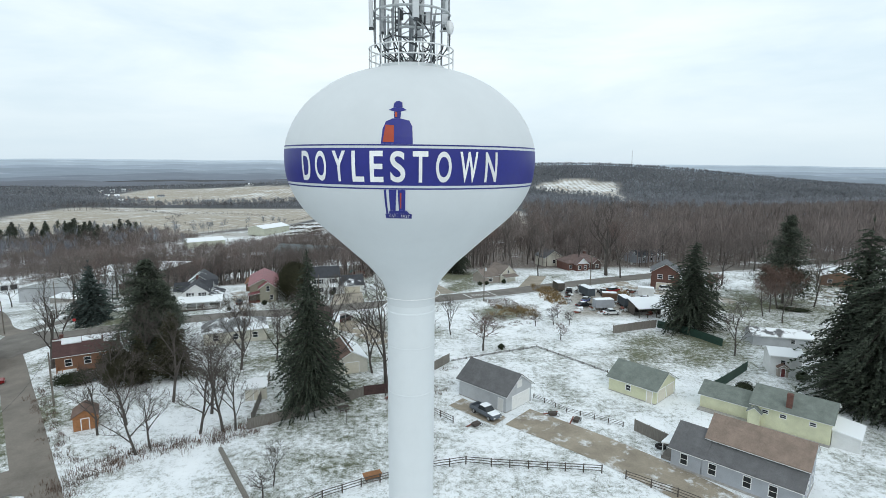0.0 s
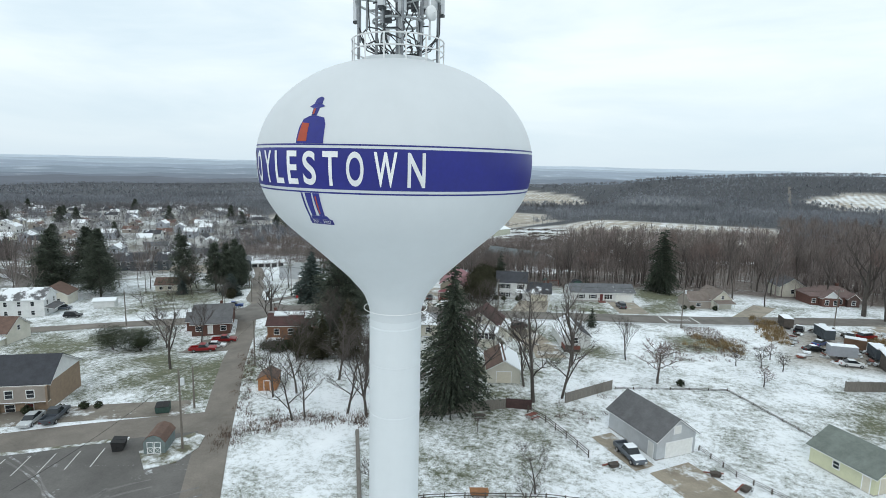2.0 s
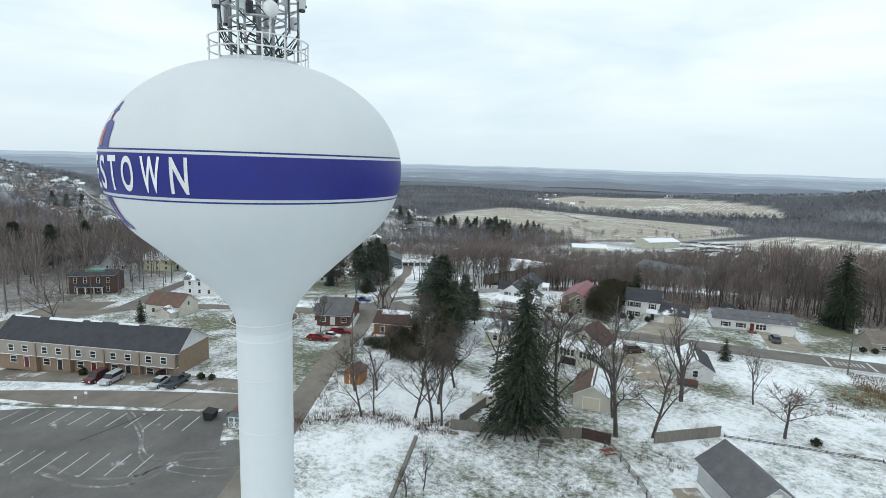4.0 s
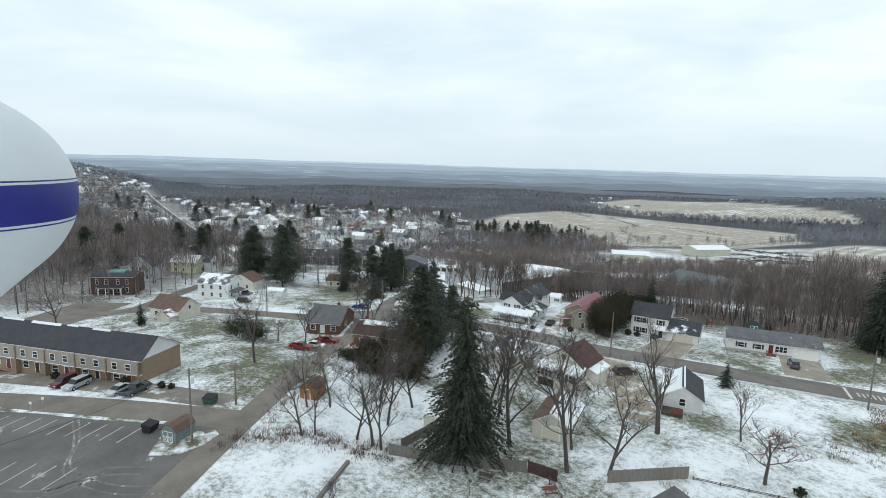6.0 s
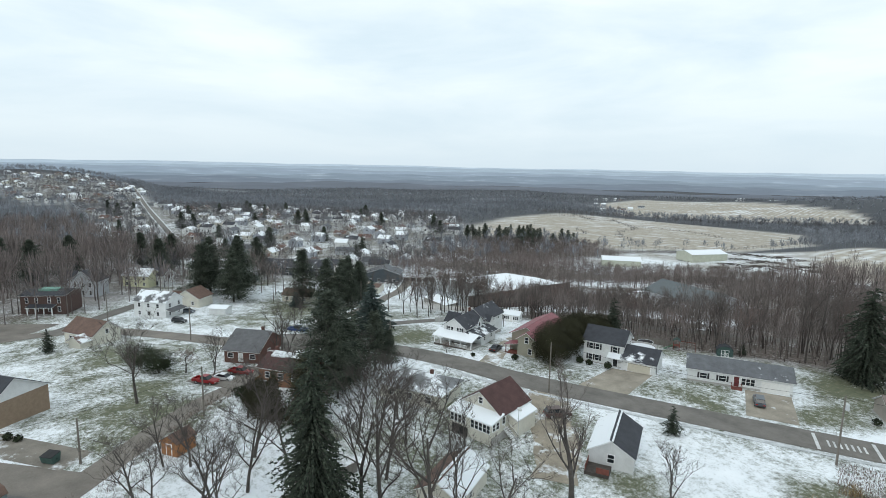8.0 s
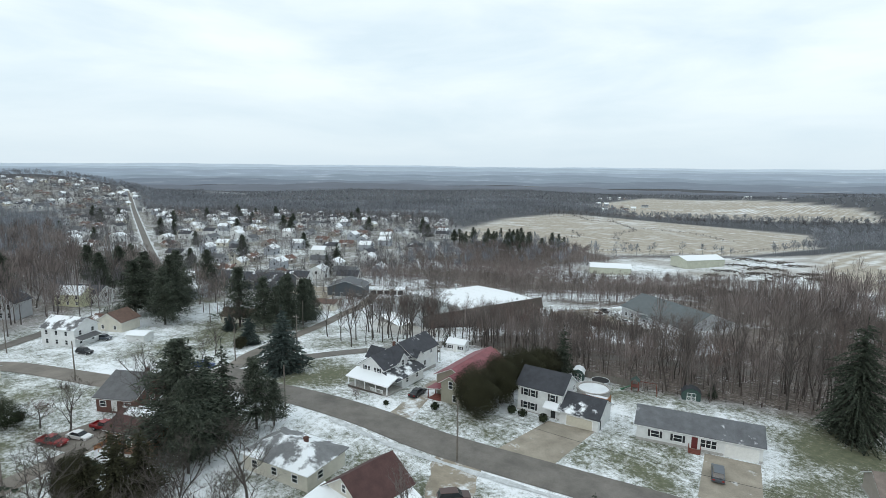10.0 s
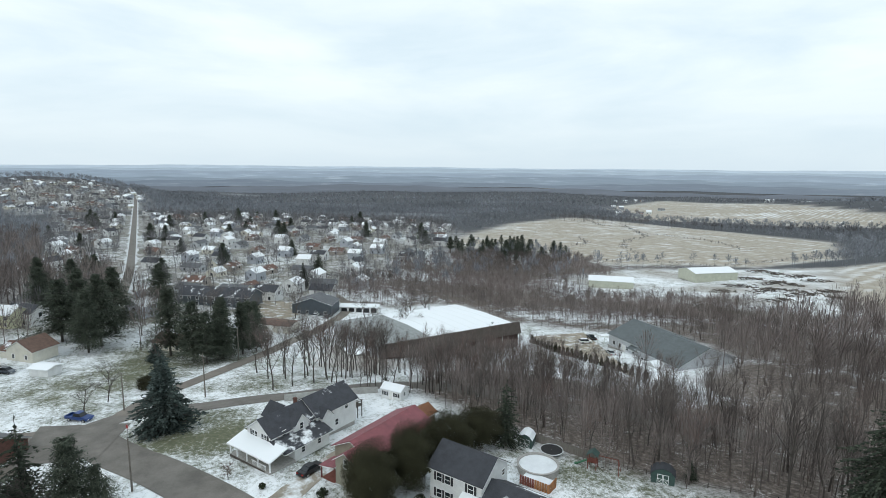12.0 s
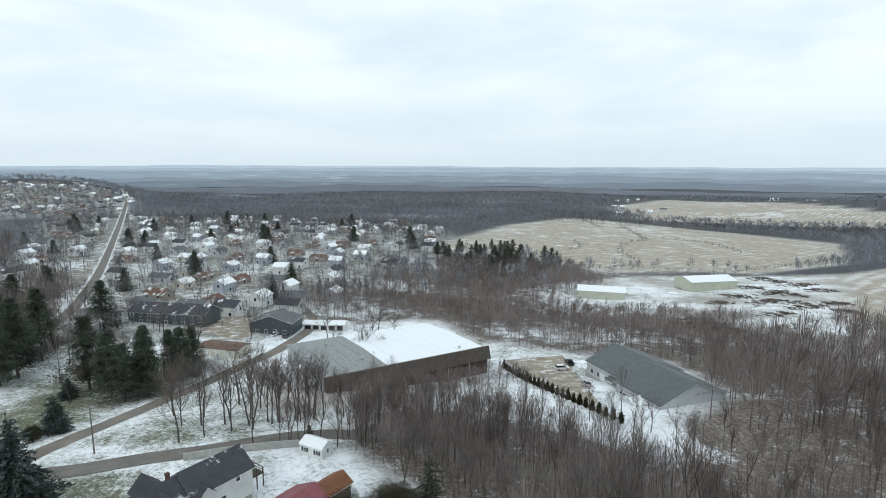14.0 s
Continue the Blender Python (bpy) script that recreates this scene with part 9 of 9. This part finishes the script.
for k in range(34):
    x, y = rngj.uniform(35, 60), rngj.uniform(136, 168)
    e = thing("scrap_heap", x, y, rngj.uniform(0, 360), label="heap of scrap timber and parts dusted with snow", category="scrap heap", group="scrap heaps")
    for j in range(3):
        a = rngj.uniform(0, 6.28)
        part("scrap_piece", Shape().prism([(-0.9 + j * 0.3, -0.2, 0.05 + 0.25 * j), (0.8, -0.3, 0.0 + 0.25 * j), (0.9, 0.3, 0.2 + 0.25 * j), (-0.7, 0.3, 0.25 + 0.25 * j)], (0.1, 0, 0.25)), (M_DECK, M_RAIL, M_STEEL, M_SNOWTOP)[rngj.randrange(4)], e).matrix_basis = pose(rngj.uniform(-0.5, 0.5), rngj.uniform(-0.5, 0.5), 0, 0, 0, math.degrees(a))


# dry grasses, brambles and hedge bottoms
def tussocks(name, spots, mat, tall, label, blades=14, width=0.03):
    r = np.random.RandomState(8)
    vs = []
    for x, y in spots:
        z, m = float(land(x, y)), blades
        a, k = r.uniform(0, 6.283, m), r.uniform(0.4, 1.0, m) * tall
        p = np.stack([x + 0.35 * r.randn(m), y + 0.35 * r.randn(m), np.full(m, z - 0.05)], 1)
        q = p + np.stack([np.cos(a) * k * 0.45, np.sin(a) * k * 0.45, k], 1)
        t = np.stack([-np.sin(a), np.cos(a), np.zeros(m)], 1) * width
        vs.append(np.stack([p - t, p + t, q], 1).reshape(-1, 3))
    v = np.concatenate(vs)
    me = bpy.data.meshes.new(name)
    me.from_pydata(v.tolist(), [], np.arange(len(v)).reshape(-1, 3).tolist())
    me.materials.append(mat)
    return tagged(new(name, me), label, "undergrowth", kind="stuff")


M_DRY = foliage("dry_tan_grass", (0.17, 0.115, 0.06), (0.33, 0.24, 0.13), 0.3)
M_BRAMBLE = foliage("dead_brambles", (0.10, 0.07, 0.056), (0.19, 0.135, 0.11), 0.3)
tussocks("dry_grass", scatter(3200, 8, 62, 132, 172, lambda x, y: np.maximum(inside(x, y, [(30, 150), (35, 148), (35, 168), (29, 172)], 1), np.maximum(inside(x, y, [(50, 158), (56, 158), (56, 168), (50, 168)], 1), 0.5 * inside(x, y, [(14, 138), (24, 136), (24, 143), (15, 144)], 2))), 1), M_DRY, 1.3, "tall dry tan grass round the machine yard", 26, 0.035)
tussocks("brambles", scatter(5200, -60, 30, 55, 150, lambda x, y: np.maximum.reduce([0.8 * np.clip(1 - np.abs(y - 70.6 - 0.33 * (x + 38)) / 1.7, 0, 1) * (x < -27) * (x > -52), 0.8 * inside(x, y, [(9, 130), (11, 124.5), (22, 130), (26.5, 143), (23, 147), (17, 141)], 2), 0.35 * inside(x, y, [(-8.3, 91), (-5, 93.3), (1.2, 99.6), (2.8, 89), (-6.3, 88)], 2), inside(x, y, [(-47, 64), (-42, 66.5), (-43, 70), (-50, 68)], 1)]), 2), M_BRAMBLE, 0.8, "dead brambles and leaf litter along the lot's edge", 22, 0.03)
edge = []
for line, per, wide in ((((-46, 58), (-45.3, 62), (-40.6, 67.4), (-34, 72), (-28, 76.2)), 8, 1.3), (((-49.3, 66), (-55.8, 73), (-63, 81), (-71, 90.5)), 2, 0.8)):
    for q in spline(line, 1.0):
        edge += [(q.x + rng.gauss(0, wide), q.y + rng.gauss(0, wide)) for k in range(per)]
tussocks("edge_brambles", edge, M_BRAMBLE, 0.8, "thicket of dead brambles along the lane and lot", 18, 0.03)
tussocks("garden_stubble", [(14.6 + 0.7 * i - 0.27 * j, 142.4 + 0.28 * i + 1.05 * j) for i in range(11) for j in range(10)], M_BRAMBLE, 0.55, "rows of dark garden stubble in snow", 18, 0.045)
for x, y, sz in ((-71.2, 57.5, 0.7), (-72.9, 56.3, 0.8), (-75.6, 54.4, 0.7), (-79.4, 51.6, 0.9), (-86, 47, 0.8), (-92.0, 42.5, 0.9), (-39.6, 158.3, 1.0), (-37.4, 158.9, 0.9), (-33.4, 160.2, 1.0), (12.2, 173.8, 0.8), (14.4, 174.6, 0.8), (20.3, 176.5, 0.9), (66.3, 95.2, 1.2), (47.5, 56.0, 1.1),
                 (12.6, 110.8, 0.8), (-99.0, 85.0, 1.3), (-57.0, 141.0, 0.6), (-49.7, 147.5, 0.9), (-12.0, 127.5, 0.8)):
    plant("shrub", bush_mesh(40, 1.0, 0.9, 0.75, M_YEW, 220, 0.2), x, y, sz, 57 * x, "small clipped dark evergreen shrub", "shrub", "shrubs")

# timber yard: stacks of logs and boards
M_LOGS = foliage("weathered_logs", (0.06, 0.05, 0.044), (0.16, 0.14, 0.122), 0.2)


def log_stack(x, y, turn, rows, length, label):
    s = Shape()
    r = random.Random(int(x * 7 + y))
    rows = int(rows * 1.15)
    for k in range(rows * 4):
        xx, yy = r.gauss(0, 0.36 * rows), r.gauss(0, 0.3 * length)
        zz = max(0.1, 1.5 - 0.35 * math.hypot(xx / rows * 5, yy / length * 5)) * r.uniform(0.3, 1.0)
        a, ln = 1.57 + r.gauss(0, 0.6), r.uniform(0.3, 0.7) * length
        dx, dy = math.cos(a) * ln / 2, math.sin(a) * ln / 2
        s.tube([(xx - dx, yy - dy, zz), (xx + dx, yy + dy, zz + r.uniform(-0.2, 0.3))], r.uniform(0.1, 0.26), 4)
    return solo("log_stack", s, M_LOGS, pose(x, y, float(land(x, y)), 0, 0, turn), label, "log stack", kind="stuff")


for x, y, turn, rows, ln in ((-101.6, 372.6, 40, 16, 5), (-92.0, 367.0, 40, 16, 5), (-110.0, 379.0, 42, 10, 5), (-118.0, 446.0, 20, 14, 7), (-104.0, 440.0, 80, 14, 7), (-95.0, 446.0, 30, 12, 7), (-84.0, 440.0, 60, 14, 6), (-128.0, 480.0, 40, 14, 7), (-112.0, 470.0, 70, 14, 7), (-100.0, 466.0, 20, 12, 7),
                             (-126.0, 511.0, 30, 14, 7), (-140.0, 520.0, 60, 12, 7), (-110.0, 505.0, 50, 14, 7), (-95.0, 490.0, 30, 12, 7), (-78.0, 455.0, 40, 14, 6), (-70.0, 440.0, 30, 10, 6), (-120.0, 425.0, 40, 12, 6), (-88.0, 415.0, 65, 12, 6)):
    log_stack(x, y, turn, rows, ln, "sprawling heap of weathered logs and scrap timber")

# stop sign at the corner
e = thing("stop_sign", -89.2, 127.3, 20, label="red octagonal road sign on a steel post", category="road sign")
part("post", Shape().box(-0.04, -0.03, -0.3, 0.04, 0.03, 2.9), M_STEEL, e)
part("sign_plate", Shape().prism([(0.4 * math.cos(0.3927 + 0.7854 * k), -0.06, 2.55 + 0.4 * math.sin(0.3927 + 0.7854 * k)) for k in range(8)], (0, 0.02, 0)), plain("sign_red", (0.45, 0.03, 0.03), 0.4), e, "red octagonal plate")

# far radio mast on the skyline
e = thing("radio_mast", 660.0, 1935.0, label="thin grey radio mast far off on the skyline", category="radio mast")
part("mast", Shape().tube([(0, 0, -2), (0, 0, 70), (0, 0, 118)], [1.3, 1.0, 0.5], 6), M_PANEL, e)
for k in range(3):
    a = 2.0944 * k
    part("guy_wire", Shape().tube([(0, 0, 80), (45 * math.cos(a), 45 * math.sin(a), 0)], 0.12, 4), M_DARKSTEEL, e)
